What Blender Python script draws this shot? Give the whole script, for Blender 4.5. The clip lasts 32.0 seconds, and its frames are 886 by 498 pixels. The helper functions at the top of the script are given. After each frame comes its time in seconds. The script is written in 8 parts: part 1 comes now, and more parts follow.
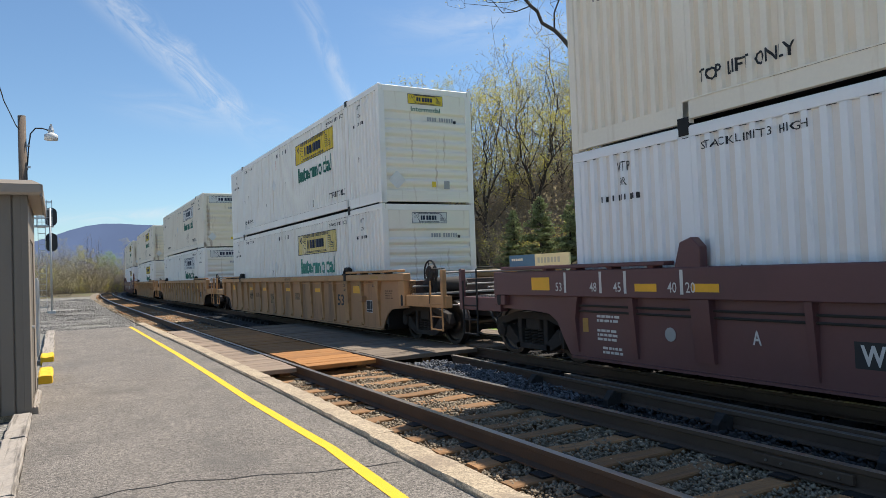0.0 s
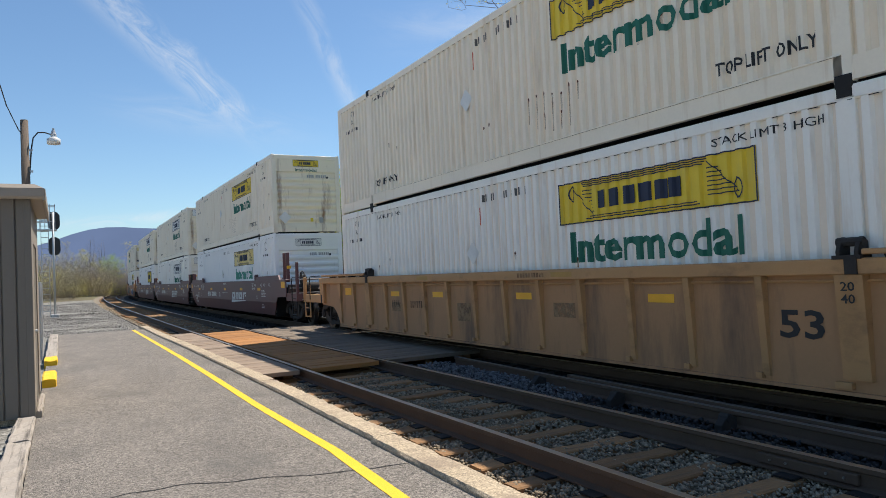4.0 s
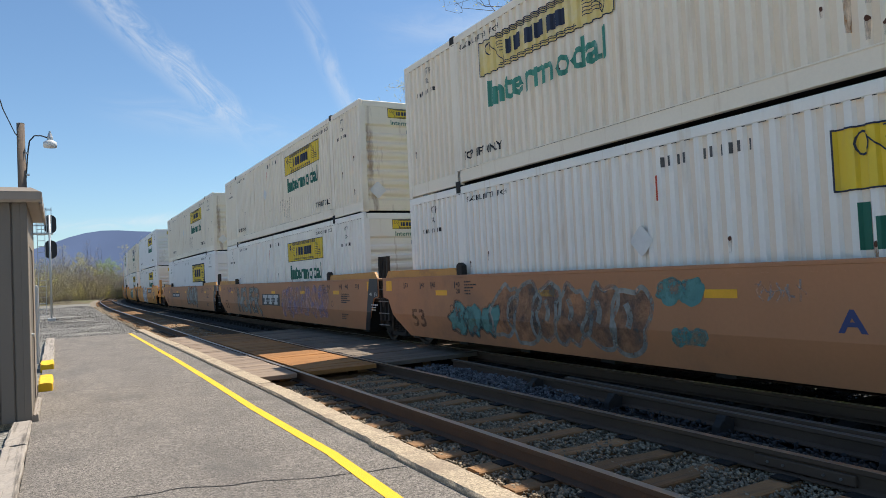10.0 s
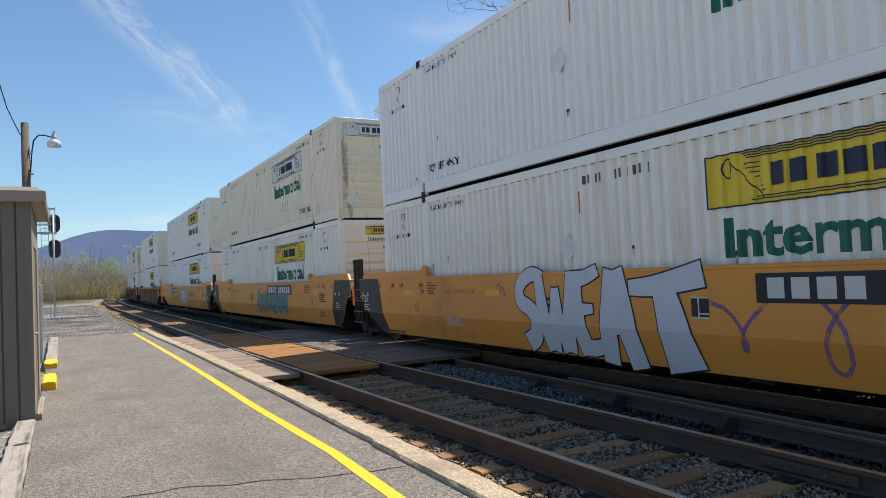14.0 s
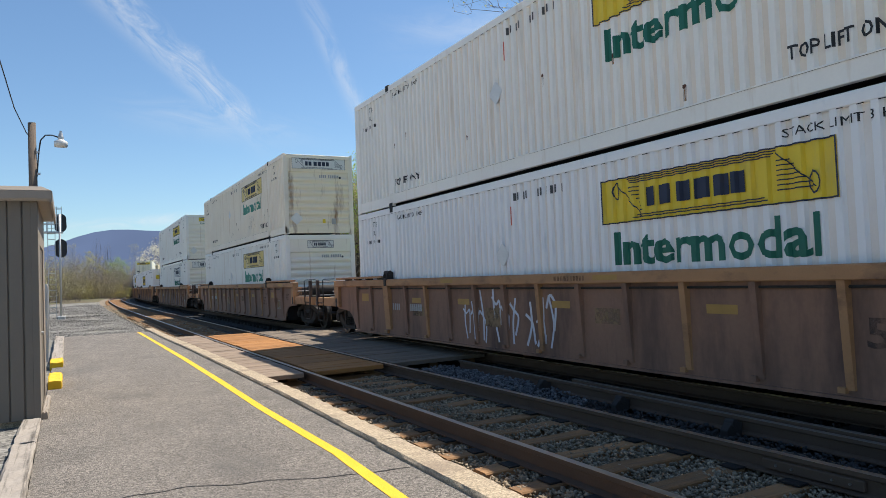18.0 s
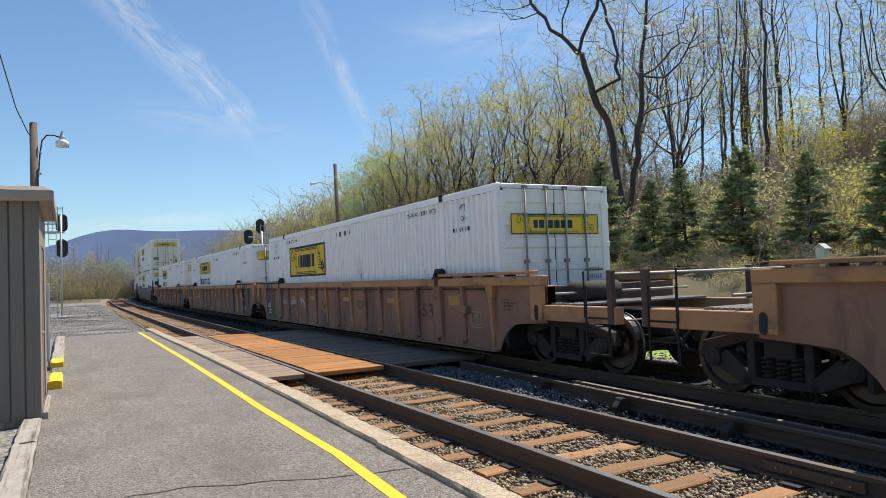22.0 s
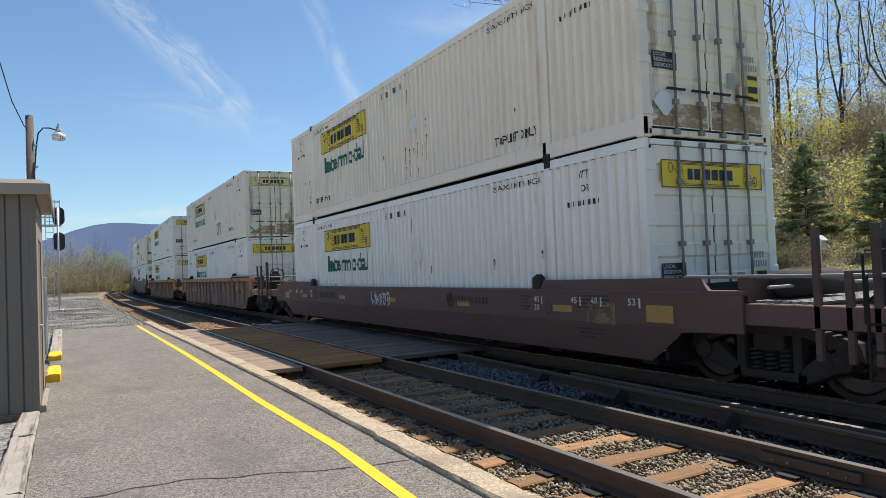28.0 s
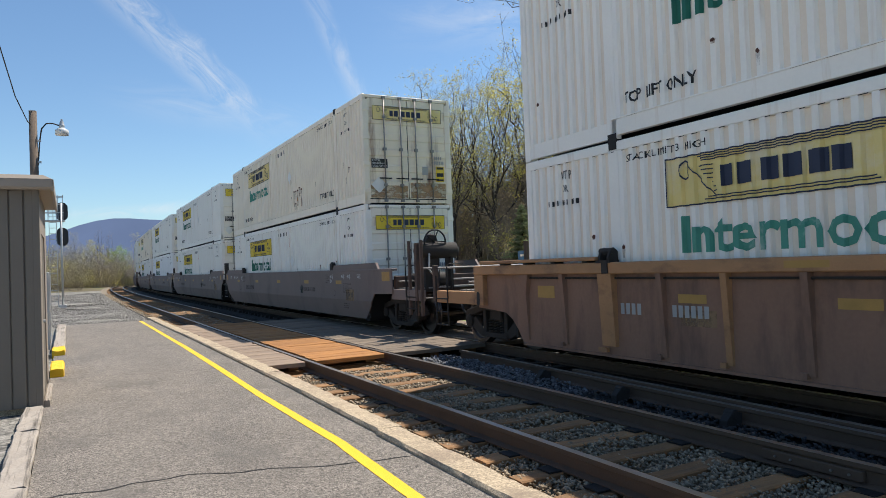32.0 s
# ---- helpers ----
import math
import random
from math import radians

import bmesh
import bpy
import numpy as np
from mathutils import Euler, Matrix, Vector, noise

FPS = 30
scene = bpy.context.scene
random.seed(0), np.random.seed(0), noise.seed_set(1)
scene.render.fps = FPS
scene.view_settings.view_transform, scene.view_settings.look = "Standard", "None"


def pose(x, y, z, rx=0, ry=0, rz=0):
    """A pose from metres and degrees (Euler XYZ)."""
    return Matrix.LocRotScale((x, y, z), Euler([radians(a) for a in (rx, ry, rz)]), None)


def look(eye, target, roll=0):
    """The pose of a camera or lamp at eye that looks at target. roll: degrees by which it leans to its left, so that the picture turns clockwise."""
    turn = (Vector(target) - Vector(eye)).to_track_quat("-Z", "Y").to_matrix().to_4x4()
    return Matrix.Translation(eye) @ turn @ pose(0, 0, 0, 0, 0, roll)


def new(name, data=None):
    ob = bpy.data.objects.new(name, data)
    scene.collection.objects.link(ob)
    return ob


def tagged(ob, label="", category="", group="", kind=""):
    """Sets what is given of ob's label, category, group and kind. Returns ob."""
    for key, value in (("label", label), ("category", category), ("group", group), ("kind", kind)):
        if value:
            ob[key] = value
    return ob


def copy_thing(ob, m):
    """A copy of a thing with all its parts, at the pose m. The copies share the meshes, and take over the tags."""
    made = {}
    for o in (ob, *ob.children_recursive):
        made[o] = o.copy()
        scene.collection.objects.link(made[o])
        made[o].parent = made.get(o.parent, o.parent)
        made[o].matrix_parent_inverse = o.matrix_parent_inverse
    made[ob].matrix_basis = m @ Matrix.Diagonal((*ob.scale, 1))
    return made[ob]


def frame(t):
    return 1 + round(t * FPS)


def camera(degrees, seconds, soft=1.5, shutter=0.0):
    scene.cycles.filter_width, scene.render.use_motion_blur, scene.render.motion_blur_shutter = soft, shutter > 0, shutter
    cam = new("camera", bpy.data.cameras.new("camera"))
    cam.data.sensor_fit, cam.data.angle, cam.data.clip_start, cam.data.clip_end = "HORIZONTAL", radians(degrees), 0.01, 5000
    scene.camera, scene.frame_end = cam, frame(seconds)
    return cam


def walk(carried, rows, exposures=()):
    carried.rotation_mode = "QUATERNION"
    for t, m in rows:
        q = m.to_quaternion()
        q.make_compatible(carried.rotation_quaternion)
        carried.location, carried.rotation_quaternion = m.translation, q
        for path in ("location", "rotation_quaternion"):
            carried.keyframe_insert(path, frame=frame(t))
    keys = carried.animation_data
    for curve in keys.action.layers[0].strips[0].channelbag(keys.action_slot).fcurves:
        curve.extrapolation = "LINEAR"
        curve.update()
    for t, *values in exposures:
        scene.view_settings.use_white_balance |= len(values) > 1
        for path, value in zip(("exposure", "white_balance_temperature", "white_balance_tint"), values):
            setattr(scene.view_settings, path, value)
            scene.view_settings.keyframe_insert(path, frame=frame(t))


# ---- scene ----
# ---- camera ----
EYE = (0.0, 0.0, 1.583)
cam = camera(64.98, 32.0, soft=0.55, shutter=0.0)
TURNS = [
    (0.0, 91.69, 2.21, -28.98),
    (0.5, 91.71, 2.19, -28.90),
    (1.0, 91.70, 2.11, -28.90),
    (1.5, 91.68, 2.26, -28.91),
    (2.0, 91.62, 2.45, -28.91),
    (2.5, 91.58, 2.36, -28.96),
    (3.0, 91.64, 2.20, -28.88),
    (3.5, 91.73, 2.40, -28.82),
    (5.5, 91.91, 2.69, -28.74),
    (6.0, 91.87, 2.76, -28.71),
    (6.5, 91.90, 2.62, -28.71),
    (7.0, 91.98, 2.57, -28.76),
    (7.5, 92.03, 2.57, -28.88),
    (8.0, 91.94, 2.60, -28.91),
    (8.5, 91.76, 2.59, -28.93),
    (9.0, 91.85, 2.69, -28.86),
    (9.5, 92.02, 2.58, -28.95),
    (10.0, 92.03, 2.67, -29.00),
    (10.5, 92.17, 2.66, -28.99),
    (11.0, 92.27, 2.49, -29.03),
    (11.5, 92.28, 2.49, -29.02),
    (12.0, 92.27, 2.69, -29.05),
    (12.5, 92.18, 2.58, -29.07),
    (13.0, 92.11, 2.50, -28.94),
    (13.5, 92.09, 2.48, -28.95),
    (14.0, 92.05, 2.54, -28.77),
    (14.5, 91.98, 2.58, -28.81),
    (16.5, 91.99, 2.63, -28.61),
    (17.0, 92.03, 2.54, -28.49),
    (17.5, 92.06, 2.41, -28.47),
    (18.0, 92.14, 2.31, -28.38),
    (18.5, 92.17, 2.24, -28.38),
    (19.0, 92.20, 2.44, -28.28),
    (19.5, 92.17, 2.35, -28.41),
    (20.0, 92.15, 2.27, -28.44),
    (20.5, 92.10, 2.23, -28.50),
    (21.0, 92.13, 2.15, -28.50),
    (21.5, 92.17, 2.14, -28.42),
    (22.0, 92.23, 2.14, -28.32),
    (22.5, 92.24, 2.07, -28.37),
    (23.0, 92.21, 2.13, -28.30),
    (23.5, 92.17, 2.34, -28.33),
    (24.0, 92.30, 2.26, -28.34),
    (24.5, 92.29, 2.47, -28.52),
    (25.0, 92.24, 2.38, -28.55),
    (25.5, 92.12, 2.24, -28.68),
    (27.5, 91.85, 2.29, -28.50),
    (28.0, 91.61, 2.25, -28.50),
    (28.5, 91.53, 2.26, -28.43),
    (29.0, 91.48, 2.35, -28.46),
    (29.5, 91.40, 2.36, -28.50),
    (30.0, 91.40, 2.23, -28.44),
    (30.5, 91.33, 2.18, -28.47),
    (31.0, 91.28, 2.18, -28.45),
    (31.5, 91.32, 2.11, -28.36),
    (32.0, 91.31, 2.11, -28.29),
]
walk(cam, [(t, pose(*EYE, rx, ry, rz)) for t, rx, ry, rz in TURNS], exposures=[(0.0, 0.37), (32.0, 0.37)])

# ---- world, sun ----
SUN_WAY = Vector((0.56, 0.15, 1.0)).normalized()          # towards the sun
world = bpy.data.worlds.new("sky")
scene.world = world
world.use_nodes = True
wn, wl = world.node_tree.nodes, world.node_tree.links
wn.clear()
w_out = wn.new("ShaderNodeOutputWorld")
w_bg = wn.new("ShaderNodeBackground")
w_sky = wn.new("ShaderNodeTexSky")
w_sky.sky_type = "NISHITA"
w_sky.sun_disc = False
w_sky.sun_elevation = math.asin(SUN_WAY.z)
w_sky.sun_rotation = math.atan2(SUN_WAY.x, SUN_WAY.y)
w_sky.air_density, w_sky.dust_density, w_sky.ozone_density = 1.0, 0.3, 1.0
w_bg.inputs["Strength"].default_value = 0.099
# thin streaks of cirrus across the blue
w_tc = wn.new("ShaderNodeTexCoord")


def w_math(op, a, b=None, c=None):
    n = wn.new("ShaderNodeMath")
    n.operation = op
    for i, v in enumerate((a, b, c)):
        if v is None:
            continue
        if isinstance(v, (int, float)):
            n.inputs[i].default_value = v
        else:
            wl.new(v, n.inputs[i])
    return n.outputs[0]


def w_range(v, lo, hi, smooth=True):
    n = wn.new("ShaderNodeMapRange")
    n.interpolation_type = "SMOOTHSTEP" if smooth else "LINEAR"
    n.inputs["From Min"].default_value, n.inputs["From Max"].default_value = lo, hi
    wl.new(v, n.inputs["Value"])
    return n.outputs[0]


def w_dot(way):
    n = wn.new("ShaderNodeVectorMath")
    n.operation = "DOT_PRODUCT"
    wl.new(w_tc.outputs["Generated"], n.inputs[0])
    n.inputs[1].default_value = way
    return n.outputs["Value"]


def streak(a, b, width, feather, stretch, seed, cap):
    """A wisp of high cloud from direction a to direction b, width across it (radians), feathered at both ends."""
    a, b = Vector(a).normalized(), Vector(b).normalized()
    across = a.cross(b).normalized()
    ahead = (b - a).normalized()
    u, v = w_dot(ahead), w_dot(across)
    u0, u1 = a.dot(ahead), b.dot(ahead)
    comb = wn.new("ShaderNodeCombineXYZ")
    wl.new(w_math("MULTIPLY", u, stretch), comb.inputs[0])
    wl.new(w_math("MULTIPLY", v, stretch * 3.2), comb.inputs[1])
    comb.inputs[2].default_value = seed
    nz = wn.new("ShaderNodeTexNoise")
    nz.inputs["Scale"].default_value, nz.inputs["Detail"].default_value = 1.0, 9
    nz.inputs["Roughness"].default_value, nz.inputs["Distortion"].default_value = 0.68, 0.9
    wl.new(comb.outputs[0], nz.inputs["Vector"])
    soft = w_math("ABSOLUTE", w_math("ADD", v, w_math("MULTIPLY", w_math("SUBTRACT", nz.outputs["Fac"], 0.5), width * 1.1)))
    band = w_math("SUBTRACT", 1.0, w_range(soft, 0.0, width))
    ends = w_math("MULTIPLY", w_range(u, u0 - feather, u0 + feather), w_math("SUBTRACT", 1.0, w_range(u, u1 - feather, u1 + feather)))
    body = w_range(nz.outputs["Fac"], 0.36, 0.72, False)
    return w_math("MULTIPLY", w_math("MULTIPLY", band, ends), w_math("MULTIPLY", body, cap))


wisps = [streak((0.02, 0.9246, 0.3838), (0.2279, 0.9517, 0.2059), 0.034, 0.07, 16.0, 1.0, 0.62),
         streak((0.285, 0.880, 0.375), (0.375, 0.898, 0.205), 0.020, 0.05, 12.0, 4.0, 0.42),
         streak((0.09, 0.970, 0.225), (0.29, 0.935, 0.20), 0.035, 0.08, 9.0, 7.0, 0.26),
         streak((0.0, 0.9954, 0.080), (0.19, 0.980, 0.092), 0.012, 0.06, 14.0, 9.0, 0.5),
         streak((0.44, 0.85, 0.33), (0.75, 0.58, 0.30), 0.05, 0.1, 8.0, 3.0, 0.35)]
cover = wisps[0]
for w_extra in wisps[1:]:
    cover = w_math("MAXIMUM", cover, w_extra)
w_tint = wn.new("ShaderNodeMix"); w_tint.data_type = "RGBA"; w_tint.blend_type = "MULTIPLY"
w_tint.inputs["Factor"].default_value = 1.0
w_tint.inputs["B"].default_value = (0.82, 0.985, 1.10, 1.0)
wl.new(w_sky.outputs["Color"], w_tint.inputs["A"])
w_mix = wn.new("ShaderNodeMix"); w_mix.data_type = "RGBA"
wl.new(cover, w_mix.inputs["Factor"])
wl.new(w_tint.outputs["Result"], w_mix.inputs["A"])
w_mix.inputs["B"].default_value = (6.6, 6.8, 7.0, 1.0)
wl.new(w_mix.outputs["Result"], w_bg.inputs["Color"])
wl.new(w_bg.outputs[0], w_out.inputs["Surface"])

sun = new("sun", bpy.data.lights.new("sun", "SUN"))
sun.data.energy, sun.data.angle, sun.data.color = 5.0, radians(0.53), (1.0, 0.94, 0.84)
sun.matrix_basis = look(SUN_WAY * 60, (0, 0, 0))

# ---- materials ----
def mat(name, col, rough=0.6, metal=0.0, var=0.12, scale=2.5, bump=0.15, bscale=60.0, stain=None, stain_amt=0.5,
        stain_scale=(1.5, 1.5, 0.25), rand=0.0, spec=0.5, island=0.0, fine=None, cells=None, worn=None):
    """A procedural surface: base colour with broad and fine variation, an optional stain with its own shape, and a fine bump."""
    m = bpy.data.materials.new(name)
    m.use_nodes = True
    nt = m.node_tree
    nodes, links = nt.nodes, nt.links
    bsdf = nodes["Principled BSDF"]
    bsdf.inputs["Roughness"].default_value = rough
    bsdf.inputs["Metallic"].default_value = metal
    bsdf.inputs["Specular IOR Level"].default_value = spec
    tc = nodes.new("ShaderNodeTexCoord")
    n1 = nodes.new("ShaderNodeTexNoise")
    n1.inputs["Scale"].default_value, n1.inputs["Detail"].default_value = scale, 5
    links.new(tc.outputs["Object"], n1.inputs["Vector"])
    n2 = nodes.new("ShaderNodeTexNoise")
    n2.inputs["Scale"].default_value, n2.inputs["Detail"].default_value = bscale, 4
    links.new(tc.outputs["Object"], n2.inputs["Vector"])
    hsv = nodes.new("ShaderNodeHueSaturation")
    hsv.inputs["Color"].default_value = (*col, 1)
    add = nodes.new("ShaderNodeMath"); add.operation = "MULTIPLY_ADD"
    links.new(n1.outputs["Fac"], add.inputs[0]); add.inputs[1].default_value = var * 2
    add.inputs[2].default_value = 1 - var - (var * 0.5 if fine is None else fine)
    add2 = nodes.new("ShaderNodeMath"); add2.operation = "MULTIPLY_ADD"
    grain = var * 0.5 if fine is None else fine
    links.new(n2.outputs["Fac"], add2.inputs[0]); add2.inputs[1].default_value = 2 * grain
    links.new(add.outputs[0], add2.inputs[2])
    val = add2.outputs[0]
    if rand or island:
        src = nodes.new("ShaderNodeObjectInfo").outputs["Random"] if rand else nodes.new("ShaderNodeNewGeometry").outputs["Random Per Island"]
        ad3 = nodes.new("ShaderNodeMath"); ad3.operation = "MULTIPLY_ADD"
        links.new(src, ad3.inputs[0]); ad3.inputs[1].default_value = 2 * (rand or island)
        ad3.inputs[2].default_value = -(rand or island)
        ad4 = nodes.new("ShaderNodeMath"); ad4.operation = "ADD"
        links.new(val, ad4.inputs[0]); links.new(ad3.outputs[0], ad4.inputs[1])
        val = ad4.outputs[0]
    if cells:                                              # grit: every grain has a shade of its own
        for size, amount in cells:
            vo = nodes.new("ShaderNodeTexVoronoi")
            vo.inputs["Scale"].default_value = size
            links.new(tc.outputs["Object"], vo.inputs["Vector"])
            sp = nodes.new("ShaderNodeSeparateColor")
            links.new(vo.outputs["Color"], sp.inputs[0])
            mu = nodes.new("ShaderNodeMath"); mu.operation = "MULTIPLY_ADD"
            links.new(sp.outputs[0], mu.inputs[0]); mu.inputs[1].default_value, mu.inputs[2].default_value = 2 * amount, 1 - amount
            mm = nodes.new("ShaderNodeMath"); mm.operation = "MULTIPLY"
            links.new(val, mm.inputs[0]); links.new(mu.outputs[0], mm.inputs[1])
            val = mm.outputs[0]
    links.new(val, hsv.inputs["Value"])
    colour = hsv.outputs["Color"]
    if stain:
        mp = nodes.new("ShaderNodeMapping")
        mp.inputs["Scale"].default_value = stain_scale
        links.new(tc.outputs["Object"], mp.inputs["Vector"])
        n3 = nodes.new("ShaderNodeTexNoise")
        n3.inputs["Scale"].default_value, n3.inputs["Detail"].default_value, n3.inputs["Roughness"].default_value = 1.0, 6, 0.65
        links.new(mp.outputs["Vector"], n3.inputs["Vector"])
        ramp = nodes.new("ShaderNodeMapRange")
        ramp.inputs["From Min"].default_value, ramp.inputs["From Max"].default_value = 0.66 - 0.28 * stain_amt, 0.86 - 0.28 * stain_amt
        links.new(n3.outputs["Fac"], ramp.inputs["Value"])
        mix = nodes.new("ShaderNodeMix"); mix.data_type = "RGBA"
        links.new(ramp.outputs[0], mix.inputs["Factor"])
        links.new(colour, mix.inputs["A"]); mix.inputs["B"].default_value = (*stain, 1)
        colour = mix.outputs["Result"]
    links.new(colour, bsdf.inputs["Base Color"])
    if worn:                                               # thin paint or rust, worn through in places
        wm = nodes.new("ShaderNodeMapping")
        wm.inputs["Scale"].default_value = worn[0]
        links.new(tc.outputs["Object"], wm.inputs["Vector"])
        wz = nodes.new("ShaderNodeTexNoise")
        wz.inputs["Scale"].default_value, wz.inputs["Detail"].default_value, wz.inputs["Roughness"].default_value = 1.0, 6, 0.7
        links.new(wm.outputs["Vector"], wz.inputs["Vector"])
        wr = nodes.new("ShaderNodeMapRange")
        wr.inputs["From Min"].default_value, wr.inputs["From Max"].default_value = worn[1], worn[2]
        wr.inputs["To Max"].default_value = worn[3]
        links.new(wz.outputs["Fac"], wr.inputs["Value"])
        links.new(wr.outputs[0], bsdf.inputs["Alpha"])
    if bump:
        bp = nodes.new("ShaderNodeBump")
        bp.inputs["Strength"].default_value, bp.inputs["Distance"].default_value = bump, 0.01
        links.new(n2.outputs["Fac"], bp.inputs["Height"])
        links.new(bp.outputs["Normal"], bsdf.inputs["Normal"])
    return m


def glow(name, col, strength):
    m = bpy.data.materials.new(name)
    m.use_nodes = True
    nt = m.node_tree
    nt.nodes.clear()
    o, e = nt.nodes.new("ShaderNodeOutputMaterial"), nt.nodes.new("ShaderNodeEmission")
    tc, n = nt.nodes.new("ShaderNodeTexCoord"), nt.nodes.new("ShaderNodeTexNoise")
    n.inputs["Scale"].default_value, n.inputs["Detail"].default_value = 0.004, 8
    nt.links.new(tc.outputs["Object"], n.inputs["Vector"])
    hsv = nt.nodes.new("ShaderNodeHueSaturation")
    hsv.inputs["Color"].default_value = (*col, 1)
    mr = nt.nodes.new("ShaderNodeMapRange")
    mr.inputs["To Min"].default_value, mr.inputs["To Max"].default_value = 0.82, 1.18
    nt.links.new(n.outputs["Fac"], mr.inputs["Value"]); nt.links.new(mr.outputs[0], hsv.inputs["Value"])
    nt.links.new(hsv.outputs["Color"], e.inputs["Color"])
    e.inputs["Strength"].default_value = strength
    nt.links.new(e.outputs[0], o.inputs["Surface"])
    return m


M_ASPHALT = mat("asphalt", (0.185, 0.161, 0.137), 0.9, var=0.30, scale=1.1, bump=0.9, bscale=110, fine=0.35, cells=((95, 0.62), (42, 0.20)), stain=(0.125, 0.112, 0.098), stain_amt=0.5, stain_scale=(1.1, 0.5, 0.6))
M_CRACK = mat("crack", (0.03, 0.028, 0.026), 0.95)
M_YELLOW = mat("yellow_line_paint", (0.83, 0.50, 0.012), 0.6, var=0.08, scale=4, bump=0.5, bscale=120, stain=(0.55, 0.40, 0.05), stain_amt=0.25, stain_scale=(9, 9, 9))
M_CONCRETE = mat("kerb_concrete", (0.40, 0.315, 0.215), 0.9, var=0.15, scale=3, bump=0.6, bscale=70, fine=0.4, cells=((70, 0.35),), stain=(0.24, 0.18, 0.13), stain_amt=0.55, stain_scale=(2.5, 2.5, 2.5))
M_TIMBER = mat("weathered_timber", (0.34, 0.295, 0.25), 0.9, var=0.25, scale=3, bump=0.9, bscale=30, stain=(0.09, 0.075, 0.06), stain_amt=0.55, stain_scale=(26, 0.9, 8))
# dark copy of the sleeper wood: shade under the train painted in
M_TIE_SHADE = mat("sleeper_shade_dark", (0.03, 0.025, 0.021), 0.9, var=0.2, scale=3, bump=0.8, bscale=28, rand=0.2)
M_TIE = mat("sleeper_wood", (0.285, 0.15, 0.064), 0.9, var=0.2, scale=3, bump=0.8, bscale=28, stain=(0.13, 0.085, 0.05), stain_amt=0.5, stain_scale=(0.9, 12, 6), rand=0.22)
M_PLANK_RUST = mat("crossing_plank_rusty", (0.345, 0.152, 0.042), 0.88, var=0.2, scale=2, bump=0.5, bscale=36, stain=(0.23, 0.10, 0.035), stain_amt=0.5, stain_scale=(1.2, 9, 4), rand=0.18)
M_PLANK_PALE = mat("crossing_plank_pale", (0.26, 0.19, 0.135), 0.9, var=0.16, scale=2, bump=0.5, bscale=36, stain=(0.19, 0.14, 0.10), stain_amt=0.5, stain_scale=(1.2, 9, 4), rand=0.15)
# darker copy of the pale plank; the train's shade is in its colour
M_PLANK_GREY = mat("crossing_plank_shade_dark", (0.19, 0.145, 0.105), 0.9, var=0.18, scale=2, bump=0.5, bscale=36, stain=(0.11, 0.085, 0.065), stain_amt=0.55, stain_scale=(1.2, 9, 4), rand=0.2)
# main-track bed and stones: shade under the train put into both colours
M_BALLAST_SHADE = mat("ballast_shade_dark", (0.02, 0.019, 0.018), 0.95, var=0.35, scale=9, bump=1.0, bscale=38, fine=0.3)
M_STONE_SHADE = mat("ballast_stone_shade_dark", (0.045, 0.043, 0.042), 0.9, var=0.15, scale=14, bump=0.3, bscale=80, island=0.45)
M_BALLAST = mat("ballast", (0.19, 0.155, 0.115), 0.95, var=0.35, scale=9, bump=1.0, bscale=38)
M_STONE = mat("ballast_stone", (0.29, 0.225, 0.15), 0.9, var=0.15, scale=14, bump=0.3, bscale=80, island=0.45)
M_GRAVEL = mat("gravel_path", (0.19, 0.178, 0.16), 0.95, var=0.35, scale=1.4, bump=1.0, bscale=26, cells=((22, 0.6), (9, 0.3)), stain=(0.20, 0.19, 0.14), stain_amt=0.5, stain_scale=(0.25, 0.25, 0.25))
M_STONE_G = mat("grey_gravel_stone", (0.185, 0.175, 0.16), 0.9, var=0.15, scale=14, bump=0.3, bscale=80, island=0.5)
M_STONE_H = mat("blue_grey_ballast", (0.16, 0.165, 0.175), 0.9, var=0.15, scale=14, bump=0.3, bscale=80, island=0.5)
# unseen ground left of the platform, made pale to bounce light onto the train
M_BOUNCE_GROUND = mat("unseen_bounce_ground", (0.44, 0.42, 0.385), 0.9, var=0.12, scale=0.8, bump=0.4, bscale=40, fine=0.15, stain=(0.34, 0.32, 0.29), stain_amt=0.45, stain_scale=(0.3, 0.3, 0.3))
M_RAIL = mat("rail_web_rust", (0.115, 0.074, 0.050), 0.85, 0.0, var=0.2, scale=3, bump=0.3, bscale=50, spec=0.2)
M_RAILTOP = mat("rail_head_worn", (0.48, 0.44, 0.40), 0.30, 0.85, var=0.12, scale=3, bump=0.1, bscale=50)
M_RAILTOP_DULL = mat("rail_head_dull", (0.25, 0.215, 0.185), 0.5, 0.5, var=0.2, scale=3, bump=0.2, bscale=50)
M_STEEL = mat("dark_steel", (0.018, 0.016, 0.015), 0.7, 0.3, var=0.2, scale=4, bump=0.3, bscale=40)
M_TRUCK = mat("grimy_cast_steel", (0.036, 0.030, 0.026), 0.85, 0.1, var=0.3, scale=4, bump=0.4, bscale=30, stain=(0.05, 0.038, 0.03), stain_amt=0.3, stain_scale=(4, 4, 4))
M_WHEEL = mat("wheel_steel", (0.075, 0.066, 0.06), 0.34, 0.85, var=0.2, scale=4, bump=0.2, bscale=30)
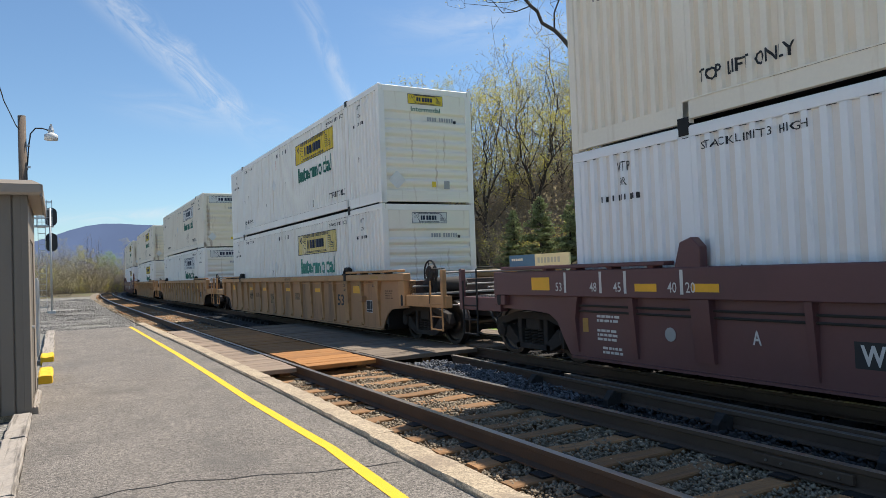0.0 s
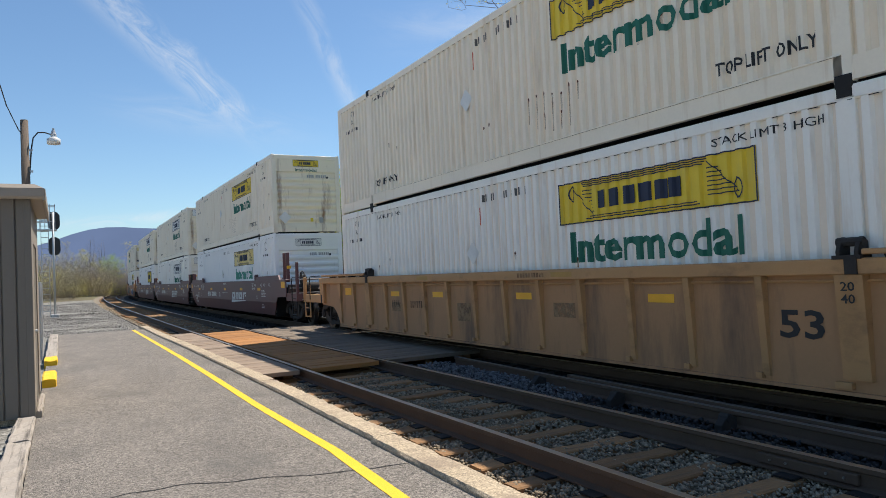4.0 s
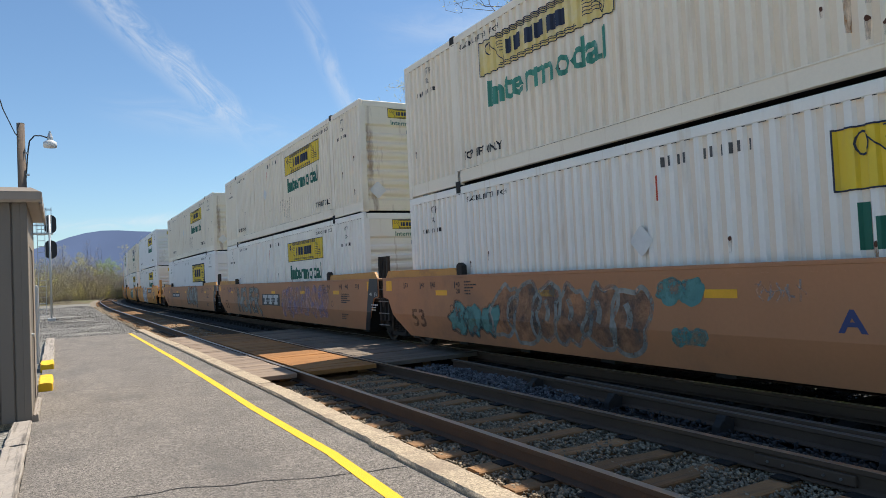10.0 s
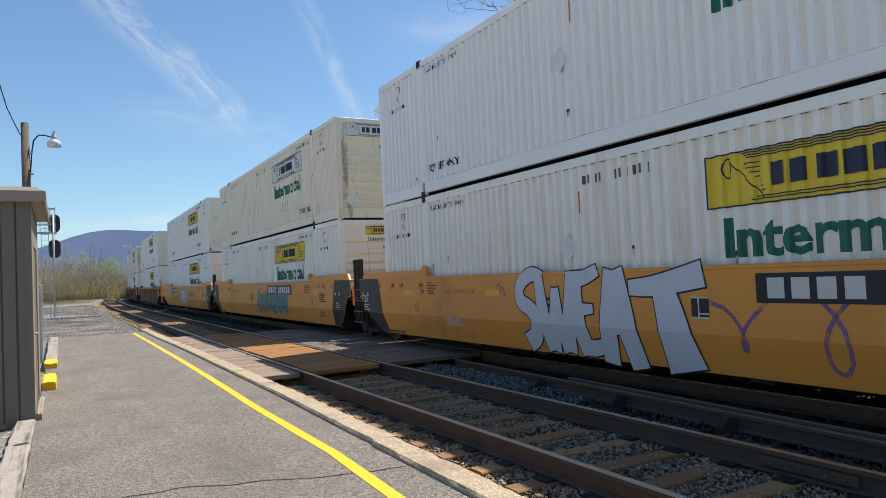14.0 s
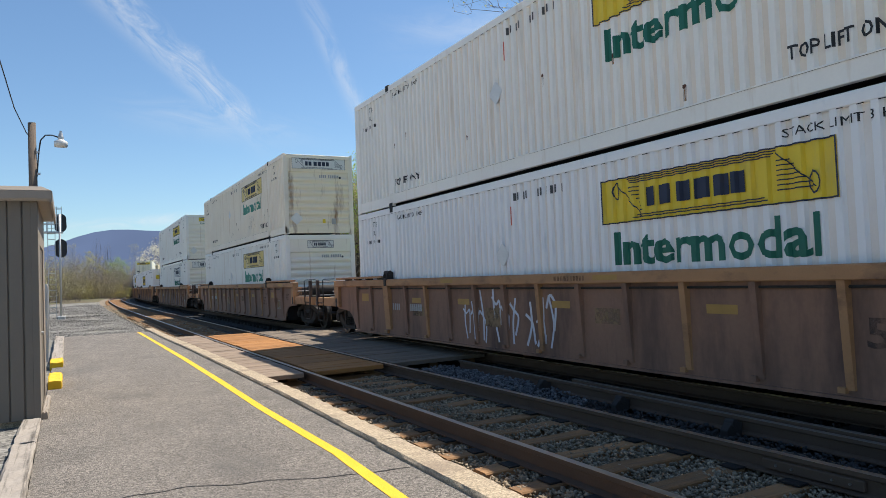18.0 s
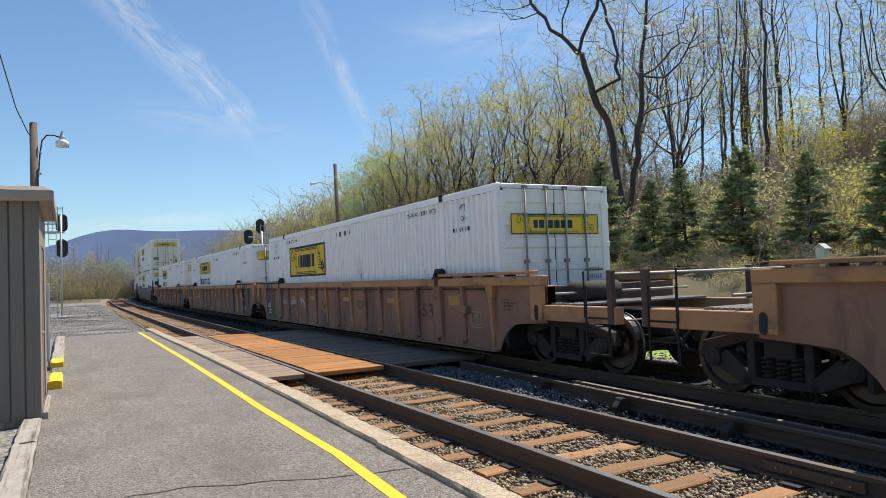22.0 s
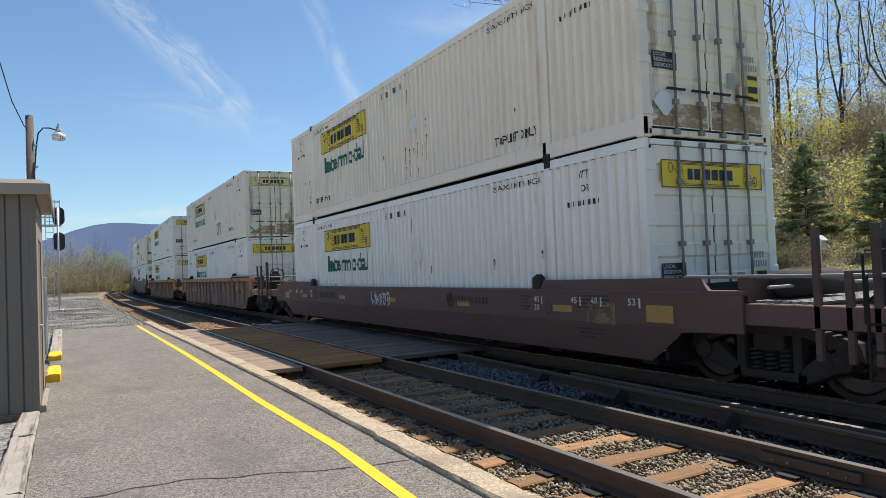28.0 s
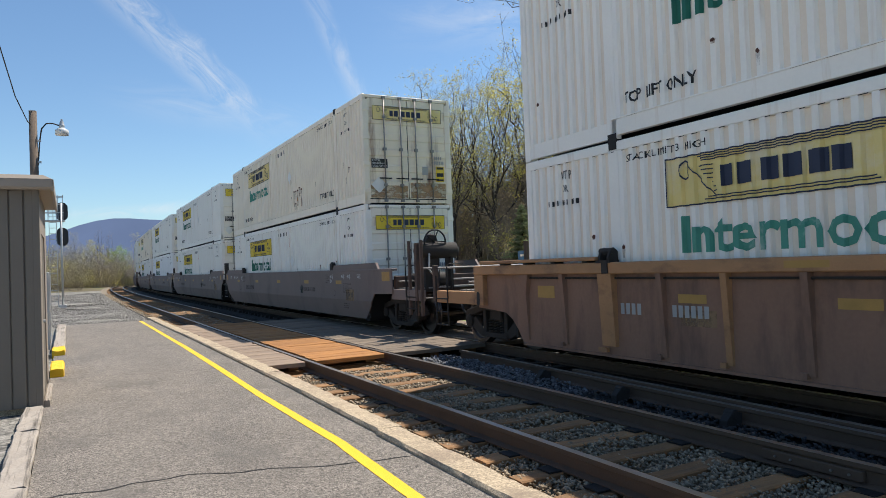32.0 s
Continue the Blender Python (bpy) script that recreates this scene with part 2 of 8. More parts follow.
PAINT = {
    "tan": mat("car_paint_tan", (0.42, 0.225, 0.105), 0.7, var=0.12, scale=1.2, bump=0.12, bscale=20, stain=(0.17, 0.10, 0.06), stain_amt=0.58, stain_scale=(1.6, 1.4, 0.3)),
    "maroon": mat("car_paint_maroon", (0.125, 0.050, 0.050), 0.5, var=0.12, scale=1.2, bump=0.08, bscale=20, stain=(0.10, 0.044, 0.044), stain_amt=0.4, stain_scale=(0.8, 0.5, 0.3)),
    "brown": mat("car_paint_brown", (0.262, 0.143, 0.093), 0.75, var=0.24, scale=1.2, bump=0.15, bscale=20, stain=(0.105, 0.06, 0.045), stain_amt=0.62, stain_scale=(1.6, 1.3, 0.35)),
    "orange": mat("car_paint_faded_orange", (0.46, 0.21, 0.097), 0.65, var=0.12, scale=1.0, bump=0.08, bscale=20, stain=(0.29, 0.15, 0.085), stain_amt=0.5, stain_scale=(0.9, 0.45, 0.5)),
    "yellow": mat("car_paint_yellow", (0.76, 0.305, 0.05), 0.5, var=0.08, scale=1.0, bump=0.05, bscale=20, stain=(0.52, 0.21, 0.05), stain_amt=0.38, stain_scale=(0.9, 0.5, 0.4)),
    "rust": mat("car_paint_oxide", (0.125, 0.068, 0.054), 0.7, var=0.16, scale=1.2, bump=0.12, bscale=20, stain=(0.10, 0.06, 0.05), stain_amt=0.5, stain_scale=(0.9, 0.6, 0.3)),
    "grey": mat("car_paint_dusty", (0.20, 0.15, 0.13), 0.75, var=0.14, scale=1.2, bump=0.12, bscale=20, stain=(0.12, 0.085, 0.075), stain_amt=0.5, stain_scale=(0.9, 0.6, 0.3)),
}
TRIM = {
    "tan": mat("chord_tan", (0.47, 0.255, 0.105), 0.65, var=0.14, scale=3, stain=(0.24, 0.13, 0.06), stain_amt=0.42, stain_scale=(2, 1.2, 2)),
    "brown": mat("chord_orange_brown", (0.41, 0.212, 0.095), 0.7, var=0.18, scale=3, stain=(0.13, 0.07, 0.045), stain_amt=0.5, stain_scale=(2, 1.0, 2)),
    "maroon": PAINT["maroon"], "orange": mat("guide_plate_orange", (0.56, 0.27, 0.06), 0.6, var=0.14, scale=2, stain=(0.30, 0.14, 0.06), stain_amt=0.45, stain_scale=(2, 1.2, 2)), "yellow": PAINT["yellow"], "rust": PAINT["rust"], "grey": PAINT["grey"],
}
BOX = {
    "cream": mat("container_cream", (0.87, 0.775, 0.63), 0.55, var=0.09, scale=0.8, bump=0.05, bscale=25, stain=(0.66, 0.52, 0.36), stain_amt=0.32, stain_scale=(0.0, 3.4, 0.28)),
    "white": mat("container_white", (0.89, 0.85, 0.78), 0.5, var=0.07, scale=0.8, bump=0.05, bscale=25, stain=(0.70, 0.58, 0.45), stain_amt=0.32, stain_scale=(0.0, 3.4, 0.28)),
    "cool": mat("container_cool_white", (0.87, 0.85, 0.835), 0.45, var=0.035, scale=0.8, bump=0.04, bscale=25, stain=(0.60, 0.62, 0.64), stain_amt=0.15, stain_scale=(2.2, 2.2, 0.5)),
}
ENDS = {
    "cream": mat("container_end_rusty", (0.87, 0.77, 0.60), 0.6, var=0.06, scale=1.5, bump=0.06, bscale=25, stain=(0.26, 0.135, 0.07), stain_amt=0.45, stain_scale=(2.6, 0.0, 0.42)),
    "white": mat("container_end_stained", (0.88, 0.82, 0.70), 0.55, var=0.05, scale=1.5, bump=0.06, bscale=25, stain=(0.45, 0.32, 0.2), stain_amt=0.24, stain_scale=(6.5, 0.0, 0.4)),
    "cool": mat("container_end_clean", (0.87, 0.85, 0.81), 0.5, var=0.04, scale=1.5, bump=0.05, bscale=25, stain=(0.5, 0.45, 0.38), stain_amt=0.15, stain_scale=(2.6, 2.6, 0.5)),
}
VALLEY = {                                                 # tanner, darker sheet colour in the hollows of the corrugation
    "cream": mat("container_cream_hollow", (0.82, 0.69, 0.52), 0.65, var=0.10, scale=0.9, bump=0.05, bscale=25, stain=(0.86, 0.76, 0.62), stain_amt=0.55, stain_scale=(0.0, 1.3, 0.3)),
    "white": mat("container_white_hollow", (0.84, 0.73, 0.60), 0.6, var=0.10, scale=0.9, bump=0.05, bscale=25, stain=(0.87, 0.80, 0.70), stain_amt=0.55, stain_scale=(0.0, 1.1, 0.3)),
    "cool": mat("container_cool_hollow", (0.81, 0.74, 0.67), 0.55, var=0.08, scale=0.9, bump=0.04, bscale=25, stain=(0.87, 0.84, 0.81), stain_amt=0.6, stain_scale=(0.0, 1.0, 0.3)),
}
M_LOGO_Y = mat("logo_yellow", (0.78, 0.56, 0.035), 0.5, var=0.08, scale=3, bump=0.03, stain=(0.62, 0.46, 0.10), stain_amt=0.3, stain_scale=(3, 3, 0.6))
M_LOGO_P = mat("logo_faded_yellow", (0.78, 0.62, 0.24), 0.55, var=0.08, scale=3, bump=0.03, stain=(0.78, 0.70, 0.54), stain_amt=0.55, stain_scale=(1.5, 0.8, 1.0))
M_LOGO_W = mat("logo_white", (0.72, 0.71, 0.68), 0.55, var=0.05, scale=3, bump=0.03)
M_BLACK = mat("black_print", (0.018, 0.018, 0.02), 0.6, var=0.2, bump=0.0)
M_NAVY = mat("navy_print", (0.02, 0.028, 0.06), 0.6, var=0.2, bump=0.0)
M_GREEN = mat("green_print", (0.008, 0.13, 0.085), 0.55, var=0.12, bump=0.0)
M_GREENF = mat("green_print_faded", (0.06, 0.27, 0.20), 0.6, var=0.25, bump=0.0, stain=(0.55, 0.62, 0.56), stain_amt=0.35, stain_scale=(2, 2, 2))
M_STENCIL = mat("white_stencil", (0.62, 0.60, 0.57), 0.65, var=0.1, bump=0.0)
M_REFLECT = mat("orange_reflector", (0.88, 0.44, 0.02), 0.5, var=0.12, scale=6, bump=0.0)
M_REFLECT_OLD = mat("faded_reflector", (0.42, 0.24, 0.06), 0.6, var=0.2, scale=6, bump=0.0)
M_STICKER = mat("grey_sticker", (0.36, 0.36, 0.35), 0.6, var=0.1, bump=0.0)
M_RED = mat("red_tape", (0.6, 0.09, 0.04), 0.6, bump=0.0)
M_RODS = mat("galvanised_rod", (0.24, 0.225, 0.21), 0.5, 0.4, var=0.15)
M_GAP = mat("rubber_black", (0.02, 0.02, 0.02), 0.8, bump=0.0)
M_SHED = mat("shed_siding_taupe", (0.165, 0.142, 0.115), 0.6, var=0.07, scale=1.0, bump=0.12, bscale=30, stain=(0.13, 0.115, 0.095), stain_amt=0.3, stain_scale=(2, 2, 0.3))
M_SHEDTRIM = mat("shed_trim", (0.30, 0.25, 0.20), 0.55, var=0.08, scale=2, bump=0.05)
M_POLE = mat("pole_wood", (0.155, 0.115, 0.085), 0.9, var=0.2, scale=4, bump=0.6, bscale=20, stain=(0.08, 0.06, 0.05), stain_amt=0.5, stain_scale=(9, 9, 0.4))
M_LAMP = mat("lamp_shade_white", (0.62, 0.62, 0.60), 0.4, 0.0, var=0.05)
M_GALV = mat("galvanised", (0.46, 0.47, 0.47), 0.45, 0.5, var=0.12)
M_SIGBLK = mat("signal_black", (0.015, 0.016, 0.018), 0.5, var=0.1, bump=0.0)
M_BARK = mat("bark", (0.060, 0.047, 0.040), 0.95, var=0.3, scale=3, bump=0.9, bscale=18, stain=(0.10, 0.085, 0.075), stain_amt=0.4, stain_scale=(2, 2, 0.5))
M_TWIG = mat("twig", (0.27, 0.225, 0.175), 0.95, var=0.25, scale=2, bump=0.0, rand=0.2)
M_LIMB = mat("limb_bark", (0.235, 0.195, 0.155), 0.95, var=0.25, scale=2, bump=0.0)
M_GRASS = mat("lawn_grass", (0.20, 0.31, 0.04), 0.9, var=0.45, scale=0.8, bump=1.0, bscale=30, cells=((40, 0.5), (9, 0.3)), stain=(0.16, 0.13, 0.06), stain_amt=0.5, stain_scale=(0.6, 0.6, 0.6))
M_FOREST = mat("leaf_litter", (0.11, 0.088, 0.045), 0.95, var=0.35, scale=0.7, bump=1.0, bscale=12, stain=(0.12, 0.15, 0.045), stain_amt=0.5, stain_scale=(0.12, 0.12, 0.12))


def leaf_mat(name, col, island=0.3):
    m = mat(name, col, 0.65, var=0.15, scale=1.5, bump=0.0, island=island, spec=0.25)
    nt = m.node_tree
    bsdf = nt.nodes["Principled BSDF"]
    src = bsdf.inputs["Base Color"].links[0].from_socket
    tr, mix, out = nt.nodes.new("ShaderNodeBsdfTranslucent"), nt.nodes.new("ShaderNodeMixShader"), nt.nodes["Material Output"]
    nt.links.new(src, tr.inputs["Color"])
    mix.inputs["Fac"].default_value = 0.5
    nt.links.new(bsdf.outputs[0], mix.inputs[1]); nt.links.new(tr.outputs[0], mix.inputs[2])
    nt.links.new(mix.outputs[0], out.inputs["Surface"])
    return m


M_LEAF = {
    "yellow": leaf_mat("leaves_yellow_green", (0.58, 0.52, 0.13)),
    "bright": leaf_mat("leaves_bright_yellow", (0.66, 0.58, 0.07)),
    "green": leaf_mat("leaves_fresh_green", (0.34, 0.47, 0.08)),
    "pale": leaf_mat("leaves_pale_olive", (0.60, 0.56, 0.25)),
    "olive": leaf_mat("leaves_olive_yellow", (0.62, 0.55, 0.17)),
    "russet": leaf_mat("buds_russet", (0.40, 0.32, 0.20)),
    "blossom": leaf_mat("white_blossom", (0.62, 0.60, 0.52)),
    "lawn": leaf_mat("shrub_green", (0.16, 0.30, 0.03)),
}


M_SPRUCE = leaf_mat("spruce_needles", (0.30, 0.34, 0.18), 0.4)


# ---- mesh helpers ----
class Shape:
    """Collects boxes, prisms, tubes and sheets into one mesh."""

    def __init__(self):
        self.v, self.f = [], []

    def add(self, verts, faces):
        n = len(self.v)
        self.v += [tuple(p) for p in verts]
        self.f += [tuple(i + n for i in f) for f in faces]
        return self

    def box(self, x0, x1, y0, y1, z0, z1):
        return self.add([(x0, y0, z0), (x1, y0, z0), (x1, y1, z0), (x0, y1, z0), (x0, y0, z1), (x1, y0, z1), (x1, y1, z1), (x0, y1, z1)],
                        [(0, 3, 2, 1), (4, 5, 6, 7), (0, 1, 5, 4), (1, 2, 6, 5), (2, 3, 7, 6), (3, 0, 4, 7)])

    def prism(self, poly, axis, a, b, skew=None):
        """A polygon in the two other axes, drawn out along axis from a to b."""
        n, vs = len(poly), []
        for c in (a, b):
            for p, q in poly:
                vs.append({"x": (c, p, q), "y": (p, c, q), "z": (p, q, c)}[axis])
        area = sum(poly[i][0] * poly[(i + 1) % n][1] - poly[(i + 1) % n][0] * poly[i][1] for i in range(n))
        flip = (area > 0) == (axis != "y") == (b > a)
        f = [tuple(range(n - 1, -1, -1)), tuple(range(n, 2 * n))] + [(i, (i + 1) % n, n + (i + 1) % n, n + i) for i in range(n)]
        if not flip:
            f = [tuple(reversed(q)) for q in f]
        return self.add(vs, f)

    def tube(self, pts, radii, sides=8, caps=True):
        pts = [Vector(p) for p in pts]
        if not hasattr(radii, "__len__"):
            radii = [radii] * len(pts)
        rings, up = [], None
        for i, p in enumerate(pts):
            d = (pts[min(i + 1, len(pts) - 1)] - pts[max(i - 1, 0)])
            if d.length < 1e-9:
                d = Vector((0, 0, 1))
            d.normalize()
            ref = up if up is not None and abs(up.dot(d)) < 0.95 else (Vector((0, 0, 1)) if abs(d.z) < 0.9 else Vector((1, 0, 0)))
            u = d.cross(ref).normalized()
            w = u.cross(d).normalized()
            up = w
            rings.append([p + radii[i] * (math.cos(2 * math.pi * k / sides) * u + math.sin(2 * math.pi * k / sides) * w) for k in range(sides)])
        vs = [q for r in rings for q in r]
        f = []
        for i in range(len(pts) - 1):
            for k in range(sides):
                a, b = i * sides + k, i * sides + (k + 1) % sides
                f.append((a, a + sides, b + sides, b))
        if caps:
            f += [tuple(range(sides)), tuple(range(len(vs) - 1, len(vs) - sides - 1, -1))]
        return self.add(vs, f)

    def disc(self, c, axis, r, h, sides=20):
        """A cylinder of length h centred at c."""
        e = {"x": (h / 2, 0, 0), "y": (0, h / 2, 0), "z": (0, 0, h / 2)}[axis]
        return self.tube([Vector(c) - Vector(e), Vector(c) + Vector(e)], r, sides)

    def sheet(self, quad):
        return self.add(quad, [(0, 1, 2, 3)])

    def mesh(self, name, material, bevel=0.0, smooth=False):
        me = bpy.data.meshes.new(name)
        me.from_pydata(self.v, [], self.f)
        if bevel:
            bm = bmesh.new()
            bm.from_mesh(me)
            bmesh.ops.bevel(bm, geom=bm.edges[:], offset=bevel, segments=1, affect="EDGES", clamp_overlap=True)
            bm.to_mesh(me)
            bm.free()
        me.materials.append(material)
        if smooth:
            me.polygons.foreach_set("use_smooth", [True] * len(me.polygons))
        me.update()
        return me


def part(name, shape, material, parent, label="", bevel=0.0, smooth=False):
    """Links a shape as ONE mesh object under a thing or a part."""
    ob = new(name, shape if isinstance(shape, bpy.types.Mesh) else shape.mesh(name, material, bevel, smooth))
    ob.parent = parent
    return tagged(ob, label)


def thing(name, label, category, group="", at=None, kind=""):
    ob = new(name)
    ob.empty_display_size = 0.2
    if at is not None:
        ob.matrix_basis = at
    return tagged(ob, label, category, group, kind)


def single(name, shape, material, label, category, group="", kind="", bevel=0.0, smooth=False):
    ob = new(name, shape if isinstance(shape, bpy.types.Mesh) else shape.mesh(name, material, bevel, smooth))
    return tagged(ob, label, category, group, kind)


TEXTS = {}


def text_shape(shape, words, width, height, m, bold=0.0):
    """Adds words, fitted to width x height with their lower left at the origin of m, to a shape."""
    if (words, bold) not in TEXTS:
        cu = bpy.data.curves.new("letters", "FONT")
        cu.body, cu.size, cu.offset, cu.resolution_u = words, 1.0, bold, 2
        ob = bpy.data.objects.new("letters", cu)
        scene.collection.objects.link(ob)
        me = bpy.data.meshes.new_from_object(ob.evaluated_get(bpy.context.evaluated_depsgraph_get()))
        TEXTS[words, bold] = ([v.co.copy() for v in me.vertices], [tuple(p.vertices) for p in me.polygons])
        bpy.data.objects.remove(ob)
        bpy.data.curves.remove(cu)
        bpy.data.meshes.remove(me)
    vs, fs = TEXTS[words, bold]
    x0, x1 = min(v.x for v in vs), max(v.x for v in vs)
    y0, y1 = min(v.y for v in vs), max(v.y for v in vs)
    if height is None:
        height = width * (y1 - y0) / (x1 - x0)
    if width is None:
        width = height * (x1 - x0) / (y1 - y0)
    shape.add([m @ Vector(((v.x - x0) * width / (x1 - x0), (v.y - y0) * height / (y1 - y0), 0)) for v in vs], fs)
    return shape


def on_side(x, y, z):
    """Lettering that is read from the camera's side of the train: it runs towards -y."""
    return Matrix(((0, 0, -1, x), (-1, 0, 0, y), (0, 1, 0, z), (0, 0, 0, 1)))


def on_end(x, y, z):
    """Lettering on an end that looks towards -y."""
    return Matrix(((1, 0, 0, x), (0, 0, -1, y), (0, 1, 0, z), (0, 0, 0, 1)))


def rect(shape, m, x0, x1, y0, y1, lean=0.0):
    return shape.add([m @ Vector(p) for p in ((x0, y0, 0), (x1, y0, 0), (x1 + lean, y1, 0), (x0 + lean, y1, 0))], [(0, 1, 2, 3)])


# ---- the line of the tracks ----
def line(s, off=0.0):
    """A place s metres along the railway and off metres to the right of the datum, and the heading (radians to the right)."""
    px, py, th = 0.0, min(s, 42.0), 0.0
    for s0, s1, r in ((42.0, 96.0, 1500.0), (96.0, 190.0, 420.0), (190.0, 420.0, 300.0)):
        if s > s0:
            a = (min(s, s1) - s0) / r
            px += r * (math.cos(th) - math.cos(th + a))
            py += r * (math.sin(th + a) - math.sin(th))
            th += a
    if s > 420.0:
        px, py = px + (s - 420) * math.sin(th), py + (s - 420) * math.cos(th)
    return px + off * math.cos(th), py - off * math.sin(th), th


def stations(s0, s1):
    out, s = [], s0
    while s < s1:
        out.append(s)
        s += 40.0 if s < 1 else (41.0 if s < 42 else 6.0)
    return out + [s1]


def swept(shape, profile, stops):
    """A closed profile of (off, z) swept along the railway."""
    n, vs, fs = len(profile), [], []
    for s in stops:
        for off, z in profile:
            x, y, _ = line(s, off)
            vs.append((x, y, z))
    for i in range(len(stops) - 1):
        for k in range(n):
            a, b = i * n + k, i * n + (k + 1) % n
            fs.append((a, b, b + n, a + n))
    fs += [tuple(range(n - 1, -1, -1)), tuple(range(len(vs) - n, len(vs)))]
    return shape.add(vs, fs)


RAILS = (3.65, 5.16, 7.355, 8.865)     # centres of the rail heads
TRAIN_X = 8.11


# ---- ground ----
def ease(a, b, x):
    t = min(max((x - a) / (b - a), 0.0), 1.0)
    return t * t * (3 - 2 * t)


def curve_off(y):
    s = max(y, 0.0)
    return line(min(s, 300.0))[0]


def ground_z(x, y):
    x = x - curve_off(y)
    z = -0.06 - 0.22 * ease(2.5, 2.9, x) - 0.22 * ease(9.6, 11.0, x) + 0.12 * ease(11.0, 14.0, x)
    hill = 1.9 * ease(14, 22, x) + 2.4 * ease(22, 36, x) + 9.0 * ease(34, 85, x) + 8 * ease(85, 220, x)
    hill *= 1.0 - 0.55 * ease(45, 120, y) - 0.25 * ease(120, 260, y)
    z += hill
    if x > 15:
        z += 0.35 * noise.noise(Vector((x * 0.12, y * 0.12, 0))) * ease(15, 30, x)
    z += (0.10 * noise.noise(Vector((x * 0.5, y * 0.5, 3)))) * ease(27, 30, y) * (1 - ease(1.6, 2.6, x))
    return z


def ground_sheet():
    xs = [-3000, -1200, -500, -200, -90, -45, -25] + [-14 + 2.0 * i for i in range(8)] + [2.5, 2.7, 2.9, 4.4, 6.2, 8.1, 9.6, 10.3, 11.0, 12, 13, 14]
    xs += [16 + 2 * i for i in range(20)] + [60, 68, 76, 85, 95, 110, 130, 160, 200, 260, 400, 800, 3000]
    ys = [-1500, -400, -120, -60, -30, -12, 0, 6, 12, 18, 24, 27, 28.5, 30] + [33 + 3 * i for i in range(25)] + [112 + 8 * i for i in range(14)] + [240, 280, 340, 450, 700, 1200, 3600]
    vs, fs = [], []
    for y in ys:
        for x in xs:
            xx = x + (curve_off(y) if 0 <= x <= 60 else 0)
            vs.append((xx, y, ground_z(xx, y)))
    n = len(xs)
    for j in range(len(ys) - 1):
        for i in range(n - 1):
            fs.append((j * n + i, j * n + i + 1, (j + 1) * n + i + 1, (j + 1) * n + i))
    me = bpy.data.meshes.new("ground")
    me.from_pydata(vs, [], fs)
    for m in (M_GRAVEL, M_BALLAST, M_GRASS, M_FOREST, M_BALLAST_SHADE, M_BOUNCE_GROUND):
        me.materials.append(m)
    idx = []
    for p in me.polygons:
        x = p.center.x - curve_off(p.center.y)
        y = p.center.y
        # 5: added pale ground out of view, which throws light on the train side
        idx.append(5 if x < -1.6 and -60 < x and -30 < y < 26 else 3 if x < -60 or (y > 95 and x < 2) else 0 if x < 2.5 else 1 if x < 5.8 else 4 if x < 9.7 else 0 if x < 12.2 else 2 if x < 17.5 else 3)
    me.polygons.foreach_set("material_index", idx)
    me.polygons.foreach_set("use_smooth", [True] * len(idx))
    return tagged(new("ground", me), "gravel, ballast, lawn and wooded hillside ground", "ground", kind="structure")


ground_sheet()


def hillside_far():
    """The ridge far behind the end of the line, blue haze painted as glow."""
    sh, rnd = Shape(), random.Random(4)
    xs = [-2600 + 60 * i for i in range(110)]
    top = []
    for x in xs:
        h = 228 - 84 * (1 - ease(-200, 180, x)) - 70 * ease(1400, 3600, x)
        h += 7 * noise.noise(Vector((x * 0.004, 0, 0))) + 3 * noise.noise(Vector((x * 0.02, 5, 0)))
        top.append(h)
    vs = []
    for x, h in zip(xs, top):
        vs += [(x, 3000, h), (x, 2950, h * 0.6), (x, 2880, -30)]
    fs = []
    for i in range(len(xs) - 1):
        a = 3 * i
        fs += [(a, a + 3, a + 4, a + 1), (a + 1, a + 4, a + 5, a + 2)]
    sh.add(vs, fs)
    return single("backdrop", sh, M_RIDGE, "wooded mountain ridge on the horizon, haze blue as glow", "mountain", kind="structure", smooth=True)


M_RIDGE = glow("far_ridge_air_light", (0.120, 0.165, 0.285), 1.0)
hillside_far()


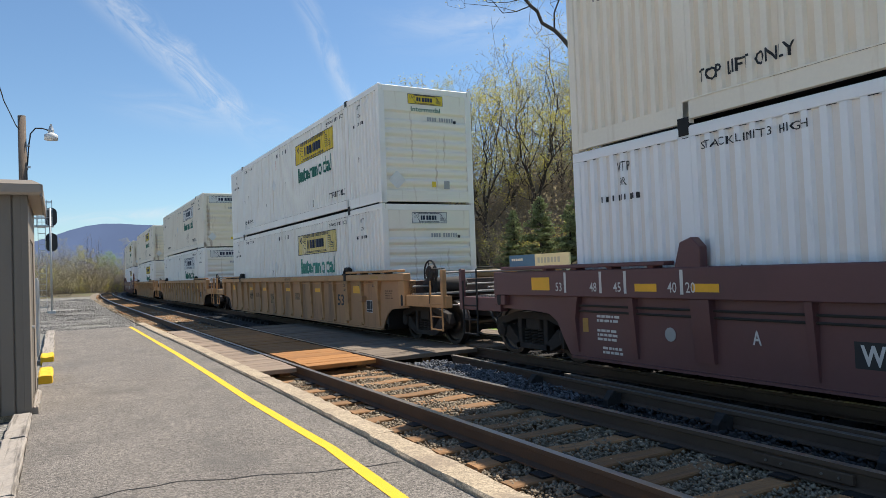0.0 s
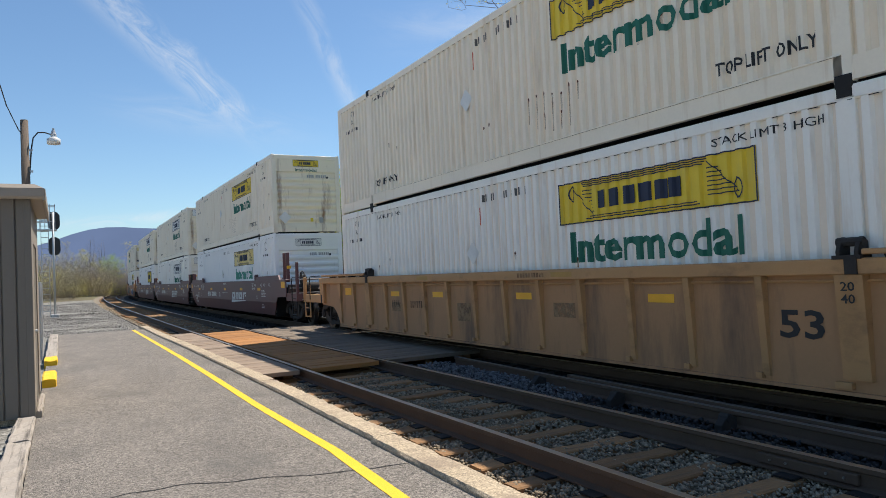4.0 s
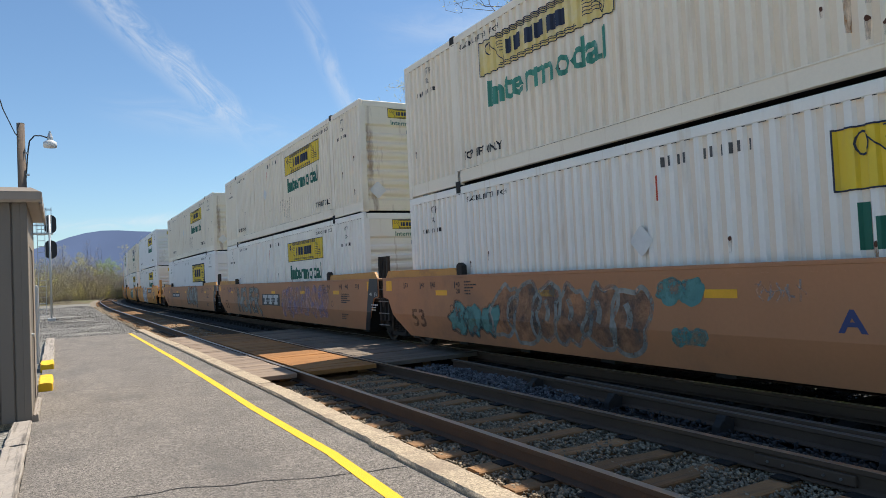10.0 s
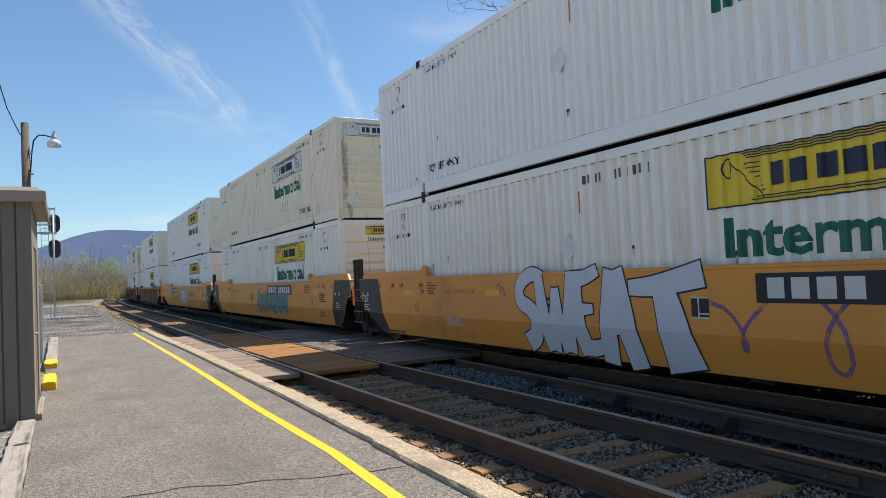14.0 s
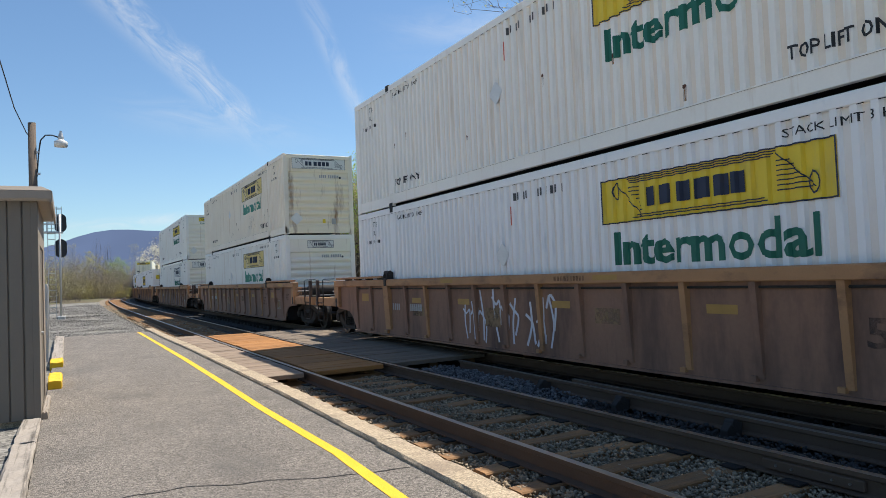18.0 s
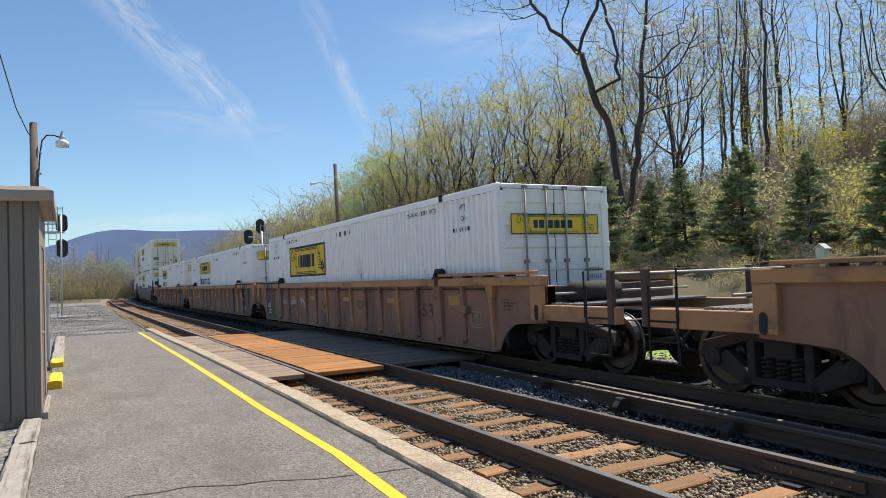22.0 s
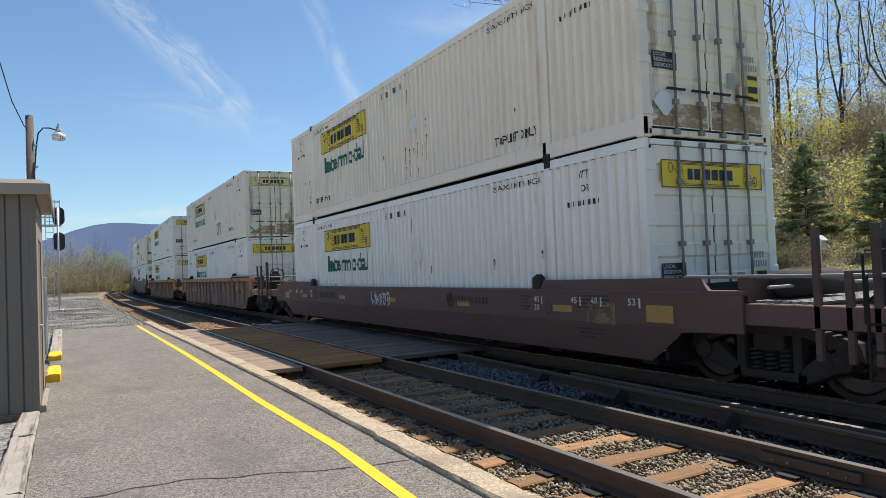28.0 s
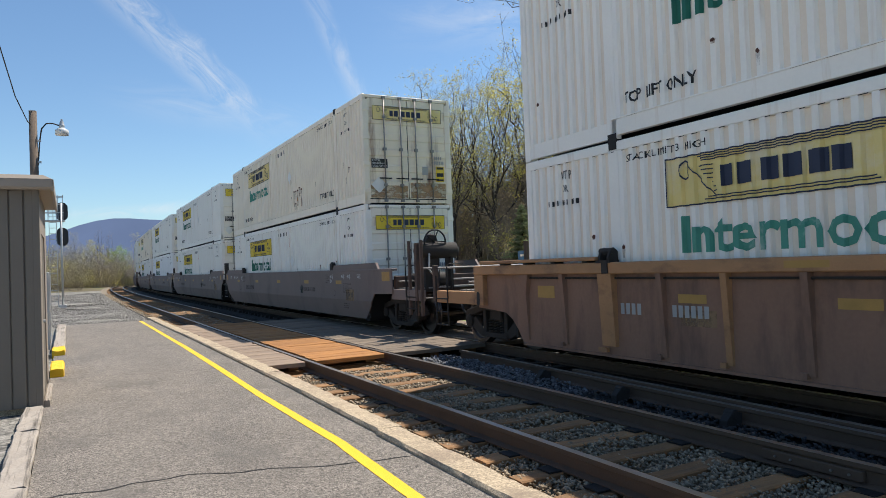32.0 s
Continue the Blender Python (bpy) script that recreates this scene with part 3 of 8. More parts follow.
# ---- platform ----
def platform():
    sh = Shape()
    sh.box(-0.30, 2.60, -14.0, 26.85, -0.30, 0.0)
    p = single("platform", sh, M_ASPHALT, "grey worn asphalt station platform with cracks", "platform", kind="structure")
    # yellow safety line, with its small bend, painted on the asphalt
    ln = Shape()
    ys = [-14.0, 2.0, 4.0, 5.2, 5.85, 6.1, 7.0, 9.0, 12.0, 16.0, 21.0, 26.75]
    rnd = random.Random(3)
    mid = [2.0, 2.0, 2.04, 2.098, 2.13, 2.142, 2.135, 2.13, 2.17, 2.20, 2.20, 2.19]
    vs = []
    for y, x in zip(ys, mid):
        vs += [(x - 0.054 + 0.003 * rnd.uniform(-1, 1), y, 0.004), (x + 0.054 + 0.003 * rnd.uniform(-1, 1), y, 0.004)]
    ln.add(vs, [(2 * i, 2 * i + 1, 2 * i + 3, 2 * i + 2) for i in range(len(ys) - 1)])
    part("safety_line", ln, M_YELLOW, p, "painted yellow edge line")
    # long cracks across the asphalt
    for k, (y0, amp, x0, x1) in enumerate(((5.62, 0.16, -0.25, 2.5), (12.3, 0.25, -0.2, 2.4), (16.9, 0.12, 0.2, 2.3), (21.6, 0.1, 0.0, 2.3))):
        cr, n, r2 = Shape(), 40, random.Random(20 + k)
        vs = []
        for i in range(n):
            u = i / (n - 1)
            x = x0 + (x1 - x0) * u
            y = y0 + amp * math.sin(u * 5 + k) + 0.35 * (0.5 - u) * (k == 0) + 0.10 * noise.noise(Vector((u * 9, k * 7.0, 0)))
            w = 0.006 + 0.006 * r2.random()
            vs += [(x, y - w, 0.0035), (x, y + w, 0.0035)]
        cr.add(vs, [(2 * i, 2 * i + 2, 2 * i + 3, 2 * i + 1) for i in range(n - 1)])
        part("crack", cr, M_CRACK, p)
    return p


platform()


def kerb():
    k = thing("kerb", "chipped sandy concrete kerb stones along the platform edge", "kerb", kind="structure")
    rnd = random.Random(9)
    ends = [-12.0, -7.4, -2.9, 1.6, 6.17, 10.7, 15.2, 19.6, 24.0, 28.2]
    for a, b in zip(ends[:-1], ends[1:]):
        sh, n = Shape(), 34
        # uneven, chipped edges along each stone
        ring = []
        for i in range(n + 1):
            y = a + 0.012 + (b - a - 0.024) * i / n
            j = lambda s: s * rnd.uniform(-1, 1)
            o = 0.012 * (y - 3.6) if b < 6.2 else 0.055 + 0.045 * ease(6.2, 10, y) - 0.06 * ease(17, 24, y)   # the stones have shifted out of line
            ring.append([(2.50 + o, y, -0.28), (2.497 + o, y, 0.022 + j(0.003)), (2.515 + o + j(0.006), y, 0.046 + j(0.004)), (2.745 + o + j(0.012), y, 0.042 + j(0.006)),
                         (2.772 + o + j(0.014), y, -0.01 + j(0.014)), (2.775 + o, y, -0.28)])
        m = len(ring[0])
        sh.add([q for r in ring for q in r], [(i * m + c, i * m + (c + 1) % m, (i + 1) * m + (c + 1) % m, (i + 1) * m + c) for i in range(n) for c in range(m)]
               + [tuple(range(m - 1, -1, -1)), tuple(range(n * m, n * m + m))])
        ob = part("kerb_stone", sh, M_CONCRETE, k)
    return k


kerb()


# ---- tracks ----
def rail_profile(off):
    h = [(0.0365, 0.0), (0.0365, -0.035), (0.010, -0.048), (0.009, -0.140), (0.070, -0.158), (0.070, -0.172)]
    return [(off + a, z) for a, z in h] + [(off - a, z) for a, z in reversed(h)]


def railway(name, offs, label, s1):
    t = thing(name, label, "railway track", kind="structure")
    for off in offs:
        sh = swept(Shape(), rail_profile(off), stations(-60.0, s1))
        r = part("rail", sh, M_RAIL, t)
        cap = swept(Shape(), [(off + 0.034, -0.002), (off + 0.034, 0.003), (off - 0.034, 0.003), (off - 0.034, -0.002)][::-1], stations(-60.0, s1))
        part("rail_head", cap, M_RAILTOP, r, "worn bright running surface")
    return t


NEAR_TRACK = railway("track_near", RAILS[:2], "rusty rails on wooden sleepers, unused near track", 330.0)
MAIN_TRACK = railway("track_main", RAILS[2:], "rails of the main track under the train", 330.0)


def loose_rail():
    """Two spare rails lying askew in the six-foot between the tracks, held by small blocks."""
    def lying(x0, y0, y1, drop, label, blocks):
        t = thing("spare_rail", label, "rail", "spare rails between the tracks")
        skew = lambda y: x0 + 0.040 * (y - 3.5)
        for name, prof, m in (("rail", rail_profile(0.0), M_RAIL), ("rail_head", [(-0.034, -0.002), (-0.034, 0.003), (0.034, 0.003), (0.034, -0.002)], M_RAILTOP_DULL)):
            sh, n = Shape(), len(prof)
            sh.add([(skew(y) + o, y, z + drop) for y in (y0, y1) for o, z in prof], [(k, (k + 1) % n, n + (k + 1) % n, n + k) for k in range(n)] + [tuple(range(n - 1, -1, -1)), tuple(range(n, 2 * n))])
            part(name, sh, m, t)
        for y in blocks:
            b, x = Shape(), skew(y)
            b.prism([(x - 0.29, -0.24), (x - 0.06, -0.24), (x - 0.05, -0.10), (x - 0.13, -0.075), (x - 0.22, -0.09), (x - 0.29, -0.16)], "y", y - 0.05, y + 0.05)
            b.disc((x - 0.17, y, -0.10), "y", 0.05, 0.12, 10)
            part("block", b, M_TRUCK, t, "worn steel block", bevel=0.006)

    lying(6.24, -18.0, 11.6, -0.05, "dark spare rail lying between the two tracks on blocks", (-0.2, 1.6, 3.35, 5.1, 6.85, 8.6))
    lying(6.40, -18.0, 8.25, -0.035, "second rusty spare rail lying against the first", ())


loose_rail()


def sleepers():
    rnd = random.Random(11)
    proto = []
    for k in range(4):
        sh, n, vs = Shape(), 7, []
        for i in range(n):
            x = -1.22 + 2.44 * i / (n - 1)
            w, d = 0.105 + rnd.uniform(-0.012, 0.012), rnd.uniform(-0.012, 0.006)
            vs += [(x, -w, -0.18), (x, -w, -0.012 + d), (x, -w + 0.014, d), (x, w - 0.014, d), (x, w, -0.012 + d), (x, w, -0.18)]
        sh.add(vs, [(i * 6 + c, (i + 1) * 6 + c, (i + 1) * 6 + (c + 1) % 6, i * 6 + (c + 1) % 6) for i in range(n - 1) for c in range(6)]
               + [tuple(range(6)), tuple(range(n * 6 - 1, n * 6 - 7, -1))])
        proto.append(sh.mesh("sleeper", M_TIE))
    plate = Shape().box(-0.19, 0.19, -0.09, 0.09, 0.0, 0.014).mesh("tie_plate", M_STEEL)
    dark = []
    for me in proto:
        q = me.copy()
        q.materials.clear()
        q.materials.append(M_TIE_SHADE)
        dark.append(q)
    for track, c in ((NEAR_TRACK, 4.405), (MAIN_TRACK, 8.11)):
        s, far = -3.0, Shape()
        while s < 118:
            x, y, th = line(s, c)
            k = rnd.randrange(4)
            m = pose(x + rnd.uniform(-0.04, 0.04), y, -0.172 + rnd.uniform(-0.008, 0.0), 0, 0, -math.degrees(th) + rnd.uniform(-1.6, 1.6))
            if s < 46:
                ob = new("sleeper", (proto if track is NEAR_TRACK else dark)[k])
                ob.parent = track
                ob.matrix_basis = m
                if s < 30 and track is NEAR_TRACK and not 11.7 < s < 22.6:
                    for o in (-0.755, 0.755):
                        pl = new("tie_plate", plate)
                        pl.parent = track
                        pl.matrix_basis = pose(x + o, y, -0.176)
            else:
                far.add([m @ v.co for v in proto[k].vertices], [tuple(q.vertices) for q in proto[k].polygons])
            s += 0.62 + rnd.uniform(-0.05, 0.05)
        tagged(part("far_sleeper", far, M_TIE if track is NEAR_TRACK else M_TIE_SHADE, track), kind="stuff")


sleepers()


def bolted_joint():
    """Fish plates with bolts on the far rail of the near track."""
    t = thing("rail_joint", "rusty bolted joint bar on the rail web", "joint bar")
    sh = Shape().box(5.105, 5.148, 3.1, 3.95, -0.135, -0.055)
    part("bar", sh, M_RAIL, t, bevel=0.006)
    for y in (3.2, 3.34, 3.68, 3.82):
        part("bolt", Shape().disc((5.100, y, -0.095), "x", 0.010, 0.022, 6), M_RAILTOP_DULL, t)


bolted_joint()


def crossing():
    c = thing("crossing_deck", "timber plank crossing over both tracks, boards sun-bleached and rusty", "crossing", kind="structure")
    rnd = random.Random(21)

    def run(x0, x1, y0, y1, m, top, thick):
        """Boards laid across the track from y0 to y1."""
        y = y0 + rnd.uniform(-0.04, 0.04)
        while y < y1:
            w = rnd.uniform(0.27, 0.36)
            a, b = x0 + rnd.uniform(0, 0.03), x1 - rnd.uniform(0, 0.03)
            z, tilt = top + rnd.uniform(-0.008, 0.004), rnd.uniform(-0.006, 0.006)
            s, n, vs = Shape(), 5, []
            for i in range(n):
                u = i / (n - 1)
                e0, e1 = rnd.uniform(-0.006, 0.006), rnd.uniform(-0.006, 0.006)
                zz = z + tilt * (u - 0.5) + rnd.uniform(-0.002, 0.002)
                x = a + (b - a) * u
                vs += [(x, y + 0.004 + e0, zz - thick), (x, y + 0.004 + e0, zz - 0.008), (x, y + 0.012 + e0, zz), (x, y + w - 0.012 + e1, zz), (x, y + w - 0.004 + e1, zz - 0.008), (x, y + w - 0.004 + e1, zz - thick)]
            s.add(vs, [(i * 6 + k, (i + 1) * 6 + k, (i + 1) * 6 + (k + 1) % 6, i * 6 + (k + 1) % 6) for i in range(n - 1) for k in range(6)] + [tuple(range(6)), tuple(range(n * 6 - 1, n * 6 - 7, -1))])
            part("plank", s, m, c)
            y += w

    run(3.745, 5.07, 11.8, 22.3, M_PLANK_RUST, 0.004, 0.075)
    run(2.885, 3.585, 11.75, 22.9, M_PLANK_PALE, 0.004, 0.075)
    run(5.245, 7.28, 11.9, 22.3, M_PLANK_GREY, -0.006, 0.075)
    run(7.45, 8.78, 11.9, 22.3, M_PLANK_GREY, -0.006, 0.075)
    run(8.95, 9.8, 11.9, 22.3, M_PLANK_GREY, -0.006, 0.075)
    for x in (2.9, 3.45, 3.9, 4.9, 5.4, 6.25, 7.1, 7.6, 8.6, 9.1, 9.6):
        part("bearer", Shape().box(x - 0.09, x + 0.09, 12.1, 22.2, -0.24, -0.085), M_TIE, c)
    return c


crossing()


def ballast():
    """Crushed stones between and beside the sleepers."""
    rnd = np.random.RandomState(5)
    base = np.array([(1, 0, 0), (-1, 0, 0), (0, 1, 0), (0, -1, 0), (0, 0, 1), (0, 0, -1)], float)
    tris = np.array([(0, 2, 4), (2, 1, 4), (1, 3, 4), (3, 0, 4), (2, 0, 5), (1, 2, 5), (3, 1, 5), (0, 3, 5)])
    made = []
    spots = []
    for x0, x1, y0, y1, dens, size, near in ((2.96, 5.9, 2.2, 11.7, 1250, 0.0185, 1), (5.9, 10.2, 2.2, 11.8, 300, 0.024, 1), (5.32, 6.42, 7.4, 11.75, 600, 0.020, 2), (2.8, 6.2, 22.6, 42, 140, 0.03, 0), (-3.5, 3.0, 26.9, 46, 150, 0.032, 0), (-7, 4.0, 46, 80, 45, 0.05, 0), (9.8, 12.4, 3, 20, 90, 0.03, 0)):
        n = int((x1 - x0) * (y1 - y0) * dens)
        p = np.stack([rnd.uniform(x0, x1, n), rnd.uniform(y0, y1, n), np.zeros(n)], 1)
        sz = size * rnd.uniform(0.55, 1.5, n)
        for i in range(n):
            z = ground_z(p[i, 0], p[i, 1])
            if 2.9 < p[i, 0] < 9.7:
                z = -0.235 + 0.04 * noise.noise(Vector((p[i, 0] * 2.2, p[i, 1] * 2.2, 0))) + rnd.uniform(0, 0.045)
                if p[i, 0] < 3.2 or 5.75 < p[i, 0] < 6.7:
                    z -= 0.02
            if near == 2:
                z += 0.07 * ease(7.4, 9.4, p[i, 1])
            p[i, 2] = z
        spots.append((p, sz))
    p = np.concatenate([a for a, _ in spots]); sz = np.concatenate([b for _, b in spots])
    n = len(p)
    v = base[None] * (1 + 0.35 * rnd.uniform(-1, 1, (n, 6, 1))) + 0.25 * rnd.uniform(-1, 1, (n, 6, 3))
    ang = rnd.uniform(0, 6.28, (n, 2))
    ca, sa = np.cos(ang[:, 0])[:, None], np.sin(ang[:, 0])[:, None]
    x, y, z = v[..., 0], v[..., 1], v[..., 2] * 0.75
    x, y = x * ca - y * sa, x * sa + y * ca
    cb, sb = np.cos(ang[:, 1] * 0.15)[:, None], np.sin(ang[:, 1] * 0.15)[:, None]
    y, z = y * cb - z * sb, y * sb + z * cb
    v = np.stack([x, y, z], -1) * sz[:, None, None] + p[:, None]
    heap = np.concatenate([np.full(len(b), k == 2) for k, (_, b) in enumerate(spots)])
    bank = (p[:, 0] < 2.95) | heap
    for name, keep, material, label in (("gravel_stones", bank & ~heap, M_STONE_G, "grey crushed gravel beside the platform end"),
                                        ("fresh_ballast", heap, M_STONE_H, "blue-grey fresh ballast tipped between the tracks"),
                                        ("ballast_stones", (p[:, 0] < 5.85) & ~bank, M_STONE, "loose tan-grey crushed ballast stones between the sleepers"),
                                        ("track_stones", (p[:, 0] >= 5.85) & ~bank, M_STONE_SHADE, "main-track ballast stones with the shade under the train painted in")):
        stone_mesh(name, v[keep], tris, material, label)


def stone_mesh(name, v, tris, material, label):
    n = len(v)
    f = (tris[None] + 6 * np.arange(n)[:, None, None]).reshape(-1, 3)
    me = bpy.data.meshes.new(name)
    me.vertices.add(n * 6); me.vertices.foreach_set("co", v.ravel())
    me.loops.add(len(f) * 3); me.loops.foreach_set("vertex_index", f.ravel().astype(np.int32))
    me.polygons.add(len(f)); me.polygons.foreach_set("loop_start", np.arange(0, len(f) * 3, 3, dtype=np.int32))
    me.update(calc_edges=True)
    me.materials.append(material)
    tagged(new(name, me), label, "ballast", kind="stuff")


ballast()


# ---- shed, timbers, pole, signals ----
def shed():
    s = thing("shed", "taupe metal-sided platform shed with a sloping trim roof", "shed")
    x1, y0, y1 = -0.31, 9.97, 12.75
    x0 = -3.2
    body = Shape().box(x0, x1 - 0.012, y0 + 0.012, y1, 0.02, 2.70)
    part("wall", body, M_SHED, s)
    # board and batten siding on the near face and on the platform face
    x = x1
    k = 0
    while x > x0 + 0.1:
        w = 0.155
        part("siding_board", Shape().prism([(x - w, y0), (x - w + 0.01, y0 - 0.012), (x - 0.016, y0 - 0.012), (x - 0.006, y0)], "z", 0.02, 2.70), M_SHED, s)
        x -= w + (0.0 if k % 2 else 0.004)
        k += 1
    part("corner_trim", Shape().box(x1 - 0.07, x1 + 0.006, y0 - 0.018, y0 + 0.06, 0.02, 2.70), M_SHED, s, bevel=0.003)
    for a, b in ((y0 + 0.08, y0 + 0.75), (y1 - 0.75, y1)):
        part("side_board", Shape().box(x1 - 0.01, x1 + 0.002, a, b, 0.02, 2.70), M_SHEDTRIM, s)
    part("lintel", Shape().box(x1 - 0.01, x1 + 0.002, y0 + 0.75, y1 - 0.75, 2.2, 2.70), M_SHEDTRIM, s)
    d = part("door", Shape().box(x1 - 0.06, x1 - 0.02, y0 + 0.75, y1 - 0.75, 0.05, 2.2), M_SHED, s, "recessed brown door")
    part("door_handle", Shape().disc((x1 - 0.0, y0 + 0.9, 1.02), "x", 0.025, 0.06, 10), M_GALV, d)
    # roof: fascia with a mitred overhang
    o = 0.16
    roof = Shape()
    roof.add([(x0 - o, y0 - o, 2.82), (x1 + o, y0 - o, 2.82), (x1 + o, y1 + o, 2.82), (x0 - o, y1 + o, 2.82),
              (x0 - o + 0.1, y0 - o + 0.06, 2.875), (x1 + o - 0.1, y0 - o + 0.06, 2.875), (x1 + o - 0.1, y1 + o - 0.06, 2.875), (x0 - o + 0.1, y1 + o - 0.06, 2.875)],
             [(0, 1, 5, 4), (1, 2, 6, 5), (2, 3, 7, 6), (3, 0, 4, 7), (4, 5, 6, 7), (3, 2, 1, 0)])
    part("roof", roof, M_SHEDTRIM, s, "pale metal roof edge")
    part("fascia", Shape().prism([(y0 - o + 0.012, 2.69), (y0 - o - 0.012, 2.72), (y0 - o - 0.012, 2.815), (y0 - o + 0.012, 2.818)], "x", x0 - o, x1 + o), M_SHEDTRIM, s)
    part("fascia", Shape().prism([(x1 + o - 0.012, 2.66), (x1 + o + 0.012, 2.68), (x1 + o + 0.012, 2.815), (x1 + o - 0.012, 2.818)], "y", y0 - o, y1 + o), M_SHEDTRIM, s)
    part("soffit", Shape().box(x0 - o + 0.02, x1 + o - 0.02, y0 - o + 0.02, y1 + o - 0.02, 2.70, 2.725), M_SHEDTRIM, s)
    part("foundation", Shape().box(x0 + 0.05, x1 - 0.03, y0 + 0.05, y1, -0.25, 0.02), M_CONCRETE, s)
    return s


shed()


def timbers():
    rnd = random.Random(31)
    def log(x0, x1, y0, y1, z1, m, label):
        sh, n, vs = Shape(), 12, []
        for i in range(n + 1):
            y = y0 + (y1 - y0) * i / n
            j = lambda: rnd.uniform(-0.008, 0.008)
            vs += [(x0 + j(), y, z1 - 0.22), (x0 + j(), y, z1 - 0.015 + j()), (x0 + 0.02 + j(), y, z1 + j()), ((x0 + x1) / 2, y, z1 + j() * 1.6 - 0.004), (x1 - 0.02 + j(), y, z1 + j()), (x1 + j(), y, z1 - 0.02 + j()), (x1 + j(), y, z1 - 0.22)]
        sh.add(vs, [(i * 7 + c, i * 7 + (c + 1) % 7, (i + 1) * 7 + (c + 1) % 7, (i + 1) * 7 + c) for i in range(n) for c in range(7)] + [tuple(range(6, -1, -1)), tuple(range(n * 7, n * 7 + 7))])
        return single("edging_timber", sh, m, label, "timber", "timbers along the platform")
    grey = "weathered grey timber edging the asphalt platform"
    for a, b in ((-2.2, 0.6), (0.62, 3.3), (3.33, 6.1), (6.12, 8.35), (8.37, 9.93)):
        log(-0.56 + 0.006 * a, -0.305, a, b, 0.045, M_TIMBER, grey)
    log(-0.305, -0.235, 10.0, 11.6, 0.09, M_SHEDTRIM, "tan painted timber at the foot of the shed")
    log(-0.30, -0.10, 12.9, 14.3, 0.13, M_YELLOW, "yellow painted timber step beside the shed")
    log(-0.34, -0.10, 16.5, 17.6, 0.10, M_YELLOW, "yellow painted timber step beside the platform")
    log(-0.34, -0.10, 17.65, 21.8, 0.09, M_TIMBER, grey)
    log(-0.36, -0.12, 21.85, 26.6, 0.07, M_TIMBER, grey)
    box = thing("utility_cabinet", "pale grey metal utility cabinet beside the shed", "cabinet")
    part("body", Shape().box(-0.68, -0.40, 18.6, 19.1, -0.06, 1.75), M_GALV, box, bevel=0.01)
    part("door", Shape().box(-0.402, -0.386, 18.63, 19.07, 0.1, 1.7), M_GALV, box)


timbers()


def street_lamp():
    p = thing("street_lamp", "dark wooden pole with white lamp on a curved arm", "street lamp")
    x, y = -0.89, 26.0
    part("pole", Shape().tube([(x, y, -0.3), (x, y, 3.5), (x - 0.02, y, 7.05)], [0.15, 0.135, 0.115], 14), M_POLE, p, smooth=True)
    part("pole_cap", Shape().disc((x - 0.02, y, 7.056), "z", 0.117, 0.02, 14), M_GALV, p)
    a = part("arm", Shape().tube([(x + 0.1, y, 5.3), (x + 0.16, y, 6.1), (x + 0.22, y, 6.5), (x + 0.36, y, 6.68), (x + 0.55, y, 6.69), (-0.12, y, 6.62)], 0.022, 8), M_SIGBLK, p, "thin dark curved arm")
    for z in (5.4, 6.1):
        part("bracket", Shape().box(x + 0.08, x + 0.2, y - 0.04, y + 0.04, z - 0.03, z + 0.03), M_GALV, p)
    head = part("lamp_head", Shape().tube([(-0.09, y, 6.52), (-0.09, y, 6.64), (-0.09, y, 6.70), (-0.09, y, 6.78)], [0.085, 0.09, 0.07, 0.05], 12), M_GALV, p)
    part("photocell", Shape().disc((-0.09, y, 6.81), "z", 0.035, 0.07, 10), M_GALV, head)
    part("shade", Shape().tube([(-0.09, y, 6.32), (-0.09, y, 6.48), (-0.09, y, 6.56)], [0.20, 0.205, 0.085], 18), M_LAMP, p, "white ribbed lamp shade", smooth=True)
    w = Shape().tube([(-0.98, y - 0.1, 6.6), (-1.05, y - 0.4, 6.65), (-1.28, y - 2, 7.05), (-1.55, y - 5, 8.1), (-1.9, y - 10, 10.4), (-2.6, y - 20, 16.0)], 0.016, 6)
    single("overhead_cable", w, M_SIGBLK, "black overhead cable running to the lamp pole", "cable")


street_lamp()


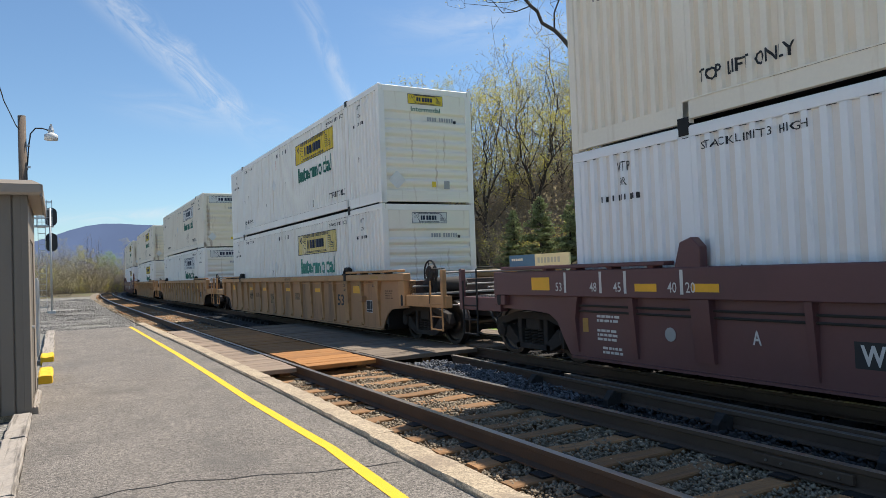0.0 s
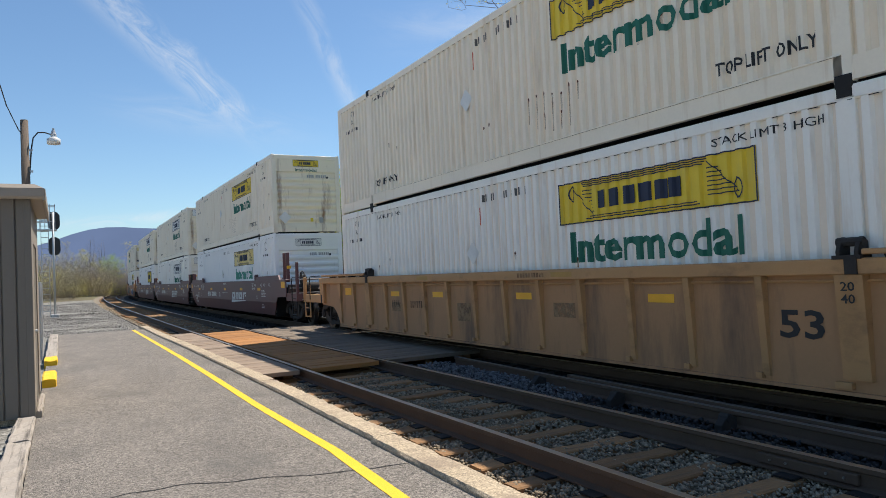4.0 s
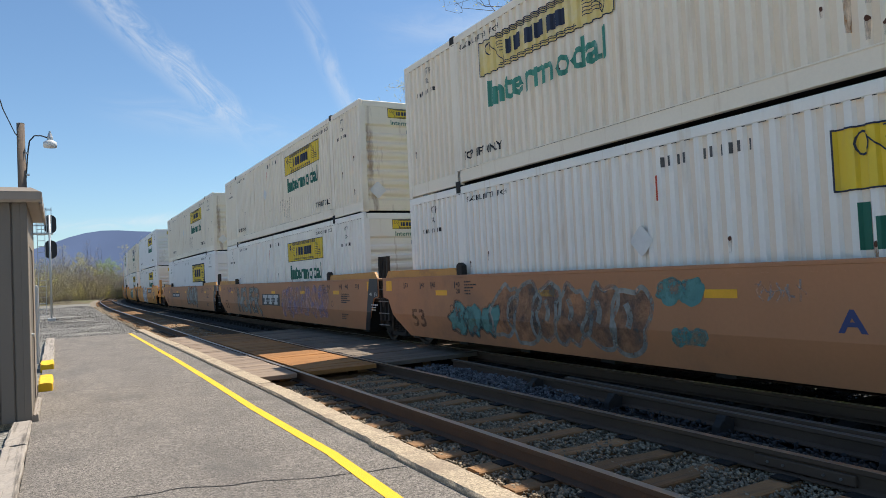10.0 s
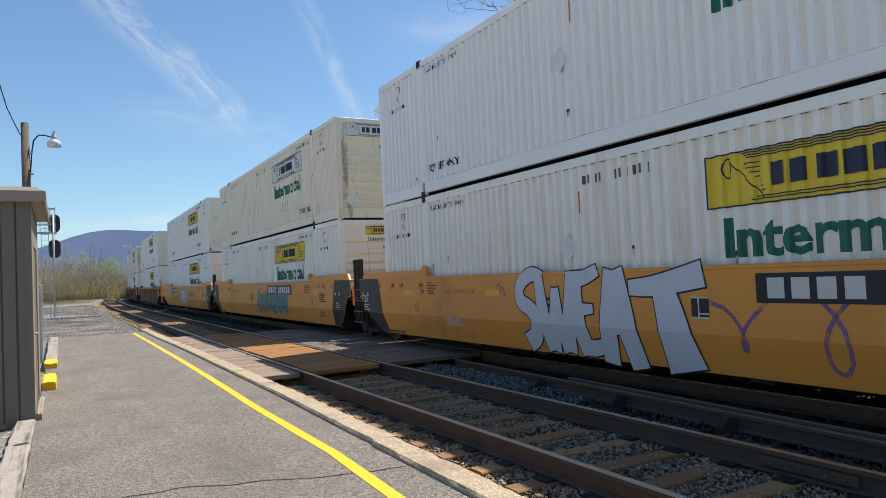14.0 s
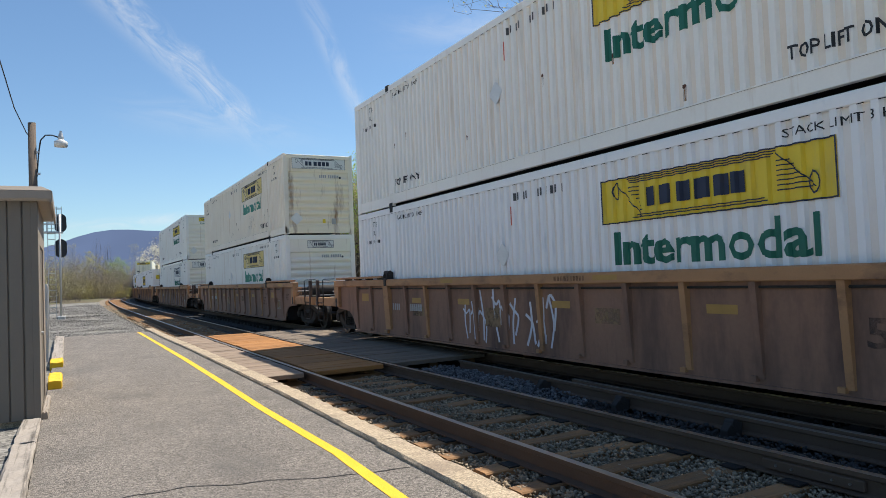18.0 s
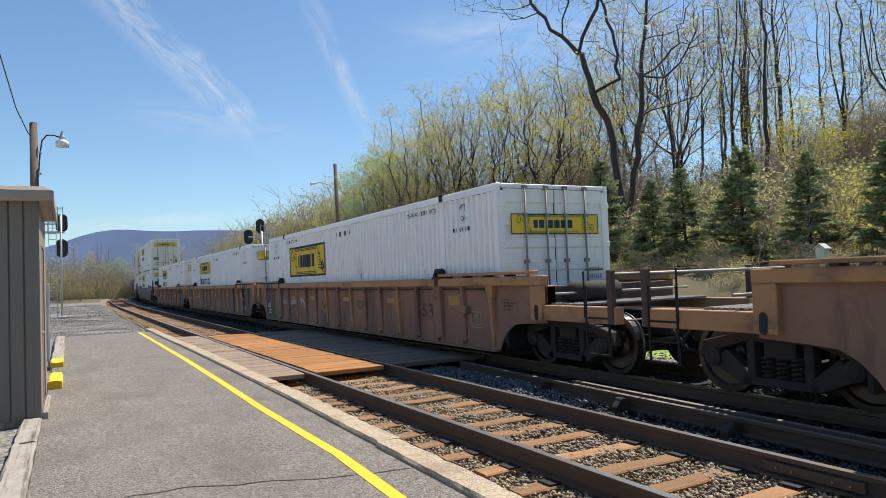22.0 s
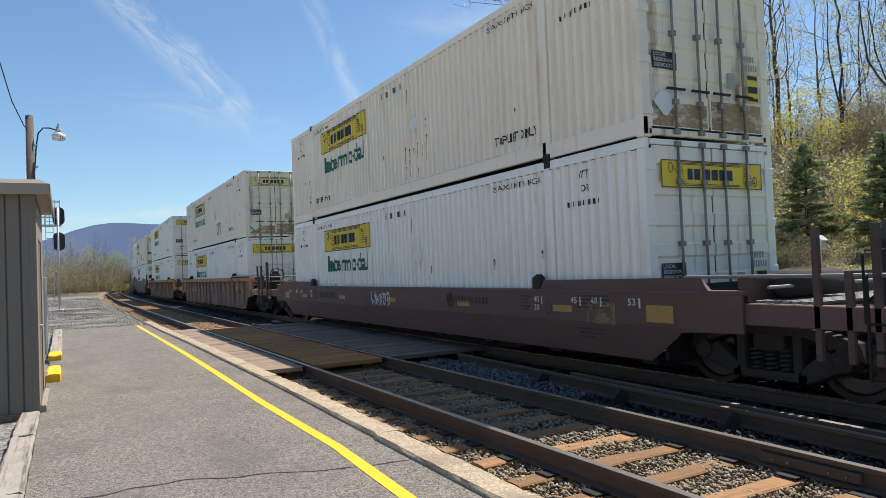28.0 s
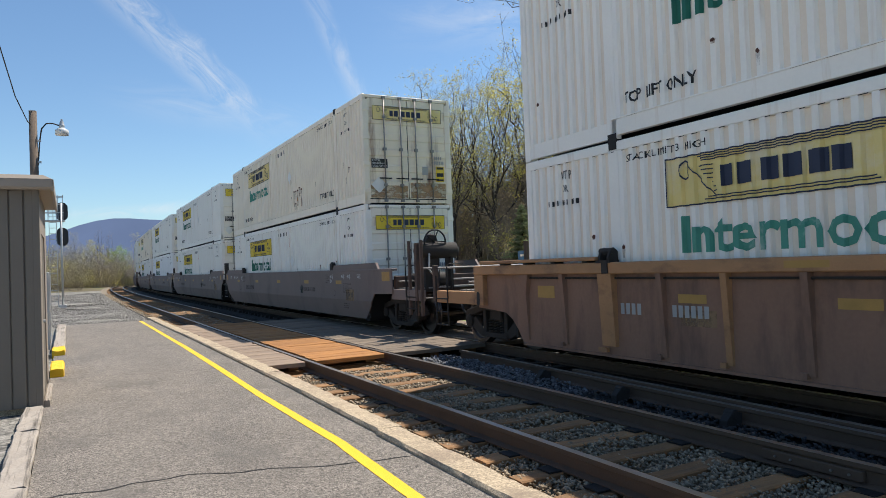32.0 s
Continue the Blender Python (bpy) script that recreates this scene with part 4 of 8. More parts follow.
def signal_mast(name, x, y, z0, z1, heads, label, r, cage, side):
    s = thing(name, label, "railway signal")
    part("mast", Shape().tube([(x, y, z0), (x, y, z1)], 0.06, 10), M_GALV, s, smooth=True)
    part("base", Shape().box(x - 0.2, x + 0.2, y - 0.2, y + 0.2, z0 - 0.1, z0 + 0.12), M_GALV, s, bevel=0.02)
    for hx, hz in heads:
        h = part("signal_head", Shape().prism([(x + hx + r * math.cos(a), hz + (0.28 * r / 0.4 if math.sin(a) > 0 else -0.28 * r / 0.4) + r * math.sin(a)) for a in np.linspace(0, 2 * math.pi, 24, endpoint=False)], "y", y + 0.16, y + 0.20), M_SIGBLK, s, "black oval signal backboard")
        for dz in (-0.28, 0.0, 0.28):
            part("hood", Shape().tube([(x + hx, y + 0.18, hz + dz * r / 0.4), (x + hx, y + 0.48, hz + dz * r / 0.4 - 0.03)], [0.10 * r / 0.4, 0.11 * r / 0.4], 12), M_SIGBLK, h)
        part("bracket", Shape().box(min(x, x + hx), max(x, x + hx), y + 0.05, y + 0.17, hz - 0.05, hz + 0.05), M_GALV, s)
    lx = x - 0.42 * side
    for a in (lx - 0.2, lx + 0.17):
        part("ladder_stile", Shape().box(a, a + 0.03, y, y + 0.04, z0, z1 + 0.3), M_GALV, s)
    for z in np.arange(z0 + 0.3, z1 + 0.3, 0.32):
        part("rung", Shape().box(lx - 0.17, lx + 0.17, y + 0.005, y + 0.03, z, z + 0.03), M_GALV, s)
    if cage:
        for z in np.arange(z1 - 1.0, z1 + 0.5, 0.45):
            for dy in (0.02, 0.62):
                part("guard_rail", Shape().box(lx - 0.5, lx + 0.55, y + dy, y + dy + 0.03, z, z + 0.04), M_GALV, s)
        for dx in (-0.5, -0.25, 0.0, 0.25, 0.5):
            part("guard_post", Shape().box(lx + dx, lx + dx + 0.035, y + 0.017, y + 0.053, z1 - 1.0, z1 + 0.45), M_GALV, s)
        part("ladder_platform", Shape().box(lx - 0.55, lx + 0.6, y - 0.1, y + 0.7, z1 - 1.04, z1 - 1.0), M_GALV, s, "galvanised ladder platform")
    return s


signal_mast("signal_mast", -0.30, 45.0, 0.0, 5.9, ((0.04, 5.42), (0.04, 3.98)), "galvanised two-head railway signal with ladder beside the track", 0.31, True, 1)
signal_mast("signal_mast_far", 12.3, 50.0, -0.35, 5.3, ((-0.05, 5.65), (-0.9, 4.9)), "galvanised railway signal with caged ladder behind the train", 0.31, True, -1)


def far_pole():
    p = thing("utility_pole", "tall bare wooden utility pole with a lamp arm behind the tracks", "utility pole")
    part("pole", Shape().tube([(16.2, 44.6, -0.5), (16.15, 44.6, 4.5), (16.05, 44.6, 9.45)], [0.17, 0.15, 0.12], 12), M_POLE, p, smooth=True)
    part("arm", Shape().tube([(16.0, 44.6, 7.6), (15.6, 44.6, 8.0), (15.0, 44.6, 8.15), (14.6, 44.6, 8.1)], 0.03, 8), M_GALV, p)
    part("lamp_head", Shape().tube([(14.75, 44.6, 8.1), (14.3, 44.6, 8.05)], [0.06, 0.11], 10), M_LAMP, p)


far_pole()


# ---- containers ----
CL, CW, CH = 16.154, 2.591, 2.89
PITCH, DEEP = 0.206, 0.042


RIB = ((0.0, 0), (0.078, 0), (0.103, 1), (0.181, 1))        # one wave of the corrugation


def rib_edges(y0, y1):
    out = []
    for k in range(math.floor(y0 / PITCH) - 1, math.ceil(y1 / PITCH) + 1):
        out += [(k * PITCH + a, d) for a, d in RIB]
    return out


def rib_depth(y):
    u = y - math.floor(y / PITCH) * PITCH
    wave = RIB + ((PITCH, 0),)
    for (a, da), (b, db) in zip(wave[:-1], wave[1:]):
        if a <= u <= b:
            return DEEP * (da + (db - da) * (u - a) / (b - a))
    return 0.0


def rib_profile(y0, y1, x_out, grow=0.0):
    """Points (x, y) of a corrugated side between y0 and y1; the outer face lies at x_out."""
    ys = [y0] + [y for y, _ in rib_edges(y0, y1) if y0 < y < y1] + [y1]
    return [(x_out + rib_depth(y) - grow, y) for y in ys]


def pressed(shape, x_face=None):
    """Print that follows the corrugation: cut at each fold and set back into the waves."""
    me = bpy.data.meshes.new("print")
    me.from_pydata(shape.v, [], shape.f)
    bm = bmesh.new()
    bm.from_mesh(me)
    y0, y1 = min(v[1] for v in shape.v), max(v[1] for v in shape.v)
    for y, _ in rib_edges(y0, y1):
        if y0 + 1e-4 < y < y1 - 1e-4:
            bmesh.ops.bisect_plane(bm, geom=bm.verts[:] + bm.edges[:] + bm.faces[:], plane_co=(0, y, 0), plane_no=(0, 1, 0), dist=1e-5)
    bm.verts.index_update()
    out = Shape()
    out.v = [(v.co.x + rib_depth(v.co.y), v.co.y, v.co.z) for v in bm.verts]
    out.f = [tuple(v.index for v in f.verts) for f in bm.faces]
    bm.free()
    bpy.data.meshes.remove(me)
    return out


def folded(shape):
    """Paint on a smooth car side: follows the bend where the lower plate leans in."""
    me = bpy.data.meshes.new("print")
    me.from_pydata(shape.v, [], shape.f)
    bm = bmesh.new()
    bm.from_mesh(me)
    bmesh.ops.bisect_plane(bm, geom=bm.verts[:] + bm.edges[:] + bm.faces[:], plane_co=(0, 0, 0.74), plane_no=(0, 0, 1), dist=1e-5)
    bm.verts.index_update()
    out = Shape()
    out.v = [(v.co.x + 0.26 * max(0.0, 0.74 - v.co.z), v.co.y, v.co.z) for v in bm.verts]
    out.f = [tuple(v.index for v in f.verts) for f in bm.faces]
    bm.free()
    bpy.data.meshes.remove(me)
    return out


def ribbed(shape, y0, y1, z0, z1, x_out, side=-1, grow=0.0):
    pts = rib_profile(y0, y1, -abs(x_out), grow)
    vs = []
    for x, y in pts:
        vs += [(x * -side, y, z0), (x * -side, y, z1)]
    fs = [(2 * i, 2 * i + 1, 2 * i + 3, 2 * i + 2) for i in range(len(pts) - 1)]
    if side > 0:
        fs = [tuple(reversed(f)) for f in fs]
    return shape.add(vs, fs)


def bars(shape, m, widths, height, gap):
    """Plain upright bars of given widths; stands for writing that is not reproduced."""
    x = 0.0
    for w in widths:
        rect(shape, m, x, x + w, 0, height)
        x += w + gap
    return x


def bar_parts(parent, m, widths, height, gap, material):
    """The same bars as one printed mark."""
    sh = Shape()
    bars(sh, m, widths, height, gap)
    tagged(part("number_mark", sh, material, parent), kind="stuff")


def emblem(parent, m, w, h, ground, ink, frame_w, end=False, conform=None):
    """The carrier's panel: ground colour, thin frame, hatched scroll ends and a row of dark blocks."""
    pn = Shape()
    if conform:
        ribbed(pn, *conform, grow=0.004)
    else:
        rect(pn, m, 0, w, 0, h)
    p = part("logo_panel", pn, ground, parent)
    k = Shape()
    up = m @ Matrix.Translation((0, 0, 0.006 if not conform else 0.009))
    f = frame_w
    for r in ((0, w, 0, f), (0, w, h - f, h), (0, f, f, h - f), (w - f, w, f, h - f)):
        rect(k, up, *r)
    fit = pressed if conform else (lambda q: q)
    s = k
    t = max(0.008, h * 0.022)
    for i in range(5):                                     # speed lines above, shortening
        y = h * (0.93 - 0.045 * i) if i < 3 else h * (0.08 + 0.05 * (i - 3))
        rect(s, up, w * (0.14 + 0.012 * i), w * (0.80 - 0.01 * i), y, y + t)
    for i in range(7):                                     # hatched ends
        y = h * (0.74 - 0.085 * i)
        rect(s, up, w * (0.145 + 0.014 * i), w * 0.205, y, y + t)
        rect(s, up, w * 0.80, w * (0.845 + 0.013 * i), y, y + t)
    for x0, x1, y0, y1 in ((0.10, 0.22, 0.80, 0.10), (0.80, 0.93, 0.90, 0.22)):
        a, b = up @ Vector((w * x0, h * y0, 0)), up @ Vector((w * x1, h * y1, 0))
        d = (up.to_3x3() @ Vector((t * 1.4, 0, 0)))
        s.add([a, a + d, b + d, b], [(0, 1, 2, 3)])
    for cx, cy in ((0.085, 0.72), (0.925, 0.30)):          # scroll rolls
        for q in range(12):
            a0, a1 = q * math.pi / 6, (q + 1) * math.pi / 6
            e = lambda a, r: up @ Vector((w * cx + r * 0.16 * h * math.cos(a) * 0.75, h * cy + r * 0.2 * h * math.sin(a), 0))
            s.add([e(a0, 1), e(a1, 1), e(a1, 0.82), e(a0, 0.82)], [(0, 1, 2, 3)])
    tagged(part("logo_scroll", fit(s), ink, p, "dark frame and scroll lines"), kind="stuff")
    b = Shape()
    x, hh = w * 0.245, h * 0.40
    base = up @ Matrix.Translation((0, h * 0.30, 0.001))
    unit = w * 0.50 / 6.6
    for i in range(6):                                     # six plain blocks
        wd = unit * (0.62, 0.74, 0.82, 0.82, 0.84, 0.74)[i]
        if i == 2:
            x += unit * 0.30
        rect(b, base @ Matrix.Translation((x, 0, 0)), 0, wd, 0, hh)
        x += wd + unit * 0.20
    tagged(part("logo_block", fit(b), ink, p), kind="stuff")
    return p


def diamond(shape, m, r, t):
    """A placard holder: a square plate set on its corner, with clipped corners and a raised rim."""
    pts = []
    for a in (0, math.pi / 2, math.pi, 1.5 * math.pi):
        for d in (-0.12, 0.12):
            pts.append(Vector((r * math.cos(a + d), r * math.sin(a + d), 0)))
    shape.add([m @ q for q in pts], [tuple(range(8))])
    up = Vector((0, 0, 0.003))
    for i in range(8):
        a, b = pts[i], pts[(i + 1) % 8]
        shape.add([m @ (a + up), m @ (b + up), m @ (b * (1 - t) + up), m @ (a * (1 - t) + up)], [(0, 1, 2, 3)])


M_REPAINT = mat("older_paint", (0.30, 0.19, 0.10), 0.75, var=0.25, scale=3, bump=0.05, worn=((4, 4, 4), 0.30, 0.55, 0.9))
M_SERIAL = mat("faded_black_print", (0.10, 0.095, 0.09), 0.65, var=0.3, scale=12, bump=0.0)
M_PLACARD = mat("placard_metal", (0.74, 0.73, 0.70), 0.5, 0.1, var=0.14, scale=5, bump=0.1)
CONTAINERS = {}
LOGO_WORDS = {"yellow": "yellow logo", "pale": "faded logo", "plain": "black-and-white logo", "framed": "large framed yellow logo"}
PAINT_WORDS = {"cream": "rust-stained cream", "white": "white", "cool": "clean white"}


def container(logo, end, paint):
    """A 53-foot corrugated container; its near end (towards -y) is the front wall or the doors."""
    key = (logo, end, paint)
    if key in CONTAINERS:
        return CONTAINERS[key]
    label = f"{PAINT_WORDS[paint]} corrugated container with {LOGO_WORDS[logo]} and " + ("rodded doors" if end == "doors" else "ribbed front")
    c = thing("freight_container", label, "container", "containers on the train")
    body, ends = BOX[paint], ENDS[paint]
    hx, hy = CW / 2, CL / 2
    P40 = hy - 2.13                                        # posts at the 40-foot marks
    far = Shape()
    ribbed(far, -hy + 0.13, hy - 0.13, 0.28, 2.75, hx - 0.006, 1)
    part("side_panel", far, body, c)
    far = Shape().box(hx - 0.09, hx, -P40, P40, 0.0, 0.305).box(hx - 0.09, hx, -hy, hy, 2.745, CH)
    for y in (-hy + 0.075, -P40, P40, hy - 0.075):
        far.box(hx - 0.16, hx, y - 0.075, y + 0.075, 0.0, 2.75)
    part("side_frame", far, body, c)
    for side in (-1,):
        for y0, y1, zb in ((-hy + 0.13, -P40 - 0.09, 0.26), (-P40 + 0.09, P40 - 0.09, 0.30), (P40 + 0.09, hy - 0.13, 0.26)):
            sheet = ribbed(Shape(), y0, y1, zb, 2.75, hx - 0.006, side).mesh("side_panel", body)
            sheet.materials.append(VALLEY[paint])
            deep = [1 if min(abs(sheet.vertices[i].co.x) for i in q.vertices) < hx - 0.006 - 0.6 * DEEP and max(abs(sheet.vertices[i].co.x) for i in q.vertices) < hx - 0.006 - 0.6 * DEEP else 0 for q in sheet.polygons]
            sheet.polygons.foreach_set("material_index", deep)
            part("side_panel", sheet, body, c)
        a, b = (side * hx, side * (hx - 0.09))
        x0, x1 = min(a, b), max(a, b)
        rl = Shape().box(x0, x1, -P40, P40, 0.07, 0.305)
        xo = side * (hx + 0.012)
        rl.box(min(xo, x0), max(xo, x1), -P40, P40, 0.29, 0.315)
        part("bottom_rail", rl, body, c, bevel=0.006)
        for s in (-1, 1):
            part("end_rail", Shape().box(x0 + 0.012, x1 - 0.004, min(s * P40, s * hy), max(s * P40, s * hy), 0.035, 0.27), body, c)
        tr = Shape().box(x0, x1, -hy, hy, 2.745, CH)
        part("top_rail", tr, body, c, bevel=0.012)
        for s in (-1, 1):
            part("corner_post", Shape().box(min(side * (hx - 0.16), side * hx), max(side * (hx - 0.16), side * hx), min(s * (hy - 0.15), s * hy), max(s * (hy - 0.15), s * hy), 0.0, 2.75), body, c, bevel=0.012)
            part("lift_post", Shape().box(x0, x1, s * P40 - 0.1, s * P40 + 0.1, 0.02, 2.80), body, c, bevel=0.008)
            part("lift_casting", Shape().box(x0 - 0.008, x1 + 0.008, s * P40 - 0.09, s * P40 + 0.09, -0.03, 0.10), M_STEEL, c, bevel=0.006)
            part("lift_casting", Shape().box(x0 - 0.008, x1 + 0.008, s * P40 - 0.08, s * P40 + 0.08, CH - 0.115, CH + 0.03), M_STEEL, c, bevel=0.006)
    rf = Shape()
    n = 36
    vs = []
    for i in range(n * 2 + 1):
        y = -hy + 0.05 + (CL - 0.1) * i / (2 * n)
        z = CH - 0.03 + (0.018 if i % 2 else 0.0)
        vs += [(-hx + 0.08, y, z), (hx - 0.08, y, z)]
    rf.add(vs, [(2 * i, 2 * i + 1, 2 * i + 3, 2 * i + 2) for i in range(2 * n)])
    part("roof", rf, body, c)
    part("floor", Shape().box(-hx + 0.02, hx - 0.02, -hy + 0.02, hy - 0.02, 0.14, 0.20), M_STEEL, c)
    part("rear_wall", Shape().box(-hx + 0.15, hx - 0.15, hy - 0.10, hy - 0.05, 0.15, 2.76), body, c)
    ye = -hy
    if end == "front":
        fw, zs = Shape(), []
        zs = [(0.14, 0.0), (0.30, 0.0), (0.34, 0.05)]
        z = 0.40
        while z < 2.10:
            zs += [(z, 0.05), (z + 0.05, 0.012), (z + 0.08, 0.0), (z + 0.145, 0.0), (z + 0.165, 0.012), (z + 0.19, 0.05)]
            z += 0.245
        zs += [(2.22, 0.05), (2.27, 0.0), (2.80, 0.0)]
        vs = []
        for z, d in zs:
            vs += [(-hx + 0.15, ye + 0.012 + d, z), (hx - 0.15, ye + 0.012 + d, z)]
        fw.add(vs, [(2 * i, 2 * i + 1, 2 * i + 3, 2 * i + 2) for i in range(len(zs) - 1)])
        part("front_wall", fw, ends, c, "horizontally ribbed front wall")
        part("top_beam", Shape().box(-hx + 0.1, hx - 0.1, ye, ye + 0.08, 2.72, CH - 0.02), body, c, bevel=0.01)
        part("bottom_beam", Shape().box(-hx + 0.1, hx - 0.1, ye, ye + 0.08, 0.03, 0.20), ends, c, bevel=0.01)
    else:
        part("door_frame", Shape().box(-hx + 0.14, hx - 0.14, ye + 0.04, ye + 0.08, 0.05, 2.84), M_GAP, c, "black door gasket")
        part("top_beam", Shape().box(-hx + 0.1, hx - 0.1, ye, ye + 0.08, 2.80, CH - 0.01), body, c, bevel=0.008)
        part("bottom_beam", Shape().box(-hx + 0.1, hx - 0.1, ye, ye + 0.08, 0.03, 0.12), ends, c, bevel=0.008)
        for s in (-1, 1):
            x0, x1 = sorted((s * 0.014, s * (hx - 0.155)))
            ds = Shape()
            zz = [(0.15, 0), (0.55, 0)]
            for k in range(5):
                z = 0.60 + k * 0.42
                zz += [(z, 0.0), (z + 0.03, 0.022), (z + 0.24, 0.022), (z + 0.27, 0.0)]
            zz += [(2.79, 0)]
            vs = []
            for z, d in zz:
                vs += [(x0, ye + 0.012 + d, z), (x1, ye + 0.012 + d, z)]
            ds.add(vs, [(2 * i, 2 * i + 1, 2 * i + 3, 2 * i + 2) for i in range(len(zz) - 1)])
            ds.box(x0, x1, ye + 0.036, ye + 0.05, 0.15, 2.79)
            d = part("door", ds, ends, c)
            if paint == "cream":
                part("rust_patch", rect(Shape(), on_end(x0 + 0.03, ye + 0.0095, 0.165), 0, x1 - x0 - 0.06, 0, 0.37 + 0.04 * s), M_DOORRUST, d, "paint worn through to brown rust")
            for xr in (0.22, 0.70):
                rod = part("lock_rod", Shape().tube([(s * xr, ye - 0.03, 0.06), (s * xr, ye - 0.03, 2.86)], 0.019, 8), M_RODS, d, smooth=True)
                kp = Shape()
                for z in (0.09, 0.5, 1.45, 2.3, 2.82):
                    kp.box(s * xr - 0.045, s * xr + 0.045, ye - 0.055, ye + 0.012, z - 0.035, z + 0.035)
                part("rod_keeper", kp, M_RODS, d)
                part("door_latch", Shape().box(s * xr - 0.17, s * xr + 0.17, ye - 0.06, ye - 0.03, 0.66, 0.69), M_STEEL, d)
            for z in (0.35, 1.05, 1.75, 2.5):
                part("hinge", Shape().box(min(s * (hx - 0.18), s * (hx + 0.012)), max(s * (hx - 0.18), s * (hx + 0.012)), ye - 0.02, ye + 0.03, z - 0.05, z + 0.05), body, d, bevel=0.006)
        st = Shape()
        rect(st, on_end(-1.08, ye - 0.0, 0.95), 0, 0.46, 0, 0.24)
        sl = part("notice_plate", st, M_BLACK, c, "black recruiting notice with white words")
        tx = Shape()
        for i, wd in enumerate(("LOCAL", "REGIONAL", "DEDICATED")):
            text_shape(tx, wd, None, 0.055, on_end(-1.05, ye - 0.003, 1.12 - 0.075 * i), 0.01)
        part("notice_words", tx, M_STENCIL, sl)
        ys = Shape()
        rect(ys, on_end(0.82, ye - 0.0, 0.62), 0, 0.25, 0, 0.42)
        yl = part("warning_label", ys, M_LOGO_Y, c, "yellow warning label with black bands")
        yb = Shape()
        for z, h in ((0.96, 0.06), (0.76, 0.1), (0.64, 0.05)):
            rect(yb, on_end(0.84, ye - 0.003, z), 0, 0.21, 0, h)
        part("bands", yb, M_BLACK, yl)
        part("grey_label", rect(Shape(), on_end(0.40, ye - 0.0, 0.80), 0, 0.17, 0, 0.22), M_STICKER, c)
        part("serial_mark", (lambda s: (bars(s, on_end(0.78, ye - 0.002, 1.22), (0.04,) * 4, 0.09, 0.02), bars(s, on_end(0.76, ye - 0.002, 1.09), (0.035,) * 6, 0.09, 0.018), s)[2])(Shape()), M_STICKER, c)
    # emblem and markings on the end
    xe = ye + (0.006 if end == "front" else -0.006)
    ink = M_NAVY
    ground = {"yellow": M_LOGO_Y, "pale": M_LOGO_P, "plain": M_LOGO_W, "framed": M_LOGO_Y}[logo]
    if end == "front":
        if logo == "plain" or (logo == "pale" and paint == "cream"):
            emblem(c, on_end(-0.98, xe, 2.36), 2.0, 0.38, M_LOGO_W, ink, 0.012)
        elif logo == "pale":
            emblem(c, on_end(-0.50, xe, 2.40), 0.98, 0.27, M_LOGO_W, ink, 0.012)
        else:
            emblem(c, on_end(-0.50, xe, 2.45), 0.98, 0.25, ground, ink, 0.012)
            part("lettering", text_shape(Shape(), "Intermodal", 0.82, 0.12, on_end(-0.42, xe, 2.27), 0.012), M_GREEN if logo == "yellow" else M_NAVY, c)
        b = Shape()
        bars(b, on_end(0.02, xe + 0.0, 2.05), (0.05,) * 4, 0.10, 0.02)
        bars(b, on_end(0.36, xe + 0.0, 2.05), (0.045,) * 6, 0.10, 0.025)
        tagged(part("serial_mark", b, M_STICKER, c), kind="stuff")
        dm = Shape()
        diamond(dm, on_end(-0.86, xe, 0.56), 0.21, 0.08)
        part("placard_holder", dm, M_PLACARD, c, "bare metal placard holder")
        part("placard", rect(Shape(), on_end(0.10, xe + 0.004, 0.40), 0, 0.11, 0, 0.14), M_LOGO_Y, c)
        part("placard", rect(Shape(), on_end(0.44, xe + 0.004, 0.36), 0, 0.16, 0, 0.2), M_STICKER, c)
        part("vent", Shape().box(0.78, 0.84, ye - 0.008, ye + 0.02, 2.03, 2.10), M_BLACK, c)
    else:
        z = 2.22 if logo != "framed" else 1.95
        emblem(c, on_end(-1.02, ye - 0.010, z), 2.04, 0.38, ground, ink, 0.02 if logo == "framed" else 0.012)
        dm = Shape()
        diamond(dm, on_end(-0.88, ye - 0.004, 0.50), 0.2, 0.08)
        part("placard_holder", dm, M_PLACARD, c, "bare metal placard holder")
    # side markings: everything is laid out from the container's front
    def at(u):
        return -hy + u if end == "front" else hy - u
    lo, hi = (3.10, 6.65)
    ya = max(at(lo), at(hi))                               # where the panel starts when read from the platform
    xs = -hx - 0.004
    if logo == "framed":
        ya = max(at(2.86), at(6.62))
        emblem(c, on_side(xs, ya, 1.40), 3.75, 1.0, M_LOGO_Y, M_NAVY, 0.055, conform=(ya - 3.75, ya, 1.40, 2.40, hx - 0.006))
    else:
        emblem(c, on_side(xs, ya, 1.86), 3.5, 0.63, ground, ink, 0.018, conform=(ya - 3.5, ya, 1.86, 2.49, hx - 0.006))
        part("lettering", pressed(text_shape(Shape(), "Intermodal", 3.06, 0.47, on_side(xs, ya - 0.22, 1.27), 0.027)), M_GREEN if logo in ("yellow",) else M_GREENF if logo == "pale" else M_GREEN, c, "green word")
    tx = Shape()
    for y in (P40 - 0.25, -P40 + 1.5):
        text_shape(tx, "TOP LIFT ONLY", 1.25, 0.16, on_side(-hx - 0.001, y, 0.47), 0.02)
    for y in (P40 - 0.22, -P40 + 1.62):
        text_shape(tx, "STACK LIMIT 3 HIGH", 1.4, 0.095, on_side(-hx - 0.001, y, 2.57), 0.0)
